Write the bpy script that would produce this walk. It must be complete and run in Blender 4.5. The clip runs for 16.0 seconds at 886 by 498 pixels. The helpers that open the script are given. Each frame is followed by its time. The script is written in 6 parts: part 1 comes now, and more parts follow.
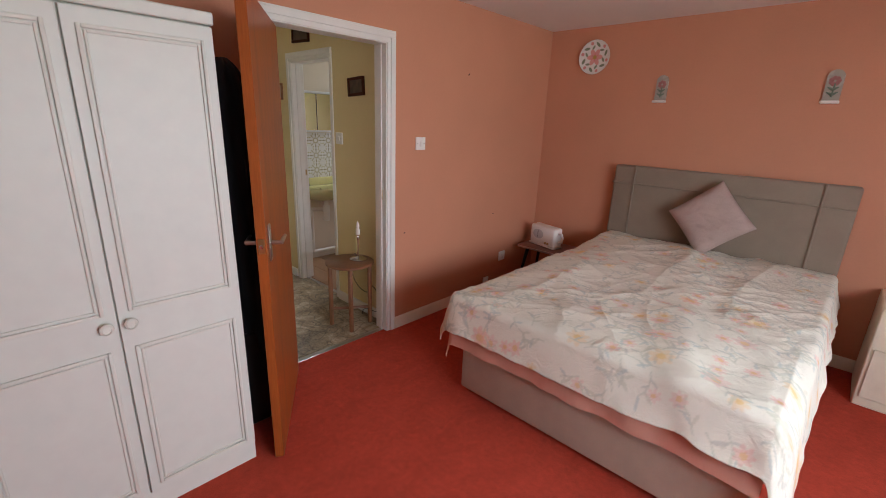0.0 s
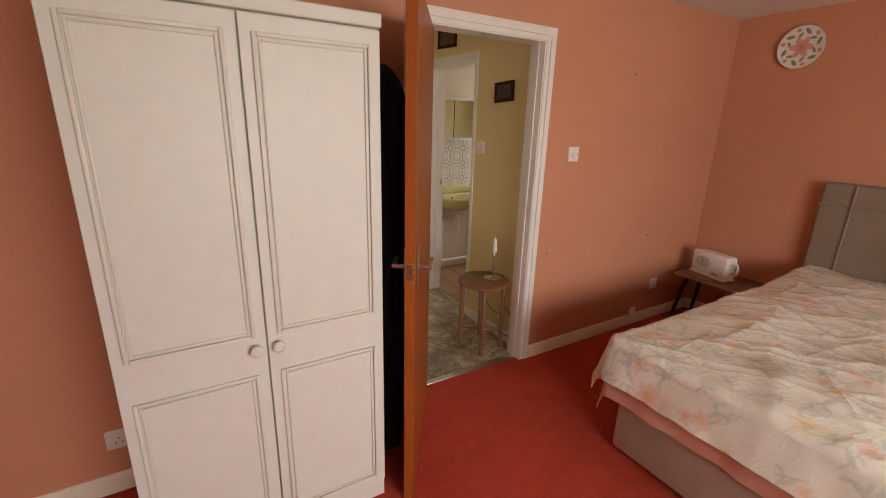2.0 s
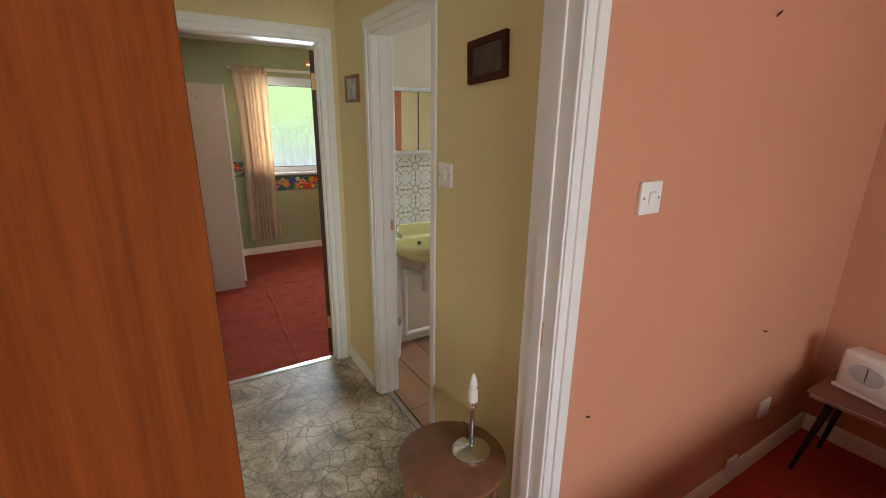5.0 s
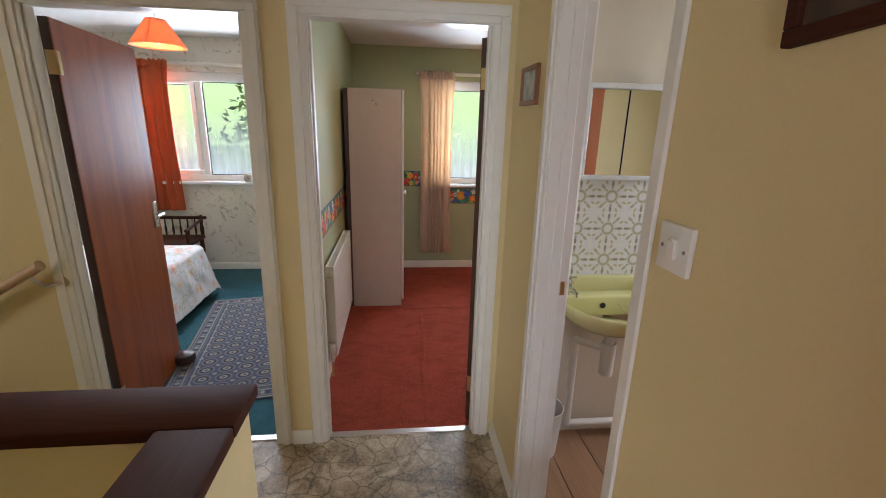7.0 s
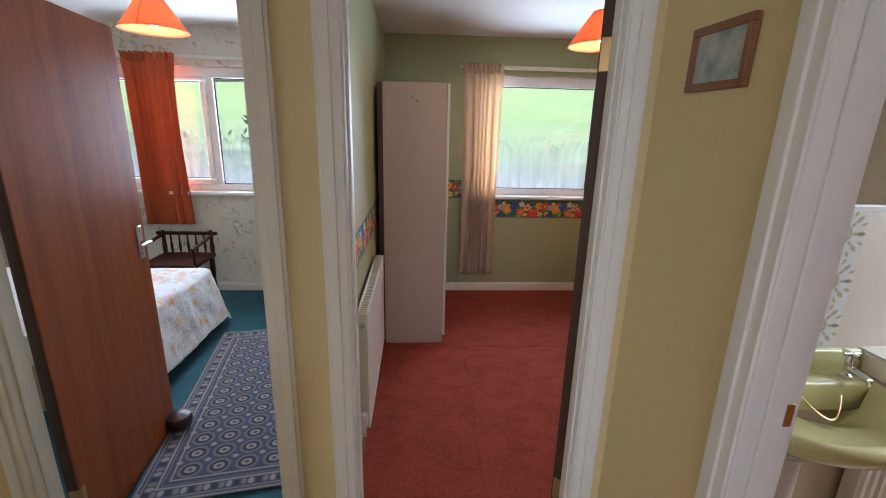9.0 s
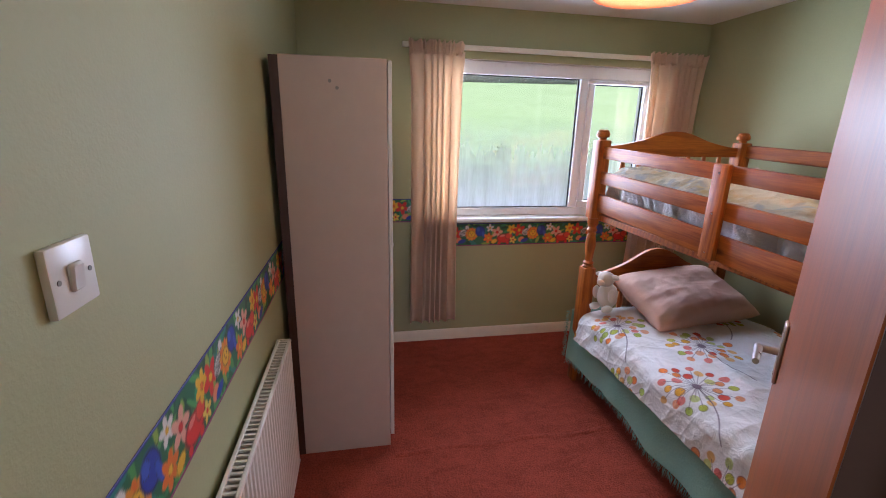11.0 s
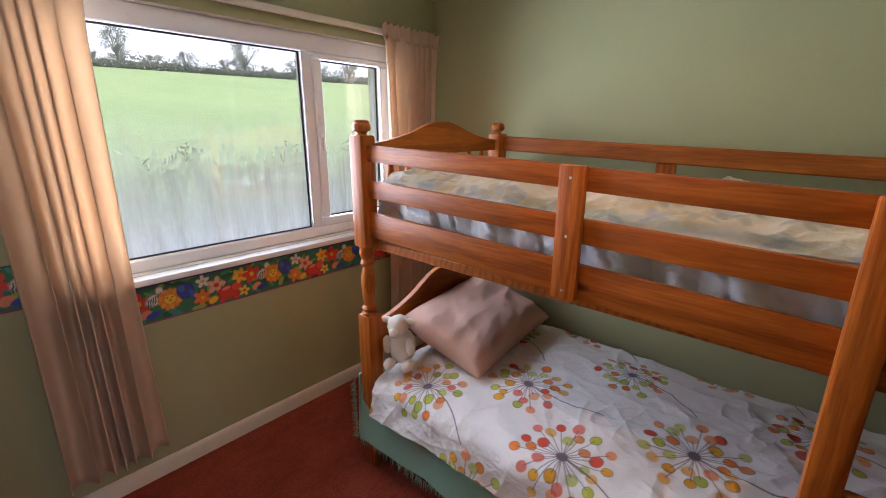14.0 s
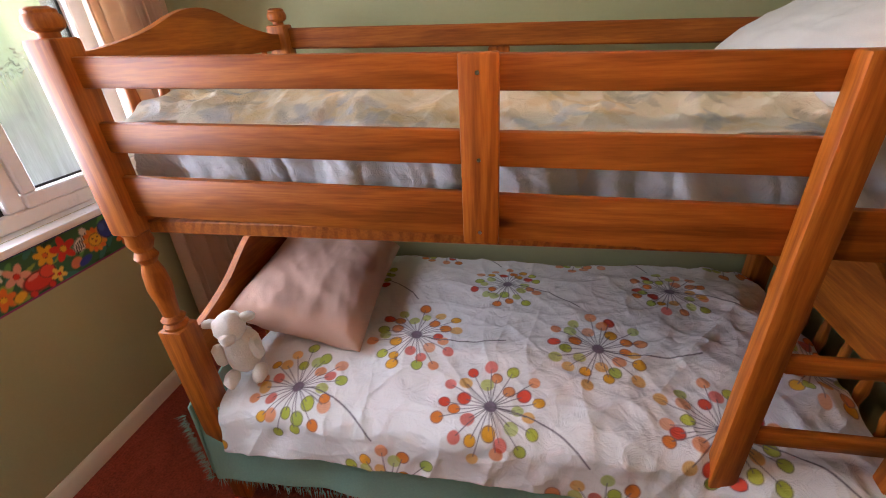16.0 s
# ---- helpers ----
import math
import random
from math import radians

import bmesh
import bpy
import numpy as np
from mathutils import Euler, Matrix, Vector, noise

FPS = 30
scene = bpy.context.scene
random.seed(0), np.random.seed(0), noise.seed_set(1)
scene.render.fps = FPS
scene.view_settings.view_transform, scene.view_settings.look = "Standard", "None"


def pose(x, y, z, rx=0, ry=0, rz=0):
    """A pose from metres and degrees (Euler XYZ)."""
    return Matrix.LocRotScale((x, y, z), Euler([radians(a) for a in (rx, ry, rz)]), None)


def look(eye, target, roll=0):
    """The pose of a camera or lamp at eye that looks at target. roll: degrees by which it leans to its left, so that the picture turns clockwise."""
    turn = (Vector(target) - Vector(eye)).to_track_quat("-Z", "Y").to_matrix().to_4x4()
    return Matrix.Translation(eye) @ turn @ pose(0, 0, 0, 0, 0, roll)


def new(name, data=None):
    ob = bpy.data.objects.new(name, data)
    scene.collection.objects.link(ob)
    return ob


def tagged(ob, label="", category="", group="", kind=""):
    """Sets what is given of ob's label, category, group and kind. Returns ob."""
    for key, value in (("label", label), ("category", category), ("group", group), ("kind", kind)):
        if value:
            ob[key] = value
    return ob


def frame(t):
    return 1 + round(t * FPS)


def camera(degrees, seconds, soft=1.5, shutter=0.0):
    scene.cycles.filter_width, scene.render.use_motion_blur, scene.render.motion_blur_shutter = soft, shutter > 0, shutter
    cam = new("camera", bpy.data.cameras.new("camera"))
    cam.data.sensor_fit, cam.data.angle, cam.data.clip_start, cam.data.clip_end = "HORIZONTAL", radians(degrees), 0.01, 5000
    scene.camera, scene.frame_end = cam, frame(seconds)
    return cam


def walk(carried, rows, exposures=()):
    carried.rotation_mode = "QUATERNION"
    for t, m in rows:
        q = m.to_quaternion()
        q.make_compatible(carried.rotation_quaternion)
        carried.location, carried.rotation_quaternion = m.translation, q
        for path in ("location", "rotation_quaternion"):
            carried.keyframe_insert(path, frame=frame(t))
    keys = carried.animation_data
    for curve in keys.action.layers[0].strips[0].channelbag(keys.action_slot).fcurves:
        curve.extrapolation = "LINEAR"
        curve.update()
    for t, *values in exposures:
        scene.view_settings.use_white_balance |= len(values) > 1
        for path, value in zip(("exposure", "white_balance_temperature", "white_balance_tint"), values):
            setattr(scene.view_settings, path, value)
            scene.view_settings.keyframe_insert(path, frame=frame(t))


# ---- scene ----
cam = camera(91.6, 16.0, soft=1.0)
PATH = [
    (0, (0.035, 0.005, 1.495), (-1.276, 1.403, 0.923), 2.2),
    (0.5, (0.02, -0.031, 1.493), (-1.425, 1.231, 0.929), 2.4),
    (1, (-0.019, -0.056, 1.491), (-1.582, 1.058, 0.929), 2.5),
    (1.5, (-0.114, -0.028, 1.47), (-1.742, 0.995, 0.92), 2.3),
    (2, (-0.303, 0.046, 1.507), (-1.939, 1.046, 0.938), 1.7),
    (2.5, (-0.465, 0.223, 1.499), (-2.105, 1.218, 0.935), 0.9),
    (3, (-0.637, 0.467, 1.511), (-2.271, 1.476, 0.952), 0.8),
    (3.5, (-0.873, 0.632, 1.515), (-2.494, 1.661, 0.956), 0.6),
    (3.7, (-0.983, 0.685, 1.527), (-2.596, 1.726, 0.969), 0.6),
    (5.8, (-1.787, 1.259, 1.504), (-3.519, 2.097, 0.958), 0.7),
    (6, (-1.86, 1.284, 1.509), (-3.628, 2.043, 0.964), 0.4),
    (6.5, (-2.051, 1.37, 1.517), (-3.921, 1.832, 0.977), 0.9),
    (7, (-2.193, 1.42, 1.526), (-4.108, 1.633, 0.989), 1.5),
    (7.5, (-2.359, 1.373, 1.516), (-4.286, 1.494, 0.993), 1.4),
    (8, (-2.537, 1.316, 1.511), (-4.467, 1.411, 0.994), 1.4),
    (8.2, (-2.58, 1.302, 1.504), (-4.51, 1.395, 0.987), 1.5),
    (10.3, (-3.582, 1.25, 1.553), (-5.488, 1.524, 1.014), 1.1),
    (10.5, (-3.688, 1.269, 1.542), (-5.592, 1.574, 1.008), 1.2),
    (11, (-3.92, 1.346, 1.552), (-5.812, 1.711, 1.017), 1.4),
    (11.5, (-4.115, 1.352, 1.546), (-5.961, 1.913, 1.017), 1.9),
    (12, (-4.316, 1.317, 1.534), (-6.054, 2.162, 1.021), 1.8),
    (12.5, (-4.415, 1.395, 1.522), (-6.111, 2.307, 0.982), 1.6),
    (13, (-4.526, 1.5, 1.517), (-6.175, 2.488, 0.966), 1.1),
    (13.5, (-4.663, 1.562, 1.523), (-6.18, 2.743, 0.969), 1.3),
    (14, (-4.83, 1.608, 1.541), (-6.109, 3.048, 1.002), 0.2),
    (14.5, (-4.931, 1.64, 1.556), (-5.934, 3.281, 1.007), 0.4),
    (15, (-4.976, 1.761, 1.534), (-5.892, 3.412, 0.872), -0.0),
    (15.5, (-5.063, 1.842, 1.528), (-5.812, 3.451, 0.605), -0.3),
    (16, (-5.231, 1.865, 1.509), (-5.61, 3.584, 0.559), -3.7),
]
LIGHT = [(0, -0.1, 6000, 12), (1.0, -0.1, 6500, 16), (2.0, -0.05, 7300, 16), (3.7, 0.2, 7300, 13), (6.0, 0.15, 5300, 3), (7.0, 0.2, 5900, 14), (8.2, 0.2, 5800, 14), (10.4, -0.05, 5300, 22), (11.2, 0.05, 5700, 25), (12.5, 0.1, 6400, 26), (14.0, -0.12, 6000, 22), (15.0, -0.12, 6000, 22), (16.0, 0.08, 6300, 25)]
walk(cam, [(t, look(eye, target, roll)) for t, eye, target, roll in PATH], LIGHT)

# ---- world and lights ----
world = bpy.data.worlds.new("sky")
scene.world = world
world.use_nodes = True
wn = world.node_tree
sky = wn.nodes.new("ShaderNodeTexSky")
sky.sky_type = 'NISHITA'
sky.sun_disc = False
sky.sun_elevation, sky.sun_rotation = radians(58), radians(-10)
sky.air_density, sky.dust_density = 1.0, 2.0
wn.nodes["Background"].inputs[1].default_value = 0.15
wn.links.new(sky.outputs[0], wn.nodes["Background"].inputs[0])

sun = new("sun", bpy.data.lights.new("sun", 'SUN'))
sun.data.energy, sun.data.angle, sun.data.color = 5.0, radians(20), (1, 0.97, 0.93)
sun.matrix_world = look((-4, 22, 36), (0, 0, 0))


def window_or_fill_light(name, m, w, h, watts, colour=(0.90, 0.95, 1.0), spread=170):
    """Area lamp: sky light that enters through a window's opening, or added fill light."""
    ob = new(name, bpy.data.lights.new(name, 'AREA'))
    ob.data.shape, ob.data.size, ob.data.size_y = 'RECTANGLE', w, h
    ob.data.energy, ob.data.color = watts, colour
    ob.data.spread = radians(spread)
    ob.matrix_world = m
    return ob


window_or_fill_light("daylight_bedroom", look((1.72, 1.1, 1.42), (0.72, 1.3, 1.02)), 2.2, 0.9, 60, spread=140)
window_or_fill_light("daylight_bunk_room", look((-6.936, 2.63, 1.48), (-5.9, 2.63, 1.48)), 1.6, 0.9, 44, (0.80, 0.91, 1.0), 130)
window_or_fill_light("daylight_blue_room", look((-6.936, -0.6, 1.48), (-5.9, -0.6, 1.48)), 1.55, 0.9, 55, (0.82, 0.92, 1.0), 140)
# Bathroom fill: lamp at an assumed window that stays out of view.
window_or_fill_light("daylight_bathroom", look((-3.65, 3.70, 1.5), (-3.5, 2.7, 0.9)), 0.6, 0.9, 15)
# Fill lamp added to brighten the stairwell; the wall behind has no window.
window_or_fill_light("daylight_stairs", look((-2.66, -2.0, 1.4), (-2.9, 0.5, 0.5)), 0.6, 1.3, 14, (1.0, 0.96, 0.88))


# ---- materials ----
class Mat:
    """A small builder round a node material."""

    def __init__(self, name, rough=0.6, metal=0.0):
        self.m = bpy.data.materials.new(name)
        self.m.use_nodes = True
        self.t = self.m.node_tree
        self.b = self.t.nodes["Principled BSDF"]
        self.b.inputs["Roughness"].default_value = rough
        self.b.inputs["Metallic"].default_value = metal
        self.pos = None

    def node(self, kind, **kw):
        n = self.t.nodes.new(kind)
        for k, v in kw.items():
            n.inputs[k].default_value = v
        return n

    def link(self, a, b):
        self.t.links.new(a, b)

    def coords(self, scale=(1, 1, 1)):
        c = self.t.nodes.new("ShaderNodeNewGeometry")
        mp = self.t.nodes.new("ShaderNodeMapping")
        mp.inputs["Scale"].default_value = scale
        self.link(c.outputs["Position"], mp.inputs["Vector"])
        return mp.outputs[0]

    def noise(self, scale, detail=4, stretch=(1, 1, 1), rough=0.55, warp=0.0):
        n = self.node("ShaderNodeTexNoise", Scale=scale, Detail=detail, Roughness=rough, Distortion=warp)
        self.link(self.coords(stretch), n.inputs["Vector"])
        return n.outputs["Fac"]

    def ramp(self, fac, *stops):
        r = self.t.nodes.new("ShaderNodeValToRGB")
        e = r.color_ramp.elements
        while len(e) < len(stops):
            e.new(0.5)
        for el, (p, c) in zip(e, stops):
            el.position, el.color = p, (*c, 1)
        self.link(fac, r.inputs[0])
        return r.outputs[0]

    def mix(self, fac, a, b, how='MIX'):
        n = self.t.nodes.new("ShaderNodeMix")
        n.data_type, n.blend_type = 'RGBA', how
        for v, i in ((fac, 0), (a, 6), (b, 7)):
            if isinstance(v, (int, float)):
                n.inputs[i].default_value = v
            elif isinstance(v, tuple):
                n.inputs[i].default_value = (*v, 1)
            else:
                self.link(v, n.inputs[i])
        return n.outputs[2]

    def colour(self, c):
        if isinstance(c, tuple):
            self.b.inputs["Base Color"].default_value = (*c, 1)
        else:
            self.link(c, self.b.inputs["Base Color"])
        return self

    def rough(self, fac, lo, hi):
        n = self.node("ShaderNodeMapRange")
        n.inputs["To Min"].default_value, n.inputs["To Max"].default_value = lo, hi
        self.link(fac, n.inputs[0])
        self.link(n.outputs[0], self.b.inputs["Roughness"])
        return self

    def bump(self, fac, strength, dist=0.01):
        n = self.node("ShaderNodeBump", Strength=strength, Distance=dist)
        self.link(fac, n.inputs["Height"])
        self.link(n.outputs[0], self.b.inputs["Normal"])
        return self


def dim(c, k):
    return tuple(min(1, v * k) for v in c)


def paint(name, c, rough=0.75, patch=0.06, bump=0.15):
    """Painted plaster: faint roller grain and broad worn patches."""
    m = Mat(name, rough)
    big = m.ramp(m.noise(1.1, 5), (0.35, dim(c, 1 - patch)), (0.65, dim(c, 1 + patch * 0.5)))
    m.colour(m.mix(0.12, big, m.ramp(m.noise(90, 2), (0.35, dim(c, 0.85)), (0.65, c))))
    m.bump(m.noise(160, 3), bump, 0.004)
    return m.m


def cloth(name, c, c2=None, rough=0.9, weave=600, bump=0.25, sheen=0.06):
    m = Mat(name, rough)
    c2 = c2 or dim(c, 0.8)
    m.colour(m.mix(0.35, m.ramp(m.noise(6, 4), (0.3, c2), (0.7, c)), m.ramp(m.noise(weave, 2), (0.3, dim(c, 0.75)), (0.7, c))))
    m.bump(m.noise(weave * 0.6, 2), bump, 0.002)
    m.b.inputs["Sheen Weight"].default_value = sheen
    return m.m


def let_light_through(mat, c, k=0.4):
    """Thin cloth: part of the light passes it."""
    t = mat.node_tree
    tr = t.nodes.new("ShaderNodeBsdfTranslucent")
    tr.inputs["Color"].default_value = (*c, 1)
    mx = t.nodes.new("ShaderNodeMixShader")
    mx.inputs[0].default_value = k
    t.links.new(t.nodes["Principled BSDF"].outputs[0], mx.inputs[1])
    t.links.new(tr.outputs[0], mx.inputs[2])
    t.links.new(mx.outputs[0], t.nodes["Material Output"].inputs[0])
    return mat


def carpet(name, c, tuft=260, wear=0.25):
    m = Mat(name, 1.0)
    worn = m.ramp(m.noise(1.6, 6, rough=0.65), (0.3, dim(c, 1 - wear)), (0.7, dim(c, 1 + wear * 0.7)))
    mid = m.mix(0.45, worn, m.ramp(m.noise(34, 5, rough=0.7), (0.32, dim(c, 0.55)), (0.68, dim(c, 1.4))))
    brushed = m.ramp(m.noise(9, 7, (1.0, 0.55, 1.0), 0.72, 0.6), (0.36, (0.55, 0.52, 0.50)), (0.58, (1.08, 1.08, 1.08)))
    mid = m.mix(min(1.0, wear * 2.4), mid, brushed, 'MULTIPLY')
    m.colour(m.mix(0.45, mid, m.ramp(m.noise(tuft, 3), (0.3, dim(c, 0.45)), (0.7, dim(c, 1.4)))))
    m.bump(m.noise(tuft, 3), 0.9, 0.012)
    m.b.inputs["Specular IOR Level"].default_value = 0.1
    return m.m


def wood(name, light, dark, axis=2, rough=0.35, ring=9, coat=0.12, knots=False, grain=0.45):
    """Stained timber with grain along one axis."""
    m = Mat(name, rough)
    st = [1.0, 1.0, 1.0]
    st[axis] = 0.06
    info = m.t.nodes.new("ShaderNodeObjectInfo")
    broad = m.noise(ring, 5, tuple(st), 0.6, 1.2)
    fine = m.noise(170, 3, tuple(st), 0.6)
    col = m.mix(grain, m.ramp(broad, (0.3, dark), (0.5, dim(light, 0.85)), (0.72, light)), m.ramp(fine, (0.35, dark), (0.65, light)))
    if knots:
        wv = m.t.nodes.new("ShaderNodeTexWave")
        wv.wave_type = 'RINGS'
        wv.rings_direction = 'XYZ'[axis]
        for key, val in (("Scale", 11.0), ("Distortion", 7.0), ("Detail", 3.0), ("Detail Scale", 0.9)):
            wv.inputs[key].default_value = val
        ws = [1.0, 1.0, 1.0]
        ws[axis] = 0.22
        m.link(m.coords(tuple(ws)), wv.inputs["Vector"])
        col = m.mix(0.5, col, m.ramp(wv.outputs["Fac"], (0.15, (0.52, 0.42, 0.36)), (0.55, (1, 1, 1))), 'MULTIPLY')
        kn = m.t.nodes.new("ShaderNodeTexVoronoi")
        kn.inputs["Scale"].default_value = 4.5
        ks = [1.0, 1.0, 1.0]
        ks[axis] = 0.45
        m.link(m.coords(tuple(ks)), kn.inputs["Vector"])
        col = m.mix(1.0, col, m.ramp(kn.outputs["Distance"], (0.03, (0.35, 0.25, 0.2)), (0.075, (1, 1, 1))), 'MULTIPLY')
    hsv = m.node("ShaderNodeHueSaturation")
    r = m.node("ShaderNodeMapRange")
    r.inputs["To Min"].default_value, r.inputs["To Max"].default_value = 0.88, 1.1
    m.link(info.outputs["Random"], r.inputs[0])
    m.link(r.outputs[0], hsv.inputs["Value"])
    m.link(col, hsv.inputs["Color"])
    m.colour(hsv.outputs[0])
    m.bump(fine, 0.05, 0.002)
    m.rough(broad, rough - 0.02, rough + 0.05)
    m.b.inputs["Coat Weight"].default_value = coat
    m.b.inputs["Specular IOR Level"].default_value = 0.5 if coat > 0.1 else 0.3 if coat else 0.1
    m.b.inputs["Coat Roughness"].default_value = 0.25
    return m.m


def printed(name, rough=0.9, weave=700, sheen=0.03, bump=0.2, crumple=0.0):
    """Cloth or paper that carries a print (the mesh's colour layer)."""
    m = Mat(name, rough)
    a = m.t.nodes.new("ShaderNodeVertexColor")
    a.layer_name = "print"
    m.colour(m.mix(0.14, a.outputs[0], m.ramp(m.noise(weave, 2), (0.3, (0.4, 0.4, 0.4)), (0.7, (0.9, 0.9, 0.9))), 'MULTIPLY'))
    m.bump(m.noise(weave * 0.5, 2), bump, 0.002)
    if crumple:
        fine = m.b.inputs["Normal"].links[0].from_node
        soft = m.node("ShaderNodeBump", Strength=crumple, Distance=0.012)
        m.link(m.noise(16, 6, rough=0.62, warp=1.6), soft.inputs["Height"])
        m.link(soft.outputs[0], fine.inputs["Normal"])
    m.b.inputs["Sheen Weight"].default_value = sheen
    return m.m


def plain(name, c, rough=0.4, metal=0.0, grime=0.12):
    m = Mat(name, rough, metal)
    n = m.noise(14, 5)
    m.colour(m.ramp(n, (0.3, dim(c, 1 - grime)), (0.7, c)))
    m.rough(n, max(0.04, rough - 0.06), rough + 0.1)
    return m.m


PINK = paint("pink_emulsion", (0.60, 0.265, 0.150), 0.7, 0.07)
YELLOW = paint("yellow_emulsion", (0.72, 0.585, 0.30), 0.6, 0.06)
GREEN = paint("pale_green_emulsion", (0.41, 0.415, 0.215), 0.7, 0.06)
BATH = paint("cream_bathroom_emulsion", (0.71, 0.63, 0.51), 0.6, 0.05)
CEILING = paint("ceiling_white", (0.80, 0.76, 0.70), 0.85, 0.05, 0.5)
RENDER = paint("outer_render", (0.75, 0.75, 0.72), 0.9, 0.1, 0.8)
TRIM = plain("cream_gloss_paint", (0.80, 0.73, 0.58), 0.32, 0, 0.06)
TRIM_C = plain("white_gloss_paint", (0.80, 0.77, 0.70), 0.32, 0, 0.05)
UPVC = plain("white_upvc", (0.85, 0.87, 0.88), 0.28, 0, 0.04)
CARPET_RED = carpet("red_carpet", (0.62, 0.080, 0.045), 300, 0.20)
CARPET_RUST = carpet("rust_carpet", (0.38, 0.076, 0.046), 120, 0.38)
CARPET_BLUE = carpet("blue_carpet", (0.07, 0.19, 0.24), 300, 0.2)
TEAK = wood("teak_veneer", (0.37, 0.092, 0.018), (0.17, 0.036, 0.008), 2, 0.36, 9, 0.01, grain=0.3)
PINE_X = wood("orange_pine_x", (0.52, 0.150, 0.014), (0.25, 0.050, 0.004), 0, 0.46, 16, 0.03, knots=True)
PINE_Y = wood("orange_pine_y", (0.52, 0.150, 0.014), (0.25, 0.050, 0.004), 1, 0.46, 16, 0.03, knots=True)
PINE_Z = wood("orange_pine_z", (0.52, 0.150, 0.014), (0.25, 0.050, 0.004), 2, 0.46, 16, 0.03, knots=True)
DARK_X = wood("dark_stained_wood", (0.070, 0.023, 0.012), (0.036, 0.011, 0.006), 0, 0.6, 8, 0)
DARK_Y = wood("dark_stained_wood_y", (0.070, 0.023, 0.012), (0.036, 0.011, 0.006), 1, 0.6, 8, 0)
STOOL = wood("brown_table_wood", (0.30, 0.13, 0.06), (0.17, 0.07, 0.03), 2, 0.4, 12)
BENCHTOP = wood("mahogany_laminate", (0.20, 0.075, 0.05), (0.11, 0.04, 0.03), 0, 0.3, 10)
WHITE_WARD = plain("white_wardrobe_paint", (0.70, 0.69, 0.61), 0.45, 0, 0.05)
CREAM_BEAD = plain("cream_bead_paint", (0.70, 0.67, 0.58), 0.4, 0, 0.05)
BEIGE_WARD = plain("beige_melamine", (0.50, 0.39, 0.30), 0.5, 0, 0.05)
BROWN_EDGE = plain("dark_brown_board", (0.06, 0.025, 0.015), 0.5)
TAUPE = cloth("taupe_upholstery", (0.30, 0.23, 0.165), weave=420)
DIVAN = cloth("beige_divan_fabric", (0.50, 0.40, 0.30), weave=420)
PINK_SHEET = cloth("pink_sheet", (0.70, 0.36, 0.26))
PILLOW = cloth("peach_pillowcase", (0.74, 0.47, 0.36))
CUSHION = cloth("mauve_cushion", (0.48, 0.35, 0.30), weave=130, bump=0.6)
CURTAIN = let_light_through(cloth("peach_curtain", (0.80, 0.60, 0.43), weave=300), (0.92, 0.74, 0.54), 0.34)
ORANGE_CURTAIN = let_light_through(cloth("rust_orange_curtain", (0.62, 0.13, 0.045), weave=300), (0.7, 0.17, 0.05), 0.12)
BLANKET = cloth("sea_green_blanket", (0.29, 0.55, 0.45), weave=160, bump=0.7)
PLUSH = cloth("white_plush", (0.86, 0.80, 0.71), weave=220, bump=1.0, sheen=0.6)
COAT = cloth("black_coat", (0.014, 0.013, 0.018), weave=300)
WHITE_LINEN = cloth("white_pillowcase", (0.78, 0.75, 0.70))
PRINT = printed("printed_cotton", crumple=0.55)
PAPER = printed("printed_border_paper", 0.55, 300, 0, 0.05)
RUG = printed("woven_rug", 1.0, 260, 0.2, 0.8)
GLAZE = printed("glazed_tile", 0.15, 60, 0, 0.02)
CHROME = plain("brushed_aluminium", (0.62, 0.60, 0.57), 0.28, 1.0)
BRASS = plain("brass", (0.62, 0.44, 0.2), 0.3, 1.0)
STEEL = plain("chrome", (0.75, 0.75, 0.75), 0.1, 1.0)
PLASTIC = plain("white_plastic", (0.80, 0.77, 0.70), 0.3, 0, 0.04)
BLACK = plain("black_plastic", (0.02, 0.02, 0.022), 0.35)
AVOCADO = plain("pale_yellow_ceramic", (0.66, 0.63, 0.31), 0.12, 0, 0.04)
RADIATOR = plain("radiator_enamel", (0.80, 0.76, 0.67), 0.35, 0, 0.06)
# Shade of slots and holes as a grey colour; screws and lettering share it.
GREY_SLOT_MARK = plain("grey_slot_shadow", (0.25, 0.23, 0.2), 0.6)
HEATER = plain("cream_cabinet_paint", (0.75, 0.66, 0.50), 0.45)


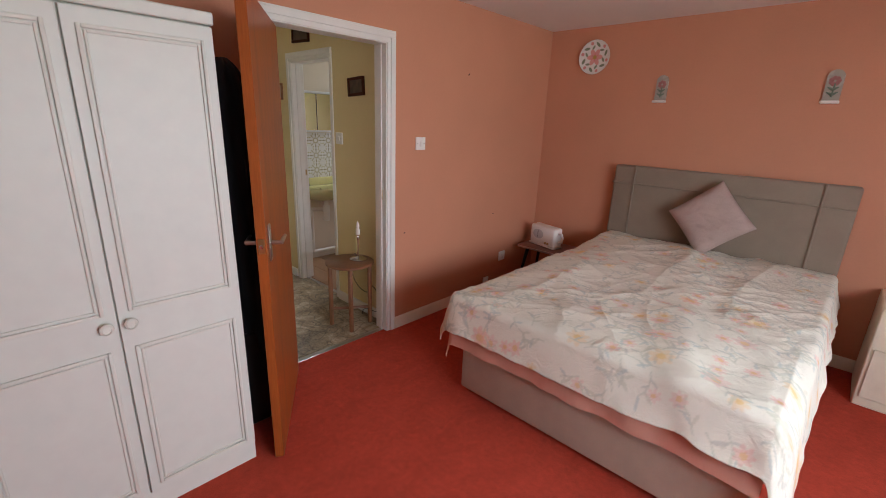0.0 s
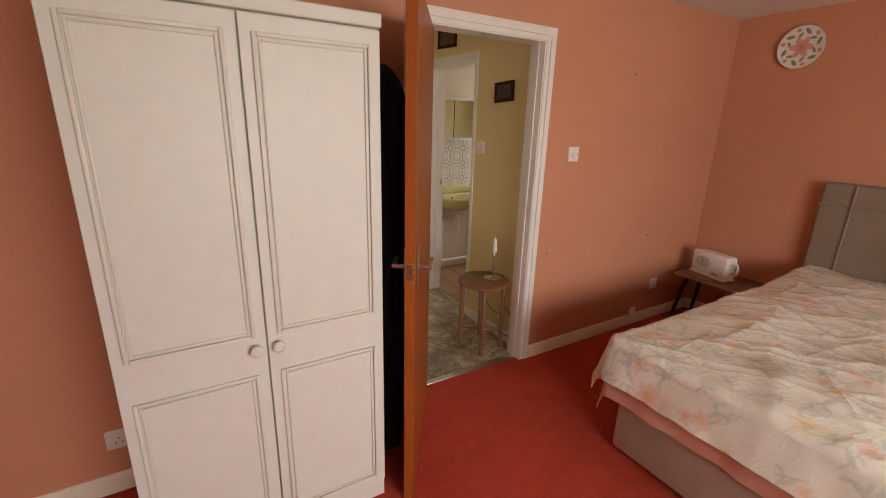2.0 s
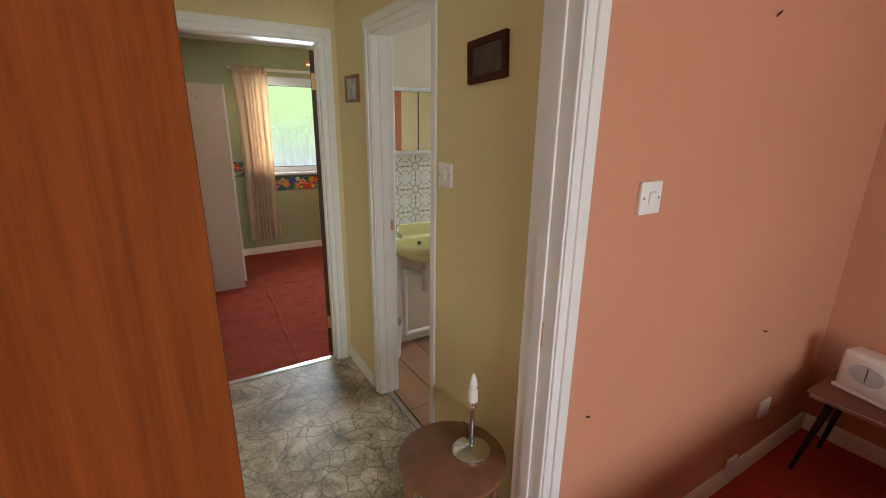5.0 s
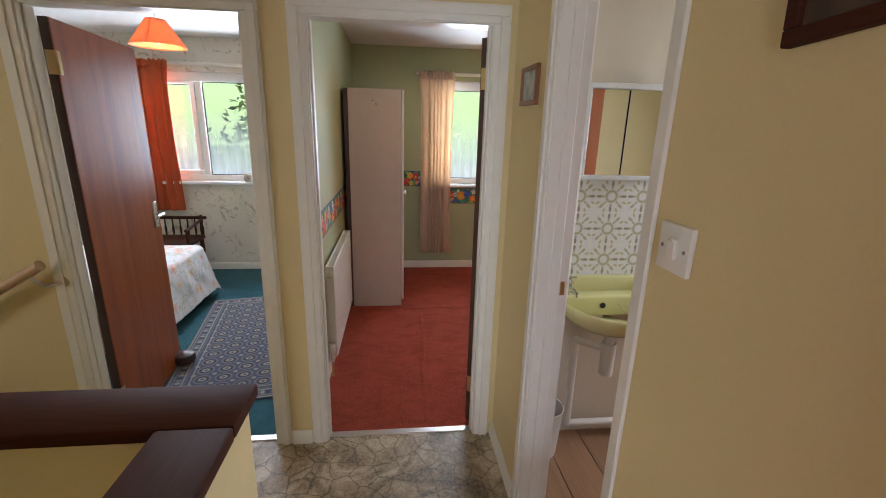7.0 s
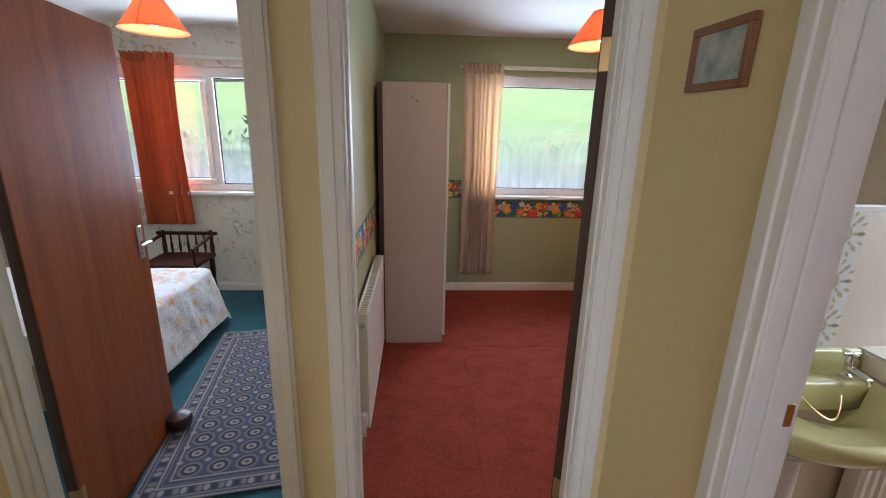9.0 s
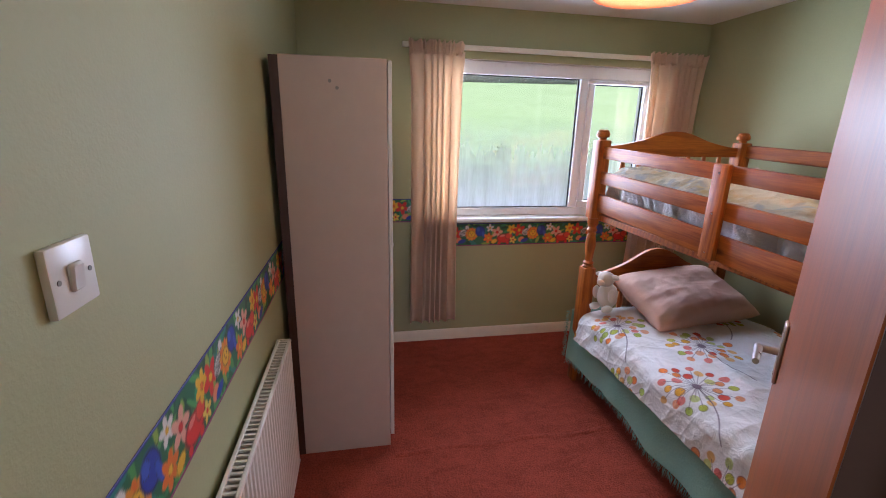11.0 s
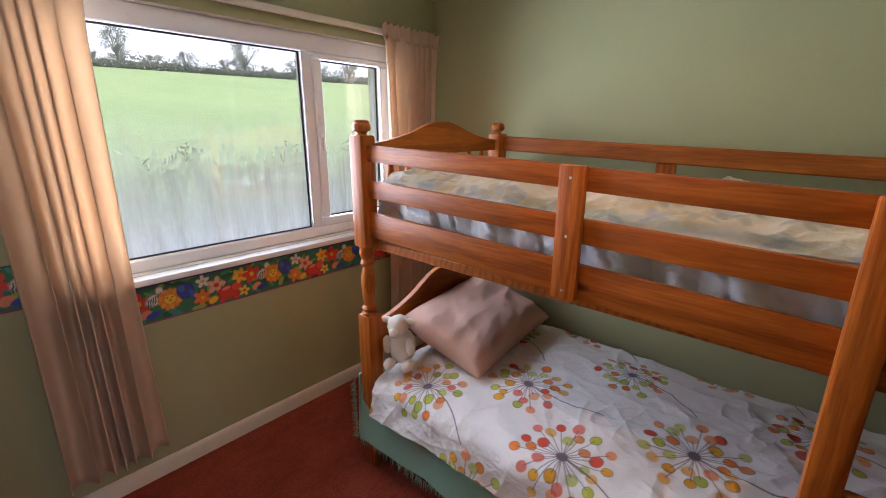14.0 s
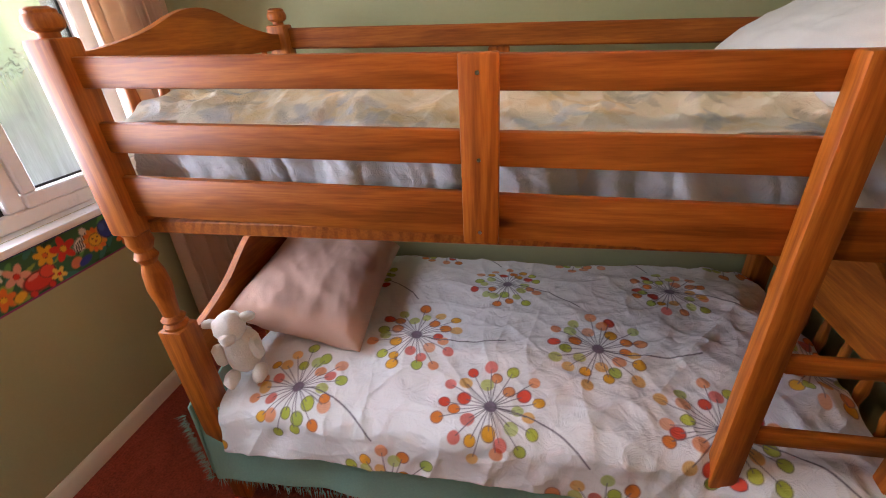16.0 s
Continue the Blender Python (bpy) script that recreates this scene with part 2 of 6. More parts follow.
def lino_material():
    m = Mat("stone_pattern_vinyl", 0.45)
    v = m.t.nodes.new("ShaderNodeTexVoronoi")
    v.feature = 'DISTANCE_TO_EDGE'
    v.inputs["Scale"].default_value = 11
    warp = m.t.nodes.new("ShaderNodeMix")
    warp.data_type = 'VECTOR'
    warp.inputs[0].default_value = 0.06
    nz = m.node("ShaderNodeTexNoise", Scale=7.0, Detail=6.0)
    pos = m.coords()
    m.link(pos, nz.inputs["Vector"])
    m.link(pos, warp.inputs[4])
    m.link(nz.outputs["Color"], warp.inputs[5])
    m.link(warp.outputs[1], v.inputs["Vector"])
    base = m.ramp(m.noise(5, 8, rough=0.7, warp=0.8), (0.38, (0.11, 0.068, 0.030)), (0.49, (0.31, 0.225, 0.125)), (0.63, (0.62, 0.52, 0.37)))
    veins = m.ramp(v.outputs["Distance"], (0.0, (0.10, 0.075, 0.04)), (0.05, (1, 1, 1)))
    col = m.mix(0.85, base, veins, 'MULTIPLY')
    m.colour(m.mix(0.25, col, m.ramp(m.noise(60, 4), (0.35, (0.12, 0.09, 0.05)), (0.65, (0.6, 0.55, 0.42)))))
    m.bump(v.outputs["Distance"], 0.1, 0.004)
    return m.m


def old_paper():
    m = Mat("faded_floral_wallpaper", 0.85)
    c = m.ramp(m.noise(3, 6), (0.35, (0.66, 0.62, 0.54)), (0.65, (0.74, 0.70, 0.62)))
    spots = m.ramp(m.noise(9, 3, warp=1.5), (0.56, (1, 1, 1)), (0.68, (0.55, 0.47, 0.42)))
    m.colour(m.mix(0.8, c, spots, 'MULTIPLY'))
    m.bump(m.noise(70, 3), 0.2, 0.004)
    return m.m


def glass_material():
    """Clear pane with condensation that runs down its lower part."""
    m = Mat("misted_glass")
    t = m.t
    t.nodes.remove(m.b)
    clear = t.nodes.new("ShaderNodeBsdfTransparent")
    gloss = t.nodes.new("ShaderNodeBsdfGlossy")
    gloss.inputs["Roughness"].default_value = 0.02
    fog = t.nodes.new("ShaderNodeBsdfTranslucent")
    fog.inputs["Color"].default_value = (0.90, 0.94, 0.99, 1)
    fres = t.nodes.new("ShaderNodeFresnel")
    geo = t.nodes.new("ShaderNodeNewGeometry")
    sep = t.nodes.new("ShaderNodeSeparateXYZ")
    t.links.new(geo.outputs["Position"], sep.inputs[0])
    h = m.node("ShaderNodeMapRange")
    h.inputs["From Min"].default_value, h.inputs["From Max"].default_value = 1.66, 1.0
    h.inputs["To Min"].default_value, h.inputs["To Max"].default_value = 0.03, 0.95
    t.links.new(sep.outputs[2], h.inputs[0])
    streak = m.noise(17, 6, (1, 1, 0.09), 0.75)
    sr = m.node("ShaderNodeMapRange")
    sr.inputs["From Min"].default_value, sr.inputs["From Max"].default_value = 0.3, 0.7
    sr.inputs["To Min"].default_value, sr.inputs["To Max"].default_value = 0.45, 1.0
    t.links.new(streak, sr.inputs[0])
    mul = t.nodes.new("ShaderNodeMath")
    mul.operation = 'MULTIPLY'
    t.links.new(h.outputs[0], mul.inputs[0])
    t.links.new(sr.outputs[0], mul.inputs[1])
    a = t.nodes.new("ShaderNodeMixShader")
    t.links.new(mul.outputs[0], a.inputs[0])
    t.links.new(clear.outputs[0], a.inputs[1])
    t.links.new(fog.outputs[0], a.inputs[2])
    b = t.nodes.new("ShaderNodeMixShader")
    t.links.new(fres.outputs[0], b.inputs[0])
    t.links.new(a.outputs[0], b.inputs[1])
    t.links.new(gloss.outputs[0], b.inputs[2])
    t.links.new(b.outputs[0], t.nodes["Material Output"].inputs[0])
    return m.m


def shade_material():
    m = Mat("orange_lampshade_cloth", 0.8)
    m.colour(m.ramp(m.noise(300, 2), (0.3, (0.78, 0.27, 0.13)), (0.7, (0.86, 0.34, 0.18))))
    tr = m.t.nodes.new("ShaderNodeBsdfTranslucent")
    tr.inputs["Color"].default_value = (0.92, 0.45, 0.22, 1)
    mx = m.t.nodes.new("ShaderNodeMixShader")
    mx.inputs[0].default_value = 0.4
    m.link(m.b.outputs[0], mx.inputs[1])
    m.link(tr.outputs[0], mx.inputs[2])
    m.link(mx.outputs[0], m.t.nodes["Material Output"].inputs[0])
    return m.m


def bulb_material():
    m = Mat("warm_bulb")
    m.b.inputs["Emission Color"].default_value = (1, 0.8, 0.5, 1)
    m.b.inputs["Emission Strength"].default_value = 22
    return m.m


def mirror_material():
    m = Mat("mirror", 0.02, 1.0)
    m.colour((0.88, 0.9, 0.88))
    return m.m


def foliage(name, a, b, c):
    m = Mat(name, 0.6)
    g = m.t.nodes.new("ShaderNodeNewGeometry")
    m.colour(m.ramp(g.outputs["Random Per Island"], (0.1, a), (0.55, b), (0.95, c)))
    return m.m


def grass_material():
    m = Mat("grass", 0.95)
    near = m.ramp(m.noise(0.8, 6, rough=0.7), (0.3, (0.30, 0.42, 0.15)), (0.7, (0.42, 0.56, 0.23)))
    m.colour(m.mix(0.35, near, m.ramp(m.noise(0.05, 4), (0.35, (0.31, 0.45, 0.16)), (0.65, (0.43, 0.57, 0.24)))))
    m.bump(m.noise(5, 4), 0.5, 0.1)
    return m.m


LINO, OLD_PAPER, GLASS, SHADE, BULB, MIRROR = lino_material(), old_paper(), glass_material(), shade_material(), bulb_material(), mirror_material()
LAMINATE = wood("oak_laminate", (0.36, 0.20, 0.105), (0.22, 0.115, 0.056), 0, 0.35, 12)
GRASS = grass_material()
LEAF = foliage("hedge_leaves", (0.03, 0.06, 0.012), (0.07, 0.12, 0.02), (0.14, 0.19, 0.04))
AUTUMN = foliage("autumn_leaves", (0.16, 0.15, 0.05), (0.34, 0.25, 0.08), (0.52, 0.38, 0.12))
# Pale grey-green: the haze of distance is put into these leaf colours.
HAZED_LEAF = foliage("hazed_far_leaves", (0.34, 0.36, 0.32), (0.42, 0.42, 0.37), (0.50, 0.43, 0.35))
BARK = plain("bark", (0.30, 0.28, 0.25), 0.9)


# ---- geometry helpers ----
def box(bm, a, b, bevel=0.0, seg=1, m=None):
    x0, y0, z0 = (min(p, q) for p, q in zip(a, b))
    x1, y1, z1 = (max(p, q) for p, q in zip(a, b))
    mat = Matrix.Translation(((x0 + x1) / 2, (y0 + y1) / 2, (z0 + z1) / 2)) @ Matrix.Diagonal((x1 - x0, y1 - y0, z1 - z0, 1))
    if m is not None:
        mat = m @ mat
    r = bmesh.ops.create_cube(bm, size=1, matrix=mat)
    if bevel > 0:
        es = list({e for v in r["verts"] for e in v.link_edges})
        bmesh.ops.bevel(bm, geom=es, offset=bevel, segments=seg, affect='EDGES', profile=0.5, clamp_overlap=True)
    return bm


def boxed(a, b, bevel=0.003, seg=1, m=None):
    return box(bmesh.new(), a, b, bevel, seg, m)


def rod(bm, p, q, r, r2=None, n=14, cap=True):
    p, q = Vector(p), Vector(q)
    d = q - p
    m = Matrix.Translation((p + q) / 2) @ d.to_track_quat('Z', 'Y').to_matrix().to_4x4()
    bmesh.ops.create_cone(bm, cap_ends=cap, segments=n, radius1=r, radius2=r if r2 is None else r2, depth=d.length, matrix=m)
    return bm


def lathe(bm, profile, centre, n=20, axis='z'):
    """Turned shape: profile of (radius, height) pairs about an upright axis through centre."""
    cx, cy, cz = centre
    rings = []
    for r, h in profile:
        ring = []
        for i in range(n):
            a = 2 * math.pi * i / n
            c, s = r * math.cos(a), r * math.sin(a)
            ring.append(bm.verts.new((cx + c, cy + s, cz + h) if axis == 'z' else (cx + h, cy + c, cz + s)))
        rings.append(ring)
    for a, b in zip(rings, rings[1:]):
        for i in range(n):
            bm.faces.new((a[i], a[(i + 1) % n], b[(i + 1) % n], b[i]))
    for ring in (rings[0], rings[-1]):
        bm.faces.new(ring)
    bmesh.ops.recalc_face_normals(bm, faces=bm.faces[:])
    return bm


def finish(name, bm, mats, smooth=False):
    me = bpy.data.meshes.new(name)
    bmesh.ops.recalc_face_normals(bm, faces=bm.faces[:])
    bm.to_mesh(me)
    bm.free()
    for m in mats if isinstance(mats, (list, tuple)) else [mats]:
        me.materials.append(m)
    if smooth:
        me.shade_smooth()
        me.set_sharp_from_angle(angle=radians(40))
    return me


def part(name, bm, mat, parent, label="", smooth=True):
    """One mesh under a thing or a part."""
    ob = new(name, finish(name, bm, mat, smooth))
    ob.parent = parent
    if label:
        tagged(ob, label)
    return ob


def thing(name, label, category, m=None, group="", kind=""):
    ob = new(name)
    ob.empty_display_size = 0.1
    if m is not None:
        ob.matrix_world = m
    return tagged(ob, label, category, group, kind)


def solid(name, bm, mat, label, category="", kind="", group="", smooth=True):
    return tagged(new(name, finish(name, bm, mat, smooth)), label, category, group, kind)


def sheet(name, P, mat, parent=None, colours=None, thick=0.0, wrap=False):
    """A smooth grid mesh from an array of places (nu, nv, 3), with a printed colour layer if given."""
    nu, nv = P.shape[:2]
    idx = np.arange(nu * nv).reshape(nu, nv)
    f = np.stack([idx[:-1, :-1], idx[1:, :-1], idx[1:, 1:], idx[:-1, 1:]], -1).reshape(-1, 4)
    me = bpy.data.meshes.new(name)
    me.from_pydata(P.reshape(-1, 3).tolist(), [], f.tolist())
    if colours is not None:
        at = me.color_attributes.new("print", 'FLOAT_COLOR', 'POINT')
        at.data.foreach_set("color", np.concatenate([colours, np.ones((nu, nv, 1))], -1).astype(np.float32).ravel())
    me.materials.append(mat)
    me.shade_smooth()
    ob = new(name, me)
    ob.parent = parent
    if thick:
        s = ob.modifiers.new("thickness", 'SOLIDIFY')
        s.thickness, s.offset = thick, -1
    return ob


def ripple(u, v, seed, scale, n=9, along=None, spread=3.2):
    """Smooth random folds over two flat coordinates, about -1 to 1."""
    rng = np.random.default_rng(seed)
    out = np.zeros_like(u)
    for i in range(n):
        a = rng.uniform(0, spread) if along is None else along + rng.normal(0, 0.3)
        k = scale * rng.uniform(0.6, 2.2)
        ph = rng.uniform(0, 6.28)
        w = 0.5 * np.sin(u * scale * 0.4 * rng.uniform(0.5, 1.5) + ph * 2) + 0.5 * np.sin(v * scale * 0.4 + ph * 3)
        out += np.sin((u * math.cos(a) + v * math.sin(a)) * k + ph + 1.6 * w) / (k / scale)
    return out / n * 1.6


def crease(u, v, seed, scale, n=7, along=None, sharp=2.5):
    """Narrow raised creases, 0 to about 1, as in slept-on cotton."""
    rng = np.random.default_rng(seed)
    out = np.zeros_like(u)
    for i in range(n):
        a = rng.uniform(0, 3.2) if along is None else along + rng.normal(0, 0.35)
        k = scale * rng.uniform(0.6, 1.6)
        ph = rng.uniform(0, 6.28)
        w = np.sin(u * scale * 0.35 + ph * 2) + np.sin(v * scale * 0.3 + ph * 3)
        mask = 0.5 + 0.5 * np.sin(u * scale * 0.23 * rng.uniform(0.5, 1.5) + ph) * np.sin(v * scale * 0.27 + ph * 2)
        out += mask * (1 - np.abs(np.sin(((u * math.cos(a) + v * math.sin(a)) * k + ph + 1.3 * w) / 2))) ** sharp
    return out / n * 2.2


def stroke(col, U, V, x0, y0, x1, y1, r, c, soft=0.0015):
    m = (U > min(x0, x1) - r * 2) & (U < max(x0, x1) + r * 2) & (V > min(y0, y1) - r * 2) & (V < max(y0, y1) + r * 2)
    if not m.any():
        return
    u, v = U[m], V[m]
    dx, dy = x1 - x0, y1 - y0
    t = np.clip(((u - x0) * dx + (v - y0) * dy) / (dx * dx + dy * dy + 1e-12), 0, 1)
    d = np.hypot(u - x0 - t * dx, v - y0 - t * dy)
    k = np.clip((r - d) / soft + 0.5, 0, 1)[:, None]
    col[m] = col[m] * (1 - k) + np.array(c) * k


def dot(col, U, V, x, y, rx, ry, c, rim=None, ang=0.0, alpha=1.0):
    R = max(rx, ry) * 1.3
    m = (abs(U - x) < R) & (abs(V - y) < R)
    if not m.any():
        return
    u, v = U[m] - x, V[m] - y
    ca, sa = math.cos(ang), math.sin(ang)
    d = np.hypot((u * ca + v * sa) / rx, (-u * sa + v * ca) / ry)
    k = (np.clip((1 - d) * 5 + 0.5, 0, 1) * alpha)[:, None]
    out = col[m] * (1 - k) + np.array(c) * k
    if rim is not None:
        k2 = np.clip(1 - abs(d - 0.93) * 9, 0, 1)[:, None] * 0.8
        out = out * (1 - k2) + np.array(rim) * k2
    col[m] = out


# ---- the building ----
H_A, H = 2.285, 2.31


def wall(name, axis, c0, c1, a0, a1, z0, z1, holes, lo, hi, label):
    """A wall that stands across an axis between c0 and c1 and runs from a0 to a1; holes are (a0, a1, z0, z1); lo and hi are the finishes of its two sides."""
    bm = bmesh.new()
    cuts = sorted({a0, a1, *[h[0] for h in holes], *[h[1] for h in holes]})

    def put(p, q, r, s):
        if axis == 'x':
            box(bm, (c0, p, r), (c1, q, s))
        else:
            box(bm, (p, c0, r), (q, c1, s))
    for p, q in zip(cuts, cuts[1:]):
        hs = [h for h in holes if h[0] <= p + 1e-6 and h[1] >= q - 1e-6]
        if not hs:
            put(p, q, z0, z1)
        for h in hs:
            if h[2] > z0:
                put(p, q, z0, h[2])
            if h[3] < z1:
                put(p, q, h[3], z1)
    bmesh.ops.recalc_face_normals(bm, faces=bm.faces[:])
    i = 0 if axis == 'x' else 1
    for f in bm.faces:
        f.material_index = 1 if f.normal[i] > 0.5 else 0
    return solid(name, bm, [lo, hi], label, "wall", "structure", smooth=False)


DOOR_A, DOOR_B, DOOR_C, DOOR_D = (1.045, 1.816), (0.06, 0.825), (1.078, 1.805), (-3.555, -2.985)
TOP = 1.93


def hole(d):
    """The rough opening round a door lining."""
    return (d[0] - 0.022, d[1] + 0.022, -0.21, TOP + 0.022)


WIN_C, WIN_B = (1.76, 3.50, 0.95, 2.0), (-1.45, 0.25, 0.95, 2.0)

wall("wall_bedroom_door", 'x', -2.315, -2.205, -2.1, 3.72, -2.6, H + 0.1, [hole(DOOR_A)], YELLOW, PINK, "partition wall, salmon pink on the bedroom side and yellow on the landing side")
wall("wall_bedroom_headboard", 'y', 3.72, 3.92, -2.315, 2.1, 0, H_A + 0.1, [], PINK, RENDER, "salmon pink painted bedroom wall behind the bed")
wall("wall_bedroom_rear", 'y', -1.5, -1.3, -2.205, 2.1, 0, H_A + 0.1, [], RENDER, PINK, "plain salmon pink bedroom wall")
wall("wall_bedroom_window", 'x', 1.9, 2.1, -1.3, 3.72, 0, H_A + 0.1, [(-0.4, 1.9, 0.9, 2.1)], PINK, RENDER, "salmon pink outer wall with a wide window opening")
wall("wall_landing_bathroom", 'y', 1.91, 2.01, -4.07, -2.315, 0, H + 0.1, [(DOOR_D[0] - 0.022, DOOR_D[1] + 0.022, 0, 1.927)], YELLOW, BATH, "yellow landing wall with the bathroom doorway")
wall("wall_landing_bedrooms", 'x', -4.15, -4.07, -2.5, 3.72, -2.6, H + 0.1, [hole(DOOR_B), hole(DOOR_C)], GREEN, YELLOW, "yellow landing wall with the doorways of two bedrooms")
wall("wall_stairs_rear", 'y', -2.2, -2.1, -4.07, -2.205, -2.6, H + 0.1, [], RENDER, YELLOW, "plain yellow wall closing the stairwell")
wall("wall_between_bedrooms", 'y', 0.885, 0.985, -6.88, -4.15, 0, H + 0.1, [], OLD_PAPER, GREEN, "partition between the blue room and the pale green bunk room")
wall("wall_windows", 'x', -7.16, -6.88, -2.7, 4.0, -2.7, H + 0.3, [(WIN_C[0], WIN_C[1], WIN_C[2], WIN_C[3]), WIN_B], RENDER, GREEN, "pale green outer wall with two windows")
wall("wall_bunk_side", 'y', 3.82, 4.0, -6.88, -4.07, -2.7, H + 0.3, [], GREEN, RENDER, "pale green wall beside the bunk bed")
# The opening here is assumed and unseen, added for the bathroom fill lamp.
wall("wall_bathroom_window", 'y', 3.72, 3.9, -4.07, -2.315, 0, H + 0.1, [(-3.95, -3.35, 1.05, 1.95)], BATH, RENDER, "cream bathroom wall with an assumed, unseen window opening")
wall("wall_blue_room_side", 'y', -2.7, -2.5, -6.88, -4.07, -2.7, H + 0.3, [], RENDER, OLD_PAPER, "papered side wall of the blue room")
wall("wallpaper_blue_room", 'x', -6.884, -6.876, -2.5, 0.885, 0.0, H, [WIN_B], OLD_PAPER, OLD_PAPER, "faded floral wallpaper under and round the window")


def slab(name, x0, x1, y0, y1, z0, z1, mat, label, cat):
    return solid(name, boxed((x0, y0, z0), (x1, y1, z1), 0), mat, label, cat, "structure", smooth=False)


slab("floor_bedroom", -2.26, 1.9, -1.3, 3.72, -0.2, 0.0, CARPET_RED, "worn red bedroom carpet", "floor")
slab("floor_bunk_room", -6.88, -4.11, 0.985, 3.82, -0.2, 0.0, CARPET_RUST, "thick rust-red carpet with lifted seams", "floor")
slab("floor_blue_room", -6.88, -4.11, -2.5, 0.885, -0.2, 0.0, CARPET_BLUE, "flat blue-green bedroom carpet", "floor")
fl = bmesh.new()
box(fl, (-4.11, -0.1, -0.2), (-3.01, 1.96, 0.0))
box(fl, (-3.01, 0.95, -0.2), (-2.26, 1.96, 0.0))
solid("floor_landing", fl, LINO, "beige stone-pattern vinyl on the landing", "floor", "structure", smooth=False)
slab("floor_bathroom_base", -4.07, -2.315, 1.96, 3.72, -0.2, -0.012, DARK_X, "dark underlay below the bathroom boards", "floor")
slab("bathroom_wall_lining", -4.07, -4.065, 2.012, 3.72, 0, H, BATH, "cream painted wall behind the wash basin", "wall")
slab("floor_stairwell", -4.07, -2.315, -2.1, 0.95, -2.6, -2.5, LINO, "plain floor at the foot of the stairs", "floor")
slab("ceiling_bedroom", -2.205, 1.9, -1.3, 3.72, H_A, H_A + 0.1, CEILING, "white bedroom ceiling", "ceiling")
slab("ceiling_landing", -4.07, -2.315, -2.1, 1.91, H, H + 0.1, CEILING, "white landing ceiling", "ceiling")
slab("ceiling_bathroom", -4.07, -2.315, 2.01, 3.72, H, H + 0.1, CEILING, "white bathroom ceiling", "ceiling")
slab("ceiling_bunk_room", -6.88, -4.15, 0.985, 3.82, H, H + 0.1, CEILING, "white bunk room ceiling", "ceiling")
slab("ceiling_blue_room", -6.88, -4.15, -2.5, 0.885, H, H + 0.1, CEILING, "white blue-room ceiling", "ceiling")


def moulding(bm, along, a0, a1, face, side, z0, z1, d=0.016):
    """A skirting board with a rounded top edge, on a wall's face, standing out to the given side."""
    pts = [(0, z0), (d, z0), (d, z1 - 0.02), (d * 0.75, z1 - 0.008), (d * 0.35, z1), (0, z1)]
    rings = []
    for a in (a0, a1):
        ring = []
        for o, z in pts:
            c = face + side * o
            ring.append(bm.verts.new((c, a, z) if along == 'y' else (a, c, z)))
        rings.append(ring)
    n = len(pts)
    for i in range(n):
        bm.faces.new((rings[0][i], rings[0][(i + 1) % n], rings[1][(i + 1) % n], rings[1][i]))
    bm.faces.new(rings[0])
    bm.faces.new(list(reversed(rings[1])))


def skirting(name, runs, mat, label, h):
    bm = bmesh.new()
    for along, a0, a1, face, side in runs:
        moulding(bm, along, a0, a1, face, side, 0.0, h)
    solid(name, bm, mat, label, "baseboard", "structure")


skirting("baseboard_bedroom", [('y', 1.885, 3.72, -2.205, 1), ('y', -1.3, 0.965, -2.205, 1), ('x', -2.19, 1.9, 3.72, -1), ('x', -2.19, 1.9, -1.3, 1)], TRIM, "cream gloss baseboard round the pink bedroom", 0.085)
skirting("baseboard_bunk_room", [('y', 1.0, 3.82, -6.88, 1), ('x', -6.86, -4.15, 0.985, 1), ('x', -6.86, -4.15, 3.82, -1), ('y', 1.90, 3.82, -4.15, -1)], TRIM, "cream gloss baseboard round the bunk room", 0.08)
skirting("baseboard_blue_room", [('y', -2.5, 0.885, -6.876, 1), ('x', -6.86, -4.15, 0.885, -1)], TRIM_C, "white baseboard in the blue room", 0.075)
skirting("baseboard_landing", [('x', -4.07, -3.655, 1.91, -1), ('x', -2.94, -2.315, 1.91, -1), ('y', 0.905, 1.0, -4.07, 1), ('y', -0.1, -0.02, -4.07, 1)], TRIM_C, "white baseboard on the landing", 0.07)


